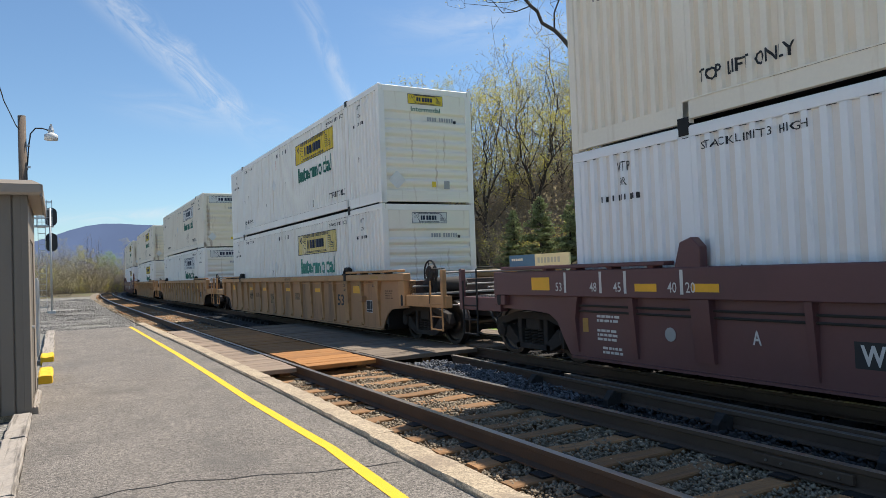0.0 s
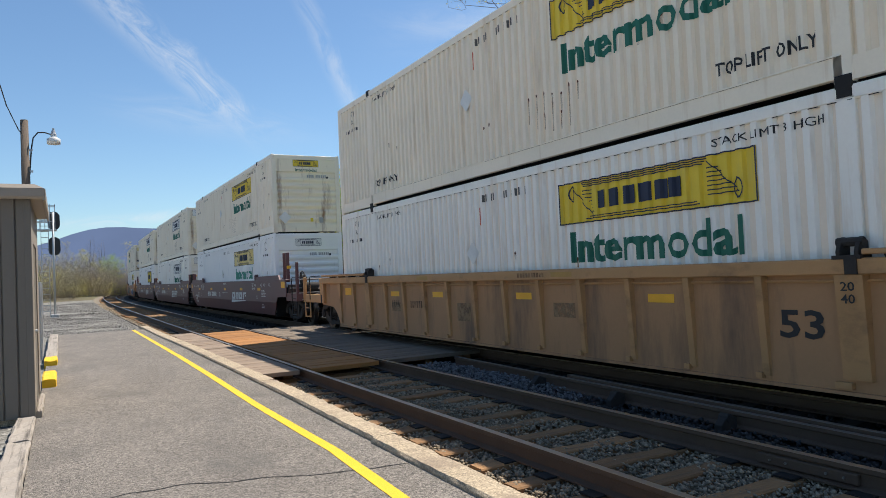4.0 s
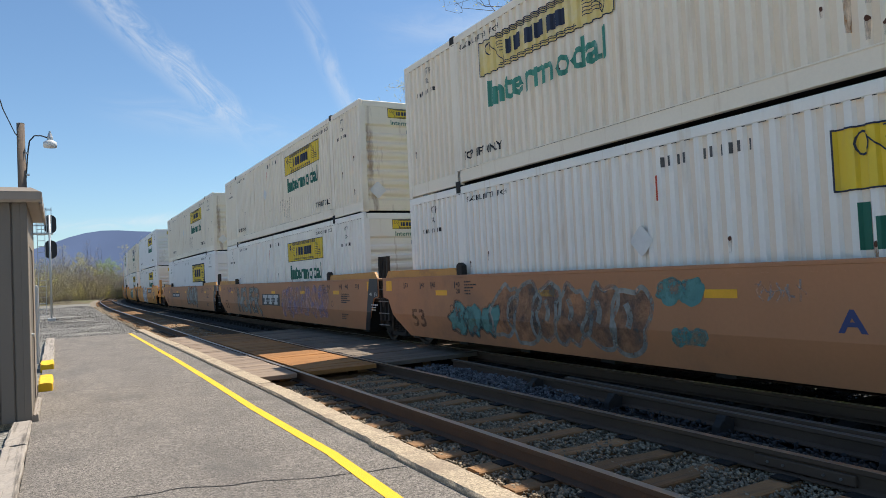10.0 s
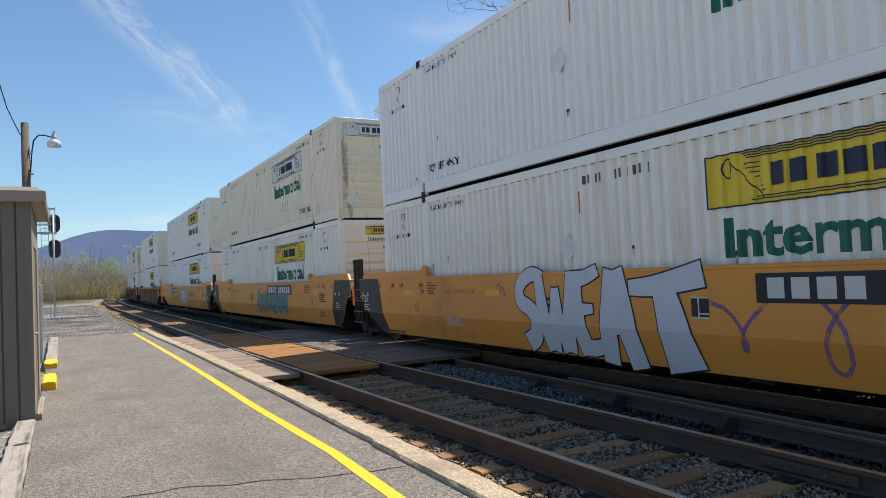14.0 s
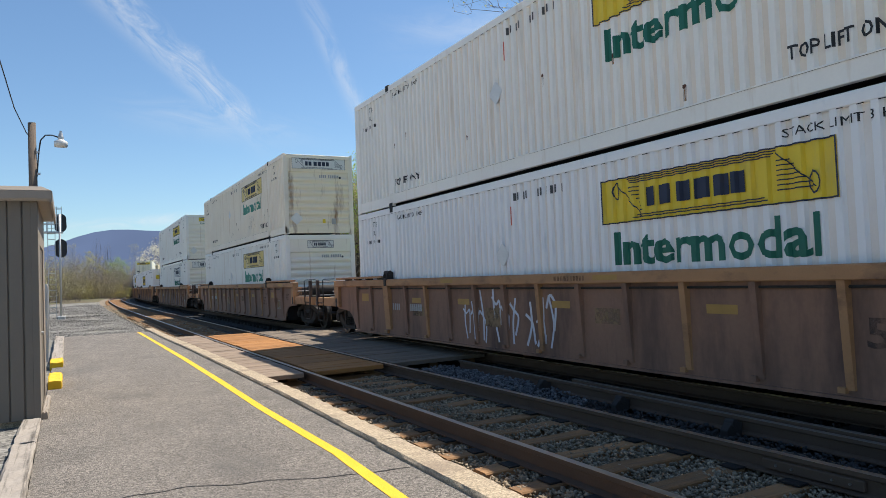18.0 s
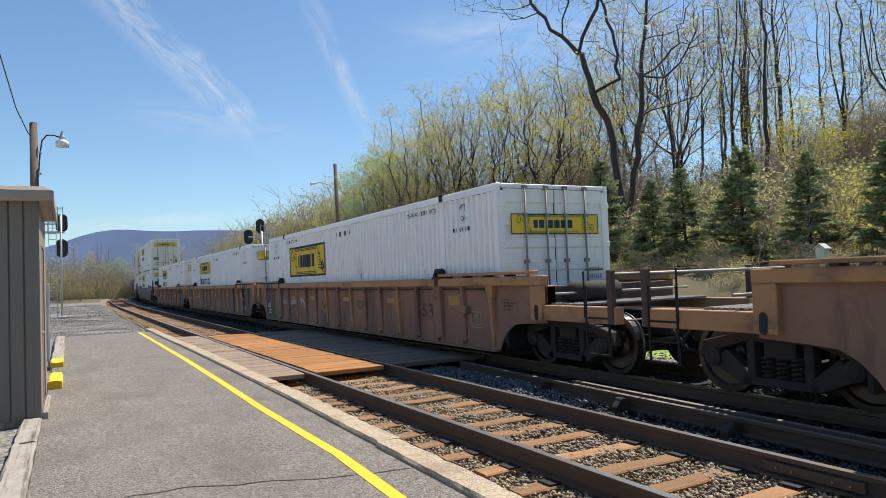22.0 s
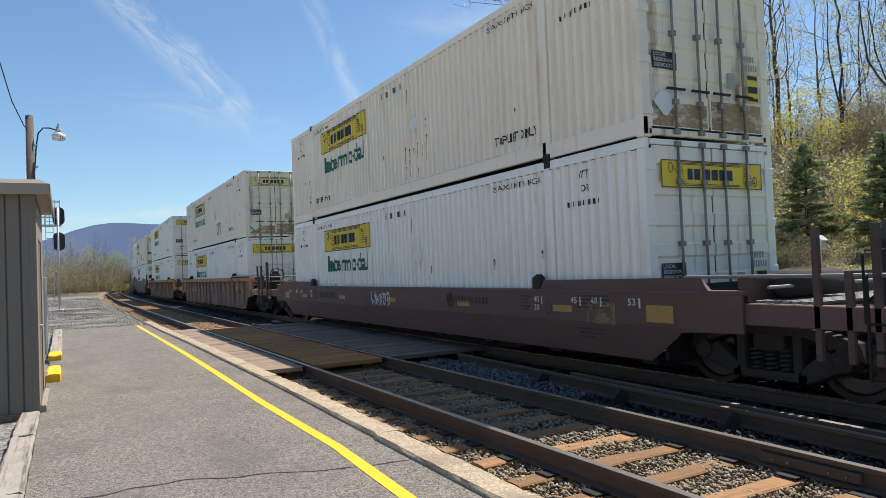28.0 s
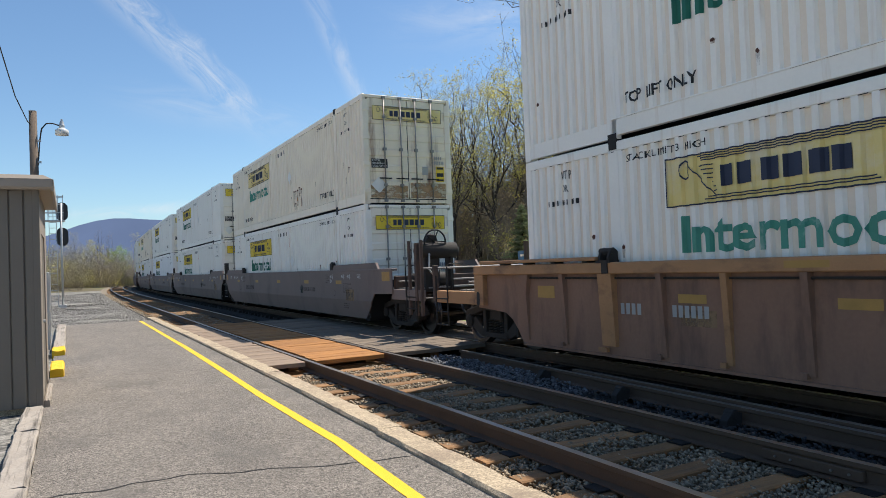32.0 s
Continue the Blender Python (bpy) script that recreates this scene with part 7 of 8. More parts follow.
# near end of each stack at the start, sides, paint, lower and upper container (logo, near end, paint)
F, D = "front", "doors"
TRAIN = [
    (-8.0, "ribbed", "maroon", ("yellow", F, "cool"), ("yellow", F, "cream")),
    (15.2, "ribbed", "tan", ("pale", F, "white"), ("yellow", F, "white")),
    (38.2, "ribbed", "tan", ("plain", F, "white"), ("plain", F, "cream")),
    (61.5, "ribbed", "tan", ("yellow", F, "white"), ("yellow", F, "cream")),
    (84.6, "smooth", "maroon", ("pale", F, "cool"), ("yellow", F, "cream")),
    (103.8, "smooth", "maroon", ("plain", F, "white"), ("plain", F, "cream")),
    (122.8, "smooth", "maroon", ("framed", F, "cool"), ("plain", F, "cream")),
    (146.5, "smooth", "orange", ("yellow", F, "white"), ("pale", D, "cream")),
    (165.3, "smooth", "orange", ("yellow", F, "white"), ("yellow", F, "cream")),
    (184.4, "smooth", "orange", ("framed", F, "cool"), ("yellow", F, "cream")),
    (207.7, "smooth", "yellow", ("yellow", F, "white"), ("yellow", F, "cool")),
    (226.9, "smooth", "yellow", ("yellow", F, "white"), ("plain", F, "cream")),
    (246.05, "smooth", "yellow", ("yellow", F, "cool"), ("yellow", F, "white")),
    (269.25, "ribbed", "brown", ("yellow", F, "cool"), ("yellow", F, "white")),
    (292.4, "ribbed", "brown", ("pale", F, "white"), ("pale", F, "cream")),
    (315.3, "ribbed", "brown", ("plain", F, "white"), ("yellow", F, "white")),
    (338.3, "ribbed", "brown", ("framed", D, "cool"), None),
    (357.4, "ribbed", "brown", ("yellow", D, "cool"), None),
    (376.8, "ribbed", "brown", ("pale", D, "white"), None),
    (400.2, "smooth", "grey", ("yellow", D, "white"), ("yellow", D, "white")),
    (424.0, "smooth", "rust", ("yellow", D, "white"), ("yellow", D, "cream")),
    (447.2, "ribbed", "brown", ("yellow", D, "white"), ("pale", D, "cream")),
    (470.25, "ribbed", "brown", ("pale", D, "white"), ("yellow", D, "white")),
    (493.6, "smooth", "grey", ("yellow", D, "white"), ("pale", D, "cream")),
    (512.9, "smooth", "grey", ("yellow", D, "white"), ("yellow", D, "white")),
    (532.1, "smooth", "grey", ("yellow", D, "cool"), ("yellow", D, "white")),
    (551.3, "smooth", "grey", ("yellow", D, "white"), ("pale", D, "cream")),
    (574.6, "smooth", "grey", ("yellow", D, "white"), ("yellow", D, "white")),
    (593.8, "smooth", "grey", ("plain", F, "cool"), ("yellow", D, "white")),
]
MOVERS = []
M_SPRAY = {"white": mat("spray_white", (0.60, 0.61, 0.66), 0.6, var=0.12, scale=4, bump=0.0, worn=((5, 5, 5), 0.16, 0.30, 1.0)),
           "silver": mat("spray_silver", (0.33, 0.33, 0.30), 0.55, var=0.25, scale=4, bump=0.0, worn=((2.5, 2.5, 2.5), 0.30, 0.62, 0.95)),
           "teal": mat("spray_teal", (0.09, 0.27, 0.26), 0.6, var=0.3, scale=4, bump=0.0, worn=((2.5, 2.5, 2.5), 0.30, 0.55, 0.95)),
           "violet": mat("spray_violet", (0.20, 0.12, 0.30), 0.6, var=0.3, scale=3, bump=0.0, worn=((6, 6, 6), 0.30, 0.55, 0.85)),
           "blue": mat("spray_blue", (0.035, 0.055, 0.17), 0.6, var=0.2, scale=4, bump=0.0, worn=((4, 4, 4), 0.16, 0.32, 1.0)),
           "black": mat("spray_black", (0.022, 0.018, 0.02), 0.65, var=0.2, bump=0.0, worn=((5, 5, 5), 0.22, 0.45, 0.92)),
           "ghost": mat("spray_ghost", (0.45, 0.40, 0.38), 0.7, var=0.2, scale=4, bump=0.0, worn=((9, 9, 9), 0.38, 0.66, 0.75)),
           "lilac": mat("spray_lilac", (0.40, 0.29, 0.40), 0.65, var=0.2, scale=4, bump=0.0, worn=((3.5, 3.5, 3.5), 0.40, 0.70, 0.85)),
           "dim": mat("spray_dim", (0.11, 0.10, 0.09), 0.7, var=0.3, scale=4, bump=0.0, worn=((3, 3, 3), 0.36, 0.64, 0.75))}


def paint_stroke(shape, pts, wide, m, depth):
    """A sprayed stroke: a ribbon of the given widths along pts, with round ends."""
    pts = [Vector((a, b, 0)) for a, b in pts]
    if not hasattr(wide, "__len__"):
        wide = [wide] * len(pts)
    left, right = [], []
    for i, q in enumerate(pts):
        d = (pts[min(i + 1, len(pts) - 1)] - pts[max(i - 1, 0)]).normalized()
        n = Vector((-d.y, d.x, 0)) * wide[i] / 2
        left.append(q + n)
        right.append(q - n)
    ring = left + right[::-1]
    lift = Vector((0, 0, depth))
    k = len(pts)
    shape.add([m @ (q + lift) for q in left + right], [(i, k + i, k + i + 1, i + 1) for i in range(k - 1)])


def smooth_line(pts, n=5):
    out = []
    P = [pts[0]] + list(pts) + [pts[-1]]
    for i in range(1, len(P) - 2):
        for j in range(n):
            t = j / n
            out.append(tuple(0.5 * (2 * P[i][c] + (P[i + 1][c] - P[i - 1][c]) * t + (2 * P[i - 1][c] - 5 * P[i][c] + 4 * P[i + 1][c] - P[i + 2][c]) * t * t
                                    + (3 * P[i][c] - P[i - 1][c] - 3 * P[i + 1][c] + P[i + 2][c]) * t ** 3) for c in (0, 1)))
    return out + [tuple(pts[-1])]


# wedge letters as strokes in a box one high: (width, [(points, width at start, width at end)])
WEDGES = {
    "S": (0.56, [(((0.62, 0.93), (0.40, 0.98), (0.14, 0.84), (0.14, 0.64), (0.34, 0.54), (0.46, 0.42), (0.42, 0.20), (0.20, 0.08)), 0.17, 0.25)]),
    "W": (0.66, [(((0.0, 0.96), (0.08, 0.5), (0.20, 0.02)), 0.17, 0.27), (((0.34, 0.80), (0.30, 0.4), (0.20, 0.02)), 0.14, 0.24), (((0.34, 0.80), (0.40, 0.4), (0.50, 0.02)), 0.14, 0.24), (((0.66, 0.98), (0.60, 0.5), (0.50, 0.02)), 0.18, 0.25)]),
    "E": (0.50, [(((0.08, 1.0), (0.10, 0.5), (0.22, 0.02)), 0.24, 0.26), (((0.04, 0.90), (0.26, 0.92), (0.50, 1.0)), 0.20, 0.14), (((0.10, 0.54), (0.40, 0.56)), 0.17, 0.10), (((0.14, 0.12), (0.34, 0.10), (0.56, 0.16)), 0.24, 0.14)]),
    "A": (0.60, [(((0.28, 0.99), (0.18, 0.5), (0.10, -0.06)), 0.30, 0.24), (((0.28, 0.99), (0.42, 0.5), (0.54, -0.08)), 0.30, 0.26), (((0.14, 0.36), (0.46, 0.36)), 0.15, 0.15)]),
    "T": (0.86, [(((-0.06, 0.80), (0.34, 0.82), (0.94, 0.93)), 0.16, 0.26), (((0.40, 0.86), (0.52, 0.45), (0.62, -0.04)), 0.26, 0.5)]),
    "N": (0.62, [(((0.06, 1.0), (0.08, 0.5), (0.02, 0.0)), 0.2, 0.22), (((0.06, 0.98), (0.30, 0.5), (0.52, 0.04)), 0.2, 0.22), (((0.56, 1.0), (0.52, 0.5), (0.54, 0.0)), 0.2, 0.2)]),
    "V": (0.60, [(((0.02, 1.0), (0.14, 0.5), (0.30, 0.0)), 0.22, 0.26), (((0.60, 1.0), (0.46, 0.5), (0.30, 0.0)), 0.2, 0.26)]),
    "R": (0.62, [(((0.08, 1.0), (0.10, 0.5), (0.06, 0.0)), 0.22, 0.24), (((0.10, 0.92), (0.44, 0.86), (0.48, 0.66), (0.14, 0.50)), 0.18, 0.16), (((0.22, 0.50), (0.40, 0.26), (0.58, -0.02)), 0.16, 0.26)]),
}


def wedge_word(car, words, x, y, z, w, h, fill, ink, edge):
    """A word in bulging spray letters: a dark rim under a pale fill."""
    total = sum(WEDGES[q][0] - 0.02 for q in words) + 0.02
    m = on_side(x, y, z)
    rim, body, k = Shape(), Shape(), 0
    at = 0.0
    for q in words:
        for pts, a, b in WEDGES[q][1]:
            line_pts = smooth_line([((px + at) * w / total, py * h) for px, py in pts])
            n = len(line_pts)
            wide = [(a + (b - a) * i / (n - 1)) * h for i in range(n)]
            u = [Vector(line_pts[0]), Vector(line_pts[-1])]
            d0, d1 = (u[0] - Vector(line_pts[1])).normalized() * edge, (u[1] - Vector(line_pts[-2])).normalized() * edge
            longer = [tuple(u[0] + d0)] + line_pts[1:-1] + [tuple(u[1] + d1)]
            paint_stroke(rim, longer, [q2 + 2 * edge for q2 in wide], m, 0.0006 + 0.0003 * k)
            paint_stroke(body, line_pts, wide, m, 0.0016 + 0.0003 * k + 0.0002 * len(words) * 4)
            k += 1
        at += WEDGES[q][0] - 0.02
    part("graffiti_rim", folded(rim), M_SPRAY[ink], car)
    part("graffiti_word", folded(body), M_SPRAY[fill], car, "spray-painted block word")


def scrawl(car, x, y0, z0, w, h, fill, ink, seed, count, thick=0.03):
    """An unreadable spray-painted piece: overlapping bulging loops with an outline."""
    rnd = random.Random(seed)
    f, o = Shape(), Shape()
    m = on_side(x, y0, z0)
    for k in range(count):
        cx, cw = w * (k + 0.5) / count, w / count * rnd.uniform(0.5, 0.7)
        ring = []
        for i in range(16):
            a = 2 * math.pi * i / 16
            r = (abs(math.cos(a)) ** 2.6 + abs(math.sin(a)) ** 2.6) ** (-1 / 2.6) * rnd.uniform(0.72, 1.12)
            ring.append((cx + cw * r * math.cos(a) + 0.12 * h * math.sin(a), h / 2 + h * 0.5 * r * math.sin(a)))
        loop = smooth_line(ring + ring[:1], 3)
        if fill:
            f.add([m @ Vector((a, b, 0.0006 + 0.0004 * k)) for a, b in loop[:-1]], [tuple(range(len(loop) - 1))])
        paint_stroke(o, loop, thick, m, 0.0045 + 0.0004 * k)
        if fill and rnd.random() < 0.7:                    # inner counter
            a, b = cx + rnd.uniform(-0.2, 0.2) * cw, h * rnd.uniform(0.4, 0.6)
            paint_stroke(o, smooth_line([(a, b - 0.16 * h), (a + 0.05 * h, b), (a - 0.02 * h, b + 0.18 * h)]), thick * 1.5, m, 0.0047 + 0.0004 * k)
    if fill:
        tagged(part("graffiti_fill", folded(f), M_SPRAY[fill], car, "faded spray paint"), kind="stuff")
    tagged(part("graffiti_line", folded(o), M_SPRAY[ink], car), kind="stuff")


def tag_line(car, x, y0, z0, w, h, ink, seed, thick=0.022, loops=5):
    """A quick hand-drawn tag: one looping line."""
    rnd = random.Random(seed)
    o, m, k = Shape(), on_side(x, y0, z0), 0
    if loops > 0:                                          # separate quick glyphs
        step = w / loops
        for i in range(loops):
            cx, g = (i + 0.5) * step, lambda s: rnd.uniform(-s, s)
            tall = h * rnd.uniform(0.75, 1.0)
            strokes = [[(cx + g(0.3) * step, tall), (cx + g(0.3) * step, tall * 0.5), (cx + g(0.4) * step, h * 0.04)]]
            strokes.append([(cx - step * 0.4, tall * rnd.uniform(0.5, 0.9)), (cx + g(0.3) * step, tall * rnd.uniform(0.3, 1.0)), (cx + step * 0.45, tall * rnd.uniform(0.1, 0.9)), (cx + step * rnd.uniform(0.0, 0.5), tall * rnd.uniform(0.0, 0.4))])
            for s in strokes:
                paint_stroke(o, smooth_line(s, 4), [thick * rnd.uniform(0.7, 1.2)] * (4 * (len(s) - 1) + 1), m, 0.0008 + 0.0002 * k)
                k += 1
    else:                                                  # one looping line
        n, pts = -loops, []
        jit = [rnd.uniform(0.7, 1.15) for _ in range(n + 2)]
        for i in range(n * 8 + 1):
            u = i / (n * 8)
            a, g = 2 * math.pi * n * u, jit[int(u * n)]
            pts.append((u * w + 0.30 * w / n * math.sin(a) * g, h * (0.5 + 0.5 * math.cos(a) * g)))
        ln = smooth_line(pts, 2)
        for i in range(0, len(ln) - 8, 8):
            paint_stroke(o, ln[i:i + 9], thick, m, 0.0008 + 0.0002 * i / 8)
    tagged(part("graffiti_line", folded(o) if x < -1.45 else o, M_SPRAY[ink], car), kind="stuff")


def graffiti(cars):
    sx, rx = -1.503, -1.414
    # first orange car: two blue throw-ups, a figure in grey and blue, old grunge
    scrawl(cars[7], sx, -2.3, 0.42, 1.9, 0.50, "blue", "white", 101, 5)
    scrawl(cars[7], sx, -4.25, 0.38, 2.1, 0.62, "blue", "white", 102, 4)
    scrawl(cars[7], sx, -6.25, 0.55, 1.1, 0.62, "teal", "dim", 103, 2)
    scrawl(cars[7], sx, 6.1, 0.42, 1.6, 0.62, "teal", "dim", 104, 3, 0.06)
    scrawl(cars[7], sx, 4.6, 0.40, 3.6, 0.95, "dim", "silver", 105, 6, 0.07)
    tag_line(cars[7], sx, -0.6, 1.12, 0.6, 0.24, "ghost", 106)
    scrawl(cars[7], sx, 0.74, 1.08, 0.66, 0.32, "teal", "teal", 143, 2)
    scrawl(cars[7], sx, 0.60, 0.57, 0.5, 0.22, "teal", "teal", 144, 2)
    mark(cars[7], "unit_letter", M_SPRAY["blue"], "A", on_side(sx - 0.001, -1.5, 0.83), 0.29, 0.23, 0.03)
    # second orange car: a large silver word and ghosts of others
    wedge_word(cars[8], "NEVER", sx, 5.4, 0.42, 3.7, 0.95, "silver", "dim", 0.03)
    tag_line(cars[8], sx, -1.0, 0.75, 2.6, 0.5, "ghost", 107)
    scrawl(cars[8], sx, -1.1, 0.45, 4.6, 0.95, "lilac", "lilac", 108, 6, 0.06)
    tag_line(cars[8], sx, 7.2, 1.12, 1.0, 0.3, "violet", 109)
    # third orange car
    tag_line(cars[9], sx, 7.2, 1.15, 1.3, 0.26, "ghost", 110)
    tag_line(cars[9], sx, 5.6, 1.0, 0.9, 0.4, "ghost", 111)
    scrawl(cars[9], sx, -0.72, 0.42, 3.4, 1.10, "silver", "dim", 112, 5, 0.05)
    # first yellow car: the white word, purple loops, small tags
    wedge_word(cars[10], "SWEAT", sx, 2.42, 0.30, 3.8, 1.24, "white", "black", 0.022)
    tag_line(cars[10], sx, -1.45, 0.45, 6.4, 0.80, "violet", 113, 0.05, -6)
    tag_line(cars[10], sx, 4.85, 0.56, 0.6, 0.22, "white", 114, 0.02, 6)
    tag_line(cars[10], sx, 2.95, 1.14, 0.26, 0.24, "violet", 115, 0.02, 2)
    wp = part("marker_plate", rect(Shape(), on_side(sx - 0.001, -1.28, 0.92), 0, 0.26, 0, 0.26), M_BLACK, cars[10], "small black plate with a white frame")
    k = Shape()
    for r in ((0, 0.26, 0.24, 0.26), (0, 0.26, 0.0, 0.02), (0.10, 0.12, 0.02, 0.24), (0.12, 0.26, 0.05, 0.065)):
        rect(k, on_side(sx - 0.004, -1.28, 0.92), *r)
    part("plate_frame", k, M_STENCIL, wp)
    # second and third yellow cars, and the brown one after them
    scrawl(cars[11], sx, 0.5, 0.42, 4.0, 0.9, "teal", "ghost", 116, 6, 0.045)
    scrawl(cars[12], sx, 0.93, 0.30, 2.35, 1.08, "white", "black", 117, 5)
    tag_line(cars[12], sx, -1.25, 0.86, 3.0, 0.42, "black", 119, 0.035, 8)
    tag_line(cars[12], sx, 5.3, 0.64, 3.5, 0.40, "black", 118, 0.03, 9)
    # tags on ribbed sides stay between the ribs
    for i, y, z, w, h, ink in ((13, 2.53, 0.32, 0.86, 0.98, "white"), (13, 1.49, 0.32, 0.86, 0.98, "white"), (13, 0.46, 0.32, 0.86, 0.98, "white"), (16, 4.9, 0.75, 0.8, 0.4, "white"), (16, 3.8, 0.75, 0.8, 0.4, "white"), (18, -3.6, 0.75, 0.9, 0.4, "white")):
        tag_line(cars[i], rx, y, z, w, h, ink, 130 + i + int(7 * y), 0.05 if i == 13 else 0.03, 3)
    tag_line(cars[20], sx, 1.1, 0.76, 1.18, 0.36, "white", 140, 0.03)
    tag_line(cars[20], sx, 0.9, 0.76, 0.75, 0.30, "white", 145, 0.018, 3)
    tag_line(cars[5], sx, 6.2, 0.8, 0.6, 0.4, "white", 141, 0.016)
    tag_line(cars[6], sx, -4.4, 0.85, 0.9, 0.5, "white", 142, 0.016)


def train():
    used, made = set(), []

    def place(proto, s, z):
        if proto in used:
            ob = copy_thing(proto, Matrix())
        else:
            used.add(proto)
            ob = proto
        MOVERS.append((ob, s, z))
        return ob

    for i, (s, kind, paint, low, top) in enumerate(TRAIN):
        before = TRAIN[i - 1][0] if i else s - 23.2
        after = TRAIN[i + 1][0] if i + 1 < len(TRAIN) else s + 23.2
        mid = s + CL / 2
        letter = "BCA"[i - 4] if kind == "smooth" and paint == "maroon" else ""
        car = place(well_car(kind, paint, (s - before) / 2, (after - s) / 2, letter, i not in (13, 14, 15, 16, 22)), mid, 0.0)
        made.append(car)
        place(container(*low), mid, 0.345)
        if top:
            place(container(*top), mid, 3.245)
    graffiti(made)


train()


# ---- trees ----
def stem_line(rnd, pts, step, wander):
    """A wandering line through a few guide points."""
    out = [Vector(pts[0])]
    for a, b in zip(pts[:-1], pts[1:]):
        a, b = Vector(a), Vector(b)
        n = max(1, int((b - a).length / step))
        for k in range(1, n + 1):
            out.append(a.lerp(b, k / n) + Vector((rnd.gauss(0, wander), rnd.gauss(0, wander), rnd.gauss(0, wander * 0.4))))
    return out


def branching(rnd, stems, spots, thrift, step=0.9, sag=0.10):
    """Grows branches from the stems to every spot of the crown: each spot joins the place that is near it and near the root.
    Returns nodes, parents."""
    nodes, up, way = [], [], []

    def add(p, k):
        nodes.append(p)
        up.append(k)
        way.append(0.0 if k < 0 else way[k] + (p - nodes[k]).length)
        return len(nodes) - 1

    for root, pts in stems:
        k = -1
        if root is not None:
            k = min(range(len(nodes)), key=lambda q: (nodes[q] - pts[0]).length)
        for p in pts:
            k = add(p, k)
    xyz = np.zeros((60000, 3))
    far = np.zeros(60000)
    for q, p in enumerate(nodes):
        xyz[q], far[q] = p, way[q]
    base = nodes[len(stems[0][1]) // 2]
    for p in sorted(spots, key=lambda q: (q - base).length):
        n = len(nodes)
        d = np.sqrt(((xyz[:n] - np.array(p)) ** 2).sum(1))
        low = np.maximum(0.0, xyz[:n, 2] - p.z)
        k = int(np.argmin(d + thrift * far[:n] + 1.2 * low))
        a, gap = nodes[k], d[k]
        m = max(1, int(gap / step))
        bow = Vector((rnd.gauss(0, 1), rnd.gauss(0, 1), -0.6)) * sag * gap
        for q in range(1, m + 1):
            u = q / m
            k = add(a.lerp(p, u) + bow * (4 * u * (1 - u)) * (0.5 if m > 1 else 0.0), k)
            xyz[k], far[k] = nodes[k], way[k]
    return nodes, up


def limbs(nodes, up, r0, fine):
    """Turns nodes into tapering limbs: (points, radii); each limb follows its thickest branch. Also gives the twig ends."""
    n = len(nodes)
    kids = [[] for _ in range(n)]
    for k, q in enumerate(up):
        if q >= 0:
            kids[q].append(k)
    load = [0.0] * n
    for k in range(n - 1, -1, -1):
        load[k] = load[k] or 1.0
        if up[k] >= 0:
            load[up[k]] += load[k]
    power = math.log(r0 / fine) / math.log(max(load))
    rad = [fine * q ** power for q in load]
    out, heads = [], [(k, -1) for k in range(n) if up[k] < 0]
    while heads:
        k, before = heads.pop()
        pts, rr = ([nodes[before]], [min(rad[before], rad[k] * 1.25)]) if before >= 0 else ([], [])
        while True:
            pts.append(nodes[k])
            rr.append(rad[k])
            if not kids[k]:
                break
            nxt = max(kids[k], key=lambda q: load[q])
            heads += [(q, k) for q in kids[k] if q != nxt]
            k = nxt
        if len(pts) > 1:
            out.append((pts, rr))
    return out, [(nodes[k], (nodes[k] - nodes[up[k]]).normalized()) for k in range(n) if not kids[k] and up[k] >= 0]


def leaf_cloud(rnd, tips, count, size, scatter):
    """Small leaf sprays scattered about the twig ends."""
    sh = Shape()
    for _ in range(count):
        p = rnd.choice(tips) + Vector((rnd.gauss(0, scatter), rnd.gauss(0, scatter), rnd.gauss(0, scatter)))
        a = Vector((rnd.gauss(0, 1), rnd.gauss(0, 1), rnd.gauss(0, 0.7))).normalized()
        b = a.cross(Vector((rnd.gauss(0, 1), rnd.gauss(0, 1), rnd.gauss(0, 1)))).normalized()
        s = size * rnd.uniform(0.5, 1.3)
        sh.add([p - a * s, p + b * s * 0.5, p + a * s, p - b * s * 0.5], [(0, 1, 2, 3)])
    return sh


def dress(t, rnd, nodes, up, r0, twigs, twig_len, leaves, n_leaf, leaf_size, scatter, patchy=0.0, fine=0.010):
    """Bark, twigs and leaves of one tree as its parts."""
    out, tips = limbs(nodes, up, r0, fine)
    a, b = Shape(), Shape()
    for pts, rad in out:
        if rad[0] > 0.035:
            a.tube(pts, rad, 7 if rad[0] > 0.12 else 5, caps=False)
        else:
            b.tube(pts, rad, 3, caps=False)
    ends = []
    for p, d in tips:
        ends.append(p)
        for _ in range(twigs):
            q = (d + Vector((rnd.gauss(0, 0.6), rnd.gauss(0, 0.6), rnd.gauss(0.25, 0.45)))).normalized()
            e = p + q * twig_len * rnd.uniform(0.5, 1.2)
            b.tube([p, e], [fine * 0.8, fine * 0.5], 3, caps=False)
            ends += [e, p.lerp(e, 0.6)]
    part("trunk", a, M_BARK, t, smooth=True)
    tagged(part("twig_mass", b, M_LIMB, t), kind="stuff")
    if n_leaf > 20:
        if patchy:                                         # some boughs are ahead of the others
            ends = [q for q in ends if noise.noise(q * 0.42) > patchy - 0.5] or ends
        tagged(part("leaves", leaf_cloud(rnd, ends, n_leaf, leaf_size, scatter), M_LEAF[leaves], t), kind="stuff")
    return t


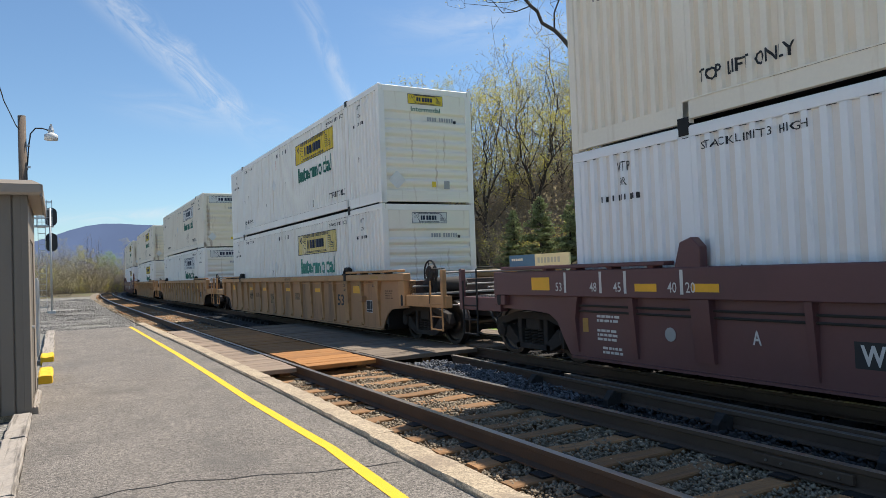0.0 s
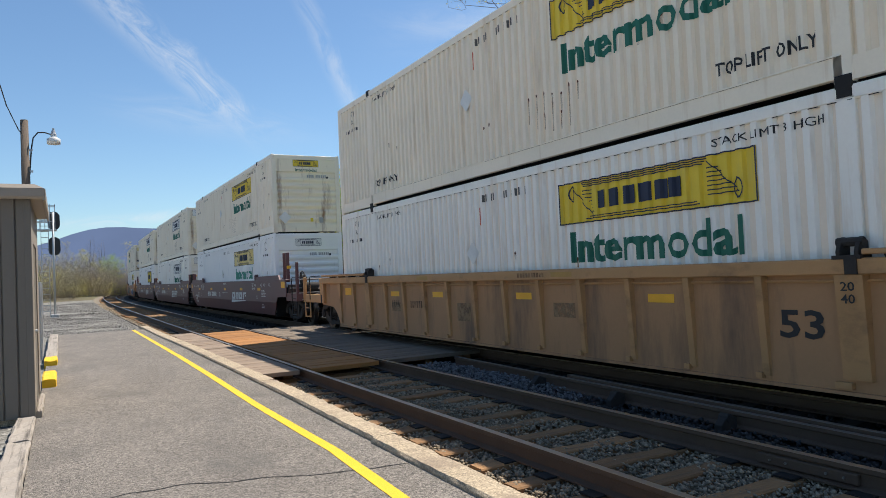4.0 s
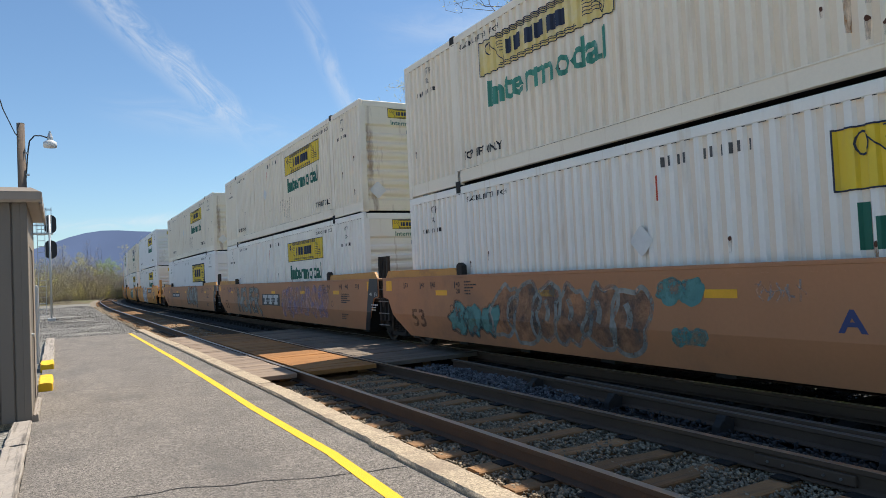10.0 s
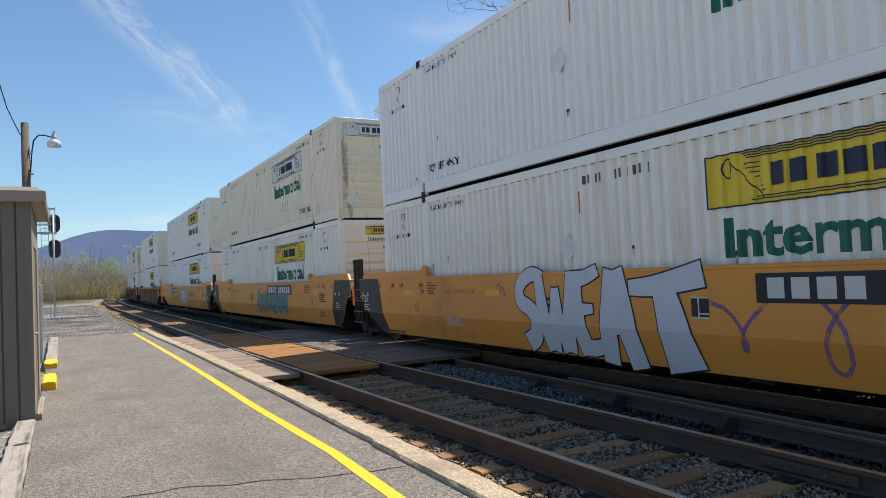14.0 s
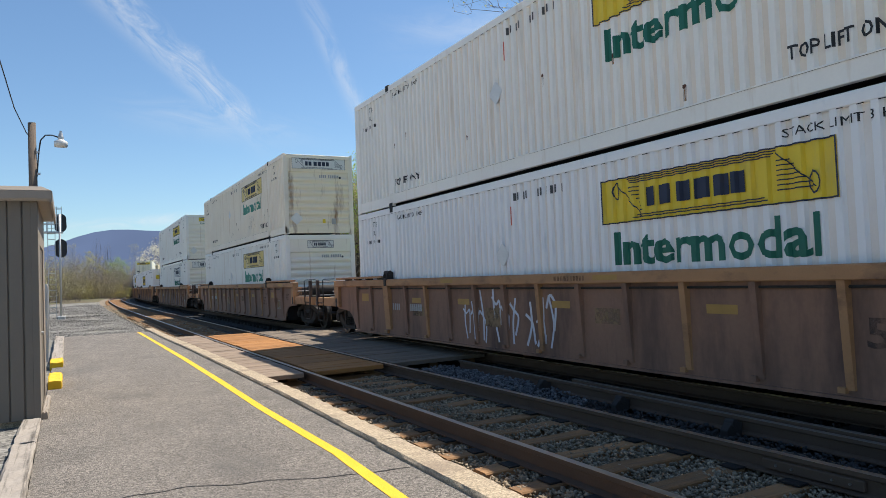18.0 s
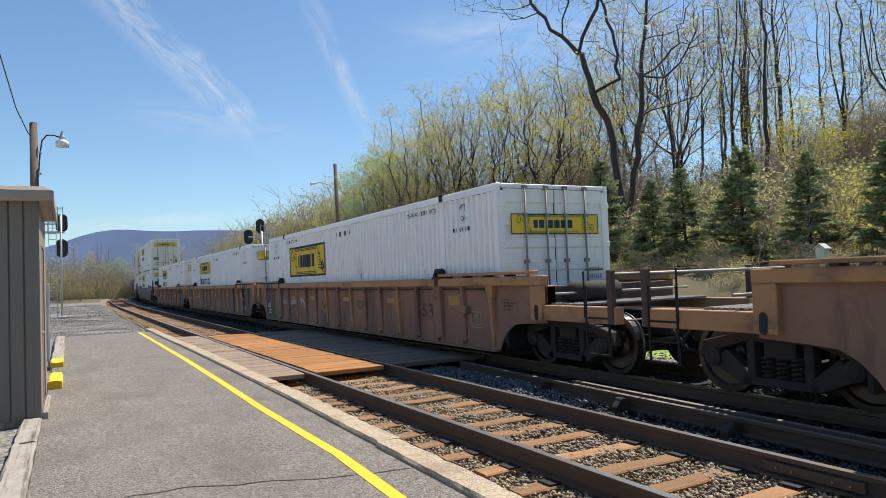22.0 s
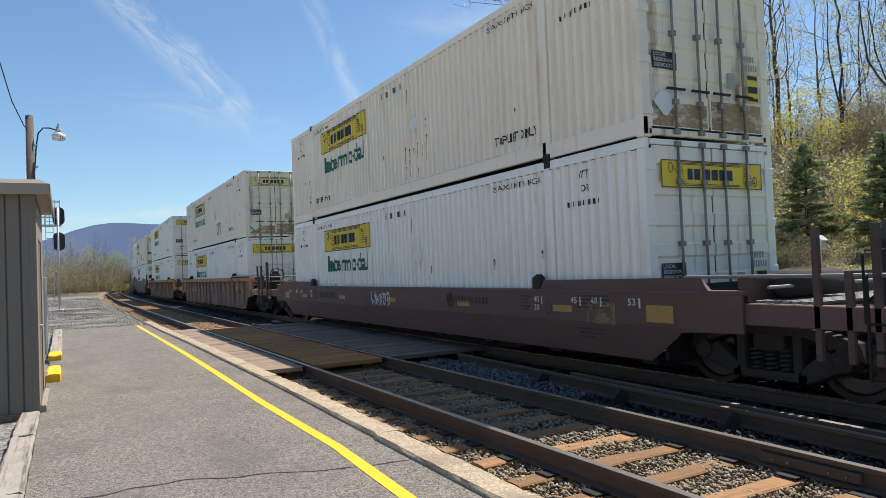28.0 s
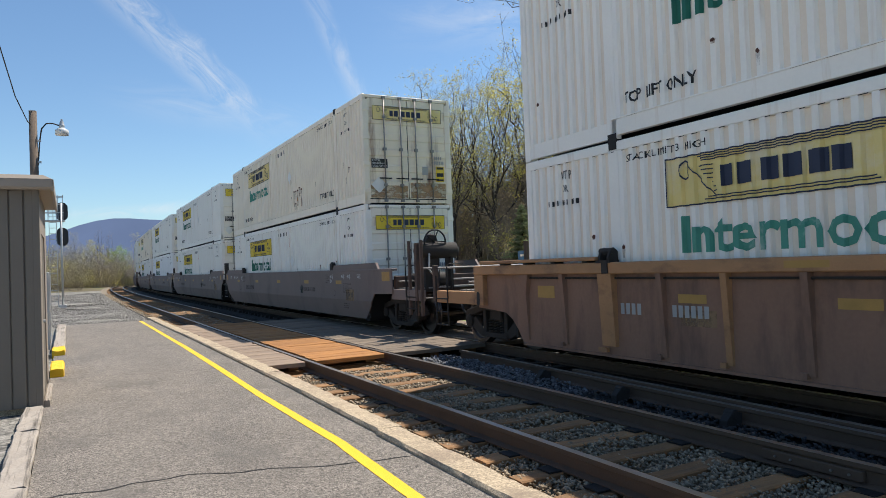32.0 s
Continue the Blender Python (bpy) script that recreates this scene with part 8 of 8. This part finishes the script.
def round_tree(label, seed, height, trunk, wide, spots, leaves, n_leaf, leaf_size=0.09, stems=4, r0=0.26, twigs=3, twig_len=0.8, scatter=0.24, patchy=0.0, thrift=0.55, name="broadleaf_tree", group="trees on the hillside", low=0.0):
    """A tree that forks low into a few crooked stems under a rounded, uneven crown."""
    rnd = random.Random(seed)
    t = thing(name, label, "tree", group)
    lean = Vector((rnd.gauss(0, 0.06), rnd.gauss(0, 0.06), 1))
    lines = [(None, stem_line(rnd, [(0, 0, -0.3), lean * trunk * 0.5, lean * trunk], 0.8, 0.05))]
    top = lines[0][1][-1]
    mid, rz = Vector((top.x, top.y, (trunk + height) / 2 + low)), (height - trunk) / 2 - low
    for k in range(stems):
        a = 2 * math.pi * (k + rnd.random() * 0.7) / stems
        out = Vector((math.cos(a), math.sin(a), 0))
        reach = wide * rnd.uniform(0.35, 0.62)
        lines.append((0, stem_line(rnd, [top - lean * trunk * 0.18 * (k % 2), top + out * reach * 0.45 + Vector((0, 0, rz * 0.55)), top + out * reach * 0.8 + Vector((0, 0, rz * rnd.uniform(1.0, 1.4)))], 0.8, 0.12)))
    pts = []
    while len(pts) < spots:
        q = Vector((rnd.uniform(-1, 1), rnd.uniform(-1, 1), rnd.uniform(-1, 1)))
        if q.length > 1:
            continue
        edge = 0.86 + 0.34 * noise.noise(q.normalized() * 1.7 + Vector((seed, 0, 0)))
        if q.length > edge or rnd.random() > 0.25 + 0.75 * (q.length / edge) ** 1.2:
            continue
        pts.append(mid + Vector((q.x * wide, q.y * wide, q.z * rz)))
    nodes, up = branching(rnd, lines, pts, thrift)
    return dress(t, rnd, nodes, up, r0, twigs, twig_len, leaves, n_leaf, leaf_size, scatter, patchy)


def slim_tree(label, seed, height, wide, spots, leaves, n_leaf, r0, fork):
    """A forest tree: a long bare stem that divides high up into steep limbs."""
    rnd = random.Random(seed)
    t = thing("forest_tree", label, "tree", "trees on the hillside")
    lean = Vector((rnd.gauss(0, 0.03), rnd.gauss(0, 0.03), 1))
    f = lean * height * fork
    lines = [(None, stem_line(rnd, [(0, 0, -0.4), f * 0.5, f, lean * height * 0.97], 1.1, 0.07))]
    for k in range(rnd.randint(2, 4)):
        a = rnd.uniform(0, 6.28)
        z = fork * rnd.uniform(0.75, 1.25)
        o = Vector((math.cos(a), math.sin(a), 0)) * wide * rnd.uniform(0.5, 0.95)
        p = lean * height * z
        lines.append((0, stem_line(rnd, [p, p + o * 0.6 + Vector((0, 0, height * 0.12)), p + o + Vector((0, 0, height * (0.93 - z) * rnd.uniform(0.7, 1.0)))], 1.0, 0.09)))
    pts = []
    for _ in range(spots):
        u = rnd.random() ** 0.8
        z = height * (fork * 0.8 + (1.0 - fork * 0.8) * u)
        r = wide * (0.35 + 0.9 * math.sin(math.pi * min(0.95, u + 0.1))) * math.sqrt(rnd.random())
        a = rnd.uniform(0, 6.28)
        pts.append(Vector((lean.x * z + r * math.cos(a), lean.y * z + r * math.sin(a), z)))
    nodes, up = branching(rnd, lines, pts, 0.22, 1.2, 0.06)
    return dress(t, rnd, nodes, up, r0, 2, 1.0, leaves, n_leaf, 0.085, 0.22)


def old_tree(label, seed):
    """The old crooked tree: a dark leaning trunk, one long limb reaching far to the side, others twisting upwards."""
    rnd = random.Random(seed)
    t = thing("broadleaf_tree", label, "tree", "trees on the hillside")
    grown = [(None, [(0.9, 0, -0.4), (0.6, 0, 4.0), (0.1, 0, 7.2), (-0.8, 0, 9.6), (-1.7, 0, 12.0)]),
             (0, [(-1.7, 0, 12.0), (-3.3, 0.6, 13.9), (-5.1, 1.0, 16.3), (-6.9, 1.2, 17.6), (-8.4, 1.4, 17.2)]),
             (0, [(-1.7, 0, 12.0), (-1.0, -0.8, 13.8), (0.2, -1.2, 15.6), (1.0, -1.2, 18.0), (1.2, -1.0, 21.0)]),
             (0, [(-0.8, 0, 9.6), (0.6, 1.2, 10.6), (0.5, 1.9, 13.0), (-0.4, 2.2, 16.0), (-1.2, 2.4, 20.0)]),
             (0, [(0.9, 0, 0.8), (1.6, -0.5, 5.5), (1.9, -0.9, 9.5), (2.1, -1.2, 13.0), (2.7, -1.3, 16.5), (3.6, -1.2, 20.0)]),
             (0, [(1.95, -0.9, 10.2), (3.4, -1.5, 9.9), (4.4, -1.8, 11.4), (5.2, -2.0, 13.2)])]
    lines, pts = [], []
    for root, guide in grown:
        line_pts = stem_line(rnd, guide, 0.7, 0.10)
        lines.append((root, line_pts))
        for _ in range(30 if root is None else 170):
            q = line_pts[int(len(line_pts) * (0.45 + 0.54 * rnd.random()))]
            pts.append(q + Vector((rnd.gauss(0, 1.25), rnd.gauss(0, 1.25), rnd.gauss(0.5, 1.2))))
    nodes, up = branching(rnd, lines, [q for q in pts if q.z > 8.0], 0.2, 0.7, 0.12)
    return dress(t, rnd, nodes, up, 0.27, 4, 0.9, "pale", 3600, 0.085, 0.22, fine=0.012)


def spruce(seed, height, label):
    rnd = random.Random(seed)
    t = thing("spruce_tree", label, "spruce", "spruces behind the tracks")
    part("trunk", Shape().tube([(0, 0, -0.3), (0, 0, height * 0.5), (0, 0, height * 0.98)], [0.09, 0.06, 0.012], 7), M_BARK, t)
    nd, br = Shape(), Shape()
    bulge = [rnd.uniform(0.8, 1.2) for _ in range(8)]      # uneven outline round the tree
    z = height * 0.05
    while z < height * 0.985:
        f = 1 - z / height
        reach = height * 0.40 * (f ** 0.8) + 0.07
        a = rnd.uniform(0, 6.28)
        R = reach * rnd.uniform(0.62, 1.1) * bulge[int(a / 6.2832 * 8) % 8]
        d = Vector((math.cos(a), math.sin(a), 0))
        side = Vector((-math.sin(a), math.cos(a), 0))
        rise = rnd.uniform(-0.25, 0.12) + 0.35 * (1 - f)
        foot = Vector((0, 0, z))
        tip = foot + d * R + Vector((0, 0, rise * R))
        br.tube([foot, (foot + tip) / 2 + Vector((0, 0, 0.03)), tip], [0.018, 0.012, 0.005], 3, caps=False)
        m = max(4, int(R / 0.085))
        for i in range(m):
            u = 0.2 + 0.8 * (i + rnd.random()) / m
            c = foot.lerp(tip, u) + Vector((0, 0, 0.05 * math.sin(u * 3.1) + rnd.uniform(-0.04, 0.04)))
            for s in (-1, 1):
                ln = (0.13 + 0.30 * R * (1 - u) * 0.8) * rnd.uniform(0.6, 1.3)
                e = c + side * s * ln + d * ln * rnd.uniform(0.2, 0.9) + Vector((0, 0, rnd.uniform(-0.08, 0.12)))
                w = Vector((rnd.uniform(-0.03, 0.03), rnd.uniform(-0.03, 0.03), rnd.uniform(0.03, 0.075)))
                mid = c.lerp(e, 0.55)
                nd.add([c, mid - w, e, mid + w], [(0, 1, 2, 3)])
                g = d * rnd.uniform(0.03, 0.08) + Vector((0, 0, rnd.uniform(-0.04, 0.06)))
                nd.add([c, mid - g, e, mid + g], [(0, 1, 2, 3)])
        z += (0.024 + 0.020 * f) * rnd.uniform(0.5, 1.5)
    tagged(part("bough_mass", br, M_BARK, t), kind="stuff")
    tagged(part("needles", nd, M_SPRUCE, t), kind="stuff")
    return t


def brush(name, label, seed, height, width, stems, leaves, n_leaf, leaf_size, group):
    """A shrub: many thin stems from the ground with small leaves."""
    rnd = random.Random(seed)
    t = thing(name, label, "shrub", group)
    sh, tips = Shape(), []
    for _ in range(stems):
        p = Vector((rnd.gauss(0, width * 0.28), rnd.gauss(0, width * 0.28), -0.1))
        d = Vector((max(-0.5, min(0.5, rnd.gauss(0, 0.3))), max(-0.5, min(0.5, rnd.gauss(0, 0.3))), 1)).normalized()
        h = height * rnd.uniform(0.5, 1.0)
        pts = [p]
        for i in range(4):
            d = (d + Vector((rnd.gauss(0, 0.22), rnd.gauss(0, 0.22), 0.02))).normalized()
            pts.append(pts[-1] + d * h / 4)
        sh.tube(pts, [0.022, 0.018, 0.013, 0.009, 0.005], 3, caps=False)
        tips += pts[1:]
        for _ in range(5):
            q = rnd.choice(pts[1:])
            e = q + Vector((max(-0.6, min(0.6, rnd.gauss(0, 0.36))), max(-0.6, min(0.6, rnd.gauss(0, 0.36))), rnd.uniform(0.1, 0.6))) * (height / 3)
            sh.tube([q, q.lerp(e, 0.5) + Vector((0, 0, 0.05)), e], [0.010, 0.008, 0.005], 3, caps=False)
            tips += [e, q.lerp(e, 0.6)]
    tagged(part("stem_tangle", sh, M_TWIG, t), kind="stuff")
    if n_leaf:
        tagged(part("leaves", leaf_cloud(rnd, tips, n_leaf, leaf_size, min(0.18, 0.09 * height)), M_LEAF[leaves], t), kind="stuff")
    return t


def planting():
    rnd = random.Random(77)
    used = set()

    def put(proto, x, y, turn=None, size=1.0, dz=0.0):
        m = pose(x, y, ground_z(x, y) + dz, rnd.uniform(-2, 2), rnd.uniform(-2, 2), rnd.uniform(0, 360) if turn is None else turn) @ Matrix.Scale(size, 4)
        if proto in used:
            ob = copy_thing(proto, m)
            ob.scale = (size,) * 3
        else:
            used.add(proto)
            proto.matrix_basis = m
            ob = proto
        return ob

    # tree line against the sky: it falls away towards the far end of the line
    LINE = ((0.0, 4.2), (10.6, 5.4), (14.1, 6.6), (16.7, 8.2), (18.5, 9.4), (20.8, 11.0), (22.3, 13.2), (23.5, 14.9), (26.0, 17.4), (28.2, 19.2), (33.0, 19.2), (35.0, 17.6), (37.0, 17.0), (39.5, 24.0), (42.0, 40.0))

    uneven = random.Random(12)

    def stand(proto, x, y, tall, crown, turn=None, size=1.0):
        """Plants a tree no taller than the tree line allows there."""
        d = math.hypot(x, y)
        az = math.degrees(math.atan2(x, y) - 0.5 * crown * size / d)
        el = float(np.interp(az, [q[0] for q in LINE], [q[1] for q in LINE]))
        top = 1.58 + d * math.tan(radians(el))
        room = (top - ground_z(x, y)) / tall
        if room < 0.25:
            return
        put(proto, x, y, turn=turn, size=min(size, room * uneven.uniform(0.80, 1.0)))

    # the spruces in their row
    sp = [spruce(1, 4.8, "dark green young spruce on the bank"), spruce(2, 4.4, "dark blue-green young spruce on the bank"), spruce(3, 5.2, "bushy dark green young spruce on the bank")]
    for k, (y, top) in enumerate(((25.9, 6.9), (29.5, 5.2), (22.1, 5.4), (20.2, 5.6), (17.9, 6.1), (14.9, 5.4), (12.4, 5.3), (10.4, 5.2), (8.6, 5.3), (6.9, 5.2), (27.6, 4.6), (32.5, 4.8))):
        x = 22.6 + rnd.uniform(-0.4, 0.5)
        put(sp[k % 3], x, y, size=(top - ground_z(x, y)) / (4.8, 4.4, 5.2)[k % 3])
    # the old tree, and the round-headed grove beside the line
    az = radians(41.9)
    put(old_tree("old leaning tree with dark crooked limbs and few buds", 14), 43 * math.sin(az), 43 * math.cos(az), turn=-41.9)
    big = [round_tree("round-headed spring tree with yellow-green leaves on dark limbs", 5, 17, 4.2, 5.4, 600, "yellow", 7000, 0.08, patchy=0.45, r0=0.28),
           round_tree("spreading spring tree with fine olive leaves and grey twigs", 8, 17, 3.6, 5.8, 620, "olive", 6000, 0.08, stems=5, patchy=0.46, r0=0.30),
           round_tree("nearly bare branching tree with a few yellow buds", 15, 18, 4.6, 5.2, 660, "pale", 3600, 0.075, stems=4, patchy=0.48, r0=0.25),
           round_tree("fresh green leafing tree at the end of the grove", 21, 13, 2.2, 4.2, 380, "green", 7500, 0.095, stems=4, scatter=0.32),
           round_tree("small bright yellow blooming tree on the hillside", 35, 8.5, 1.6, 3.4, 220, "bright", 2400, 0.085, stems=5, r0=0.12, scatter=0.3, patchy=0.4)]
    TALL = (17.0, 17.0, 17.8, 12.6, 8.0)
    WIDE = (5.4, 5.8, 5.2, 4.2, 3.4)
    # the grove from its dense end beside the old tree to where it drops along the line
    for az, d, i, s in ((39.0, 52, 1, 1.0), (37.2, 47, 0, 0.92), (35.0, 51, 2, 1.1), (33.0, 47, 1, 1.05), (31.2, 50, 0, 1.12), (29.4, 48, 2, 1.1), (27.8, 52, 1, 1.15), (26.4, 49, 0, 1.0), (25.2, 55, 1, 1.1), (24.2, 51, 0, 0.95),
                        (23.6, 57, 3, 1.45), (22.9, 54, 3, 1.2), (22.0, 60, 2, 1.1), (21.4, 64, 0, 0.9), (20.6, 58, 1, 0.8), (19.6, 66, 2, 0.8), (18.6, 64, 0, 0.7), (17.6, 74, 1, 0.7), (16.6, 70, 0, 0.8), (15.6, 84, 0, 0.7), (14.6, 80, 1, 0.6), (13.6, 92, 1, 0.6),
                        (12.6, 90, 0, 0.5), (11.6, 102, 1, 0.5), (41.0, 58, 0, 1.1), (44.0, 60, 2, 1.1), (47.5, 56, 2, 1.0)):
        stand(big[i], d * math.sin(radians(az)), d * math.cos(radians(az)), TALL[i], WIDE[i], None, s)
    for x, y, s in ((43.5, 30.0, 1.0), (47.5, 28.0, 0.8), (40.5, 27.0, 0.7)):
        put(big[4], x, y, size=s)
    far_row = random.Random(91)
    # slim forest trees up the hillside
    slim = [slim_tree("slim dark-stemmed bare forest tree on the hillside", 40, 19, 2.2, 150, "russet", 0, 0.125, 0.45),
            slim_tree("slim forest tree with thin olive spring leaves", 41, 18, 2.6, 170, "pale", 1500, 0.12, 0.38),
            slim_tree("tall bare forked forest tree on the hillside", 42, 21, 2.4, 160, "pale", 300, 0.14, 0.5),
            slim_tree("slim forest tree with scattered yellow buds", 43, 17, 2.3, 150, "yellow", 1100, 0.11, 0.42)]
    for k in range(50):
        az, d = radians(rnd.uniform(38, 68)), rnd.uniform(46, 110)
        x, y = d * math.sin(az), d * math.cos(az)
        if x > 34:
            j, size = rnd.randrange(4), rnd.uniform(0.75, 1.25)
            if k % 3 or not 40 < math.degrees(az) < 50:     # the wood is thinner beside the old tree
                put(slim[j], x, y, size=size)
    for k in range(14):                                    # the wood's edge behind the round trees
        az, d = radians(far_row.uniform(23, 41)), far_row.uniform(58, 84)
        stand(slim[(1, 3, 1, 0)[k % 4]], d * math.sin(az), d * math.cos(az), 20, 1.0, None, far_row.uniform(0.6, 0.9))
    for k in range(22):                                    # along the line, farther off
        y = rnd.uniform(66, 150)
        x = curve_off(y) + rnd.uniform(19, 60)
        j = rnd.randrange(5)
        size = rnd.uniform(0.5, 0.85)
        if k % 2:
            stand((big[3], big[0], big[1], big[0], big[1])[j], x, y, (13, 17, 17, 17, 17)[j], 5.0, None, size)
    # understory
    sh = [brush("shrub", "tangled brown brush with small olive leaves", 60, 3.0, 4.0, 70, "pale", 1100, 0.09, "hillside brush"),
          brush("shrub", "yellow-green flowering spring shrub", 61, 3.2, 3.4, 50, "yellow", 1800, 0.075, "hillside brush"),
          brush("shrub", "bright yellow blooming shrub on the hillside", 62, 3.6, 4.0, 45, "bright", 2200, 0.085, "hillside brush"),
          brush("shrub", "bare brown thicket of thin stems", 63, 3.4, 4.2, 110, "russet", 900, 0.08, "hillside brush"),
          brush("shrub", "tall tangled grey-brown vines and saplings", 64, 6.5, 4.5, 100, "russet", 1200, 0.09, "hillside brush")]
    for k in range(98):
        az, d = radians(rnd.uniform(33, 68)), rnd.uniform(33, 84)
        x, y = d * math.sin(az), d * math.cos(az)
        if x > 25:
            j = (0, 3, 3, 0, 1, 4, 4)[rnd.randrange(7)] if d > 38 else (0, 3, 1)[rnd.randrange(3)]
            put(sh[j], x, y, size=rnd.uniform(0.7, 1.3))
    for k in range(30):
        az, d = radians(far_row.uniform(24, 43)), far_row.uniform(48, 60)
        put(sh[(4, 4, 1, 4)[k % 4]], d * math.sin(az), d * math.cos(az), size=far_row.uniform(0.9, 1.35))
    for k in range(26):                                    # rough growth at the foot of the bank
        put(sh[(0, 3, 1, 0)[k % 4]], 18.4 + far_row.uniform(0, 3.0), 5 + k * 0.95, size=far_row.uniform(0.16, 0.34))
    for x, y, s in ((38, 27.5, 0.8), (33, 27.5, 0.6), (46, 25, 0.8), (36, 20, 0.7)):
        put(sh[2], x, y, size=s)
    for k in range(26):
        y = 8 + k * 1.2
        put(sh[(1, 0, 1, 3)[k % 4]], 25.2 + rnd.uniform(-1.5, 2.0), y, size=rnd.uniform(0.5, 0.9))
    # brush closing the view at the end of the line
    lf = [brush("thicket", "pale yellow-green roadside thicket beside the line", 70, 5.0, 5.0, 90, "pale", 2400, 0.06, "brush beside the line"),
          brush("thicket", "bare grey-brown thicket beside the line", 71, 5.5, 5.0, 120, "russet", 1800, 0.06, "brush beside the line"),
          brush("thicket", "pale yellow-green low bush beside the line", 72, 2.4, 4.0, 50, "yellow", 2400, 0.07, "brush beside the line")]
    for k in range(36):
        y = rnd.uniform(84, 150)
        x = curve_off(y) + rnd.uniform(-26, -1.5) if y < 120 else rnd.uniform(-22, 14)
        if x > curve_off(y) + 0.5 and y < 135:
            continue
        put(lf[(0, 1, 1, 0, 2)[rnd.randrange(5)]], x, y, size=rnd.uniform(0.8, 1.5))
    for k in range(14):
        y = rnd.uniform(150, 190)
        put(slim[rnd.randrange(4)], rnd.uniform(-20, 24), y, size=rnd.uniform(0.5, 0.75))
    for k in range(16):                                    # brush behind the line where it starts to bend
        az, d = radians(11.0 + 0.62 * k), 92 - 1.6 * k + rnd.uniform(-4, 4)
        put(lf[(1, 0, 1)[k % 3]], d * math.sin(az), d * math.cos(az), size=rnd.uniform(1.15, 1.45) + 0.02 * k)
    put(round_tree("white blossoming tree beside the line", 90, 8, 1.2, 3.0, 200, "blossom", 3000, 0.16, stems=5, r0=0.12, scatter=0.3, name="blossom_tree", group="brush beside the line"), 16.5, 160, size=1.3)
    for x, y, s in ((19.5, 166, 1.2), (-6.0, 90, 0.9), (-7.5, 84, 1.0)):
        put(lf[0], x, y, size=s)
    for k in range(17):                                    # the thicket that closes the bend
        az, d = radians(-1.5 + 0.46 * k), 126 + rnd.uniform(-6, 30)
        put(lf[(1, 0, 1, 2)[k % 4]], d * math.sin(az), d * math.cos(az), size=rnd.uniform(0.75, 1.5))
    for x, y, i, s in ((4.6, 140, 0, 0.50), (9.0, 150, 3, 0.60), (0.5, 146, 2, 0.52)):
        put(big[i], x, y, size=s)


planting()


# ---- small things behind the train ----
def station_sign():
    s = thing("station_sign", "blue and cream station name sign on posts", "sign")
    x, z0, z1 = 14.0, 1.52, 1.98
    part("panel", Shape().box(x, x + 0.05, 18.9, 20.4, z0, z1), mat("sign_blue", (0.02, 0.10, 0.24), 0.5, var=0.05, bump=0.0), s, "deep blue sign panel")
    part("panel", Shape().box(x, x + 0.05, 17.1, 18.9, z0, z1), mat("sign_cream", (0.62, 0.55, 0.38), 0.5, var=0.05, bump=0.0), s, "cream sign panel")
    for y in (17.3, 20.2):
        part("post", Shape().box(x + 0.05, x + 0.13, y - 0.05, y + 0.05, -0.4, z1), M_GALV, s)
    b = Shape()
    bars(b, on_side(x - 0.004, 18.75, 1.68), (0.12, 0.1, 0.1, 0.12, 0.1, 0.1, 0.12), 0.18, 0.07)
    part("name_bars", b, M_STICKER, s)
    b = Shape()
    bars(b, on_side(x - 0.004, 20.25, 1.78), (0.1, 0.08, 0.08, 0.08, 0.08, 0.08), 0.08, 0.03)
    part("name_bars", b, M_STENCIL, s)


def fence():
    f = thing("wooden_fence", "low grey wooden post fence beyond the tracks", "fence")
    for k in range(9):
        y = 13.0 + 2.2 * k
        part("post", Shape().tube([(13.4, y, -0.5), (13.4, y, 1.0)], 0.09, 8), M_POLE, f)
    for a, b in zip(range(0, 8), range(1, 9)):
        for z in (0.35, 0.75):
            part("rail", Shape().box(13.33, 13.40, 13.0 + 2.2 * a, 13.0 + 2.2 * b, z, z + 0.14), M_TIMBER, f)


def bird_box():
    b = thing("bird_box", "small white bird box on a post", "bird box")
    x, y = 20.0, 13.0
    g = ground_z(x, y)
    part("post", Shape().tube([(x, y, g - 0.2), (x, y, 1.75)], 0.05, 8), M_LAMP, b)
    part("box", Shape().prism([(y - 0.14, 1.7), (y + 0.14, 1.7), (y + 0.14, 1.98), (y, 2.08), (y - 0.14, 1.98)], "x", x - 0.12, x + 0.12), M_LAMP, b)
    part("roof", Shape().prism([(y - 0.2, 1.95), (y, 2.1), (y + 0.2, 1.95), (y + 0.2, 1.98), (y, 2.14), (y - 0.2, 1.98)], "x", x - 0.16, x + 0.16), M_GALV, b)


station_sign()
fence()
bird_box()


# ---- movement ----
def motions():
    for ob, s, z in MOVERS:
        rows = []
        for t in range(0, 33):
            x, y, th = line(s - SPEED * t, TRAIN_X)
            rows.append((float(t), pose(x, y, z, 0, 0, -math.degrees(th))))
        walk(ob, rows)


motions()
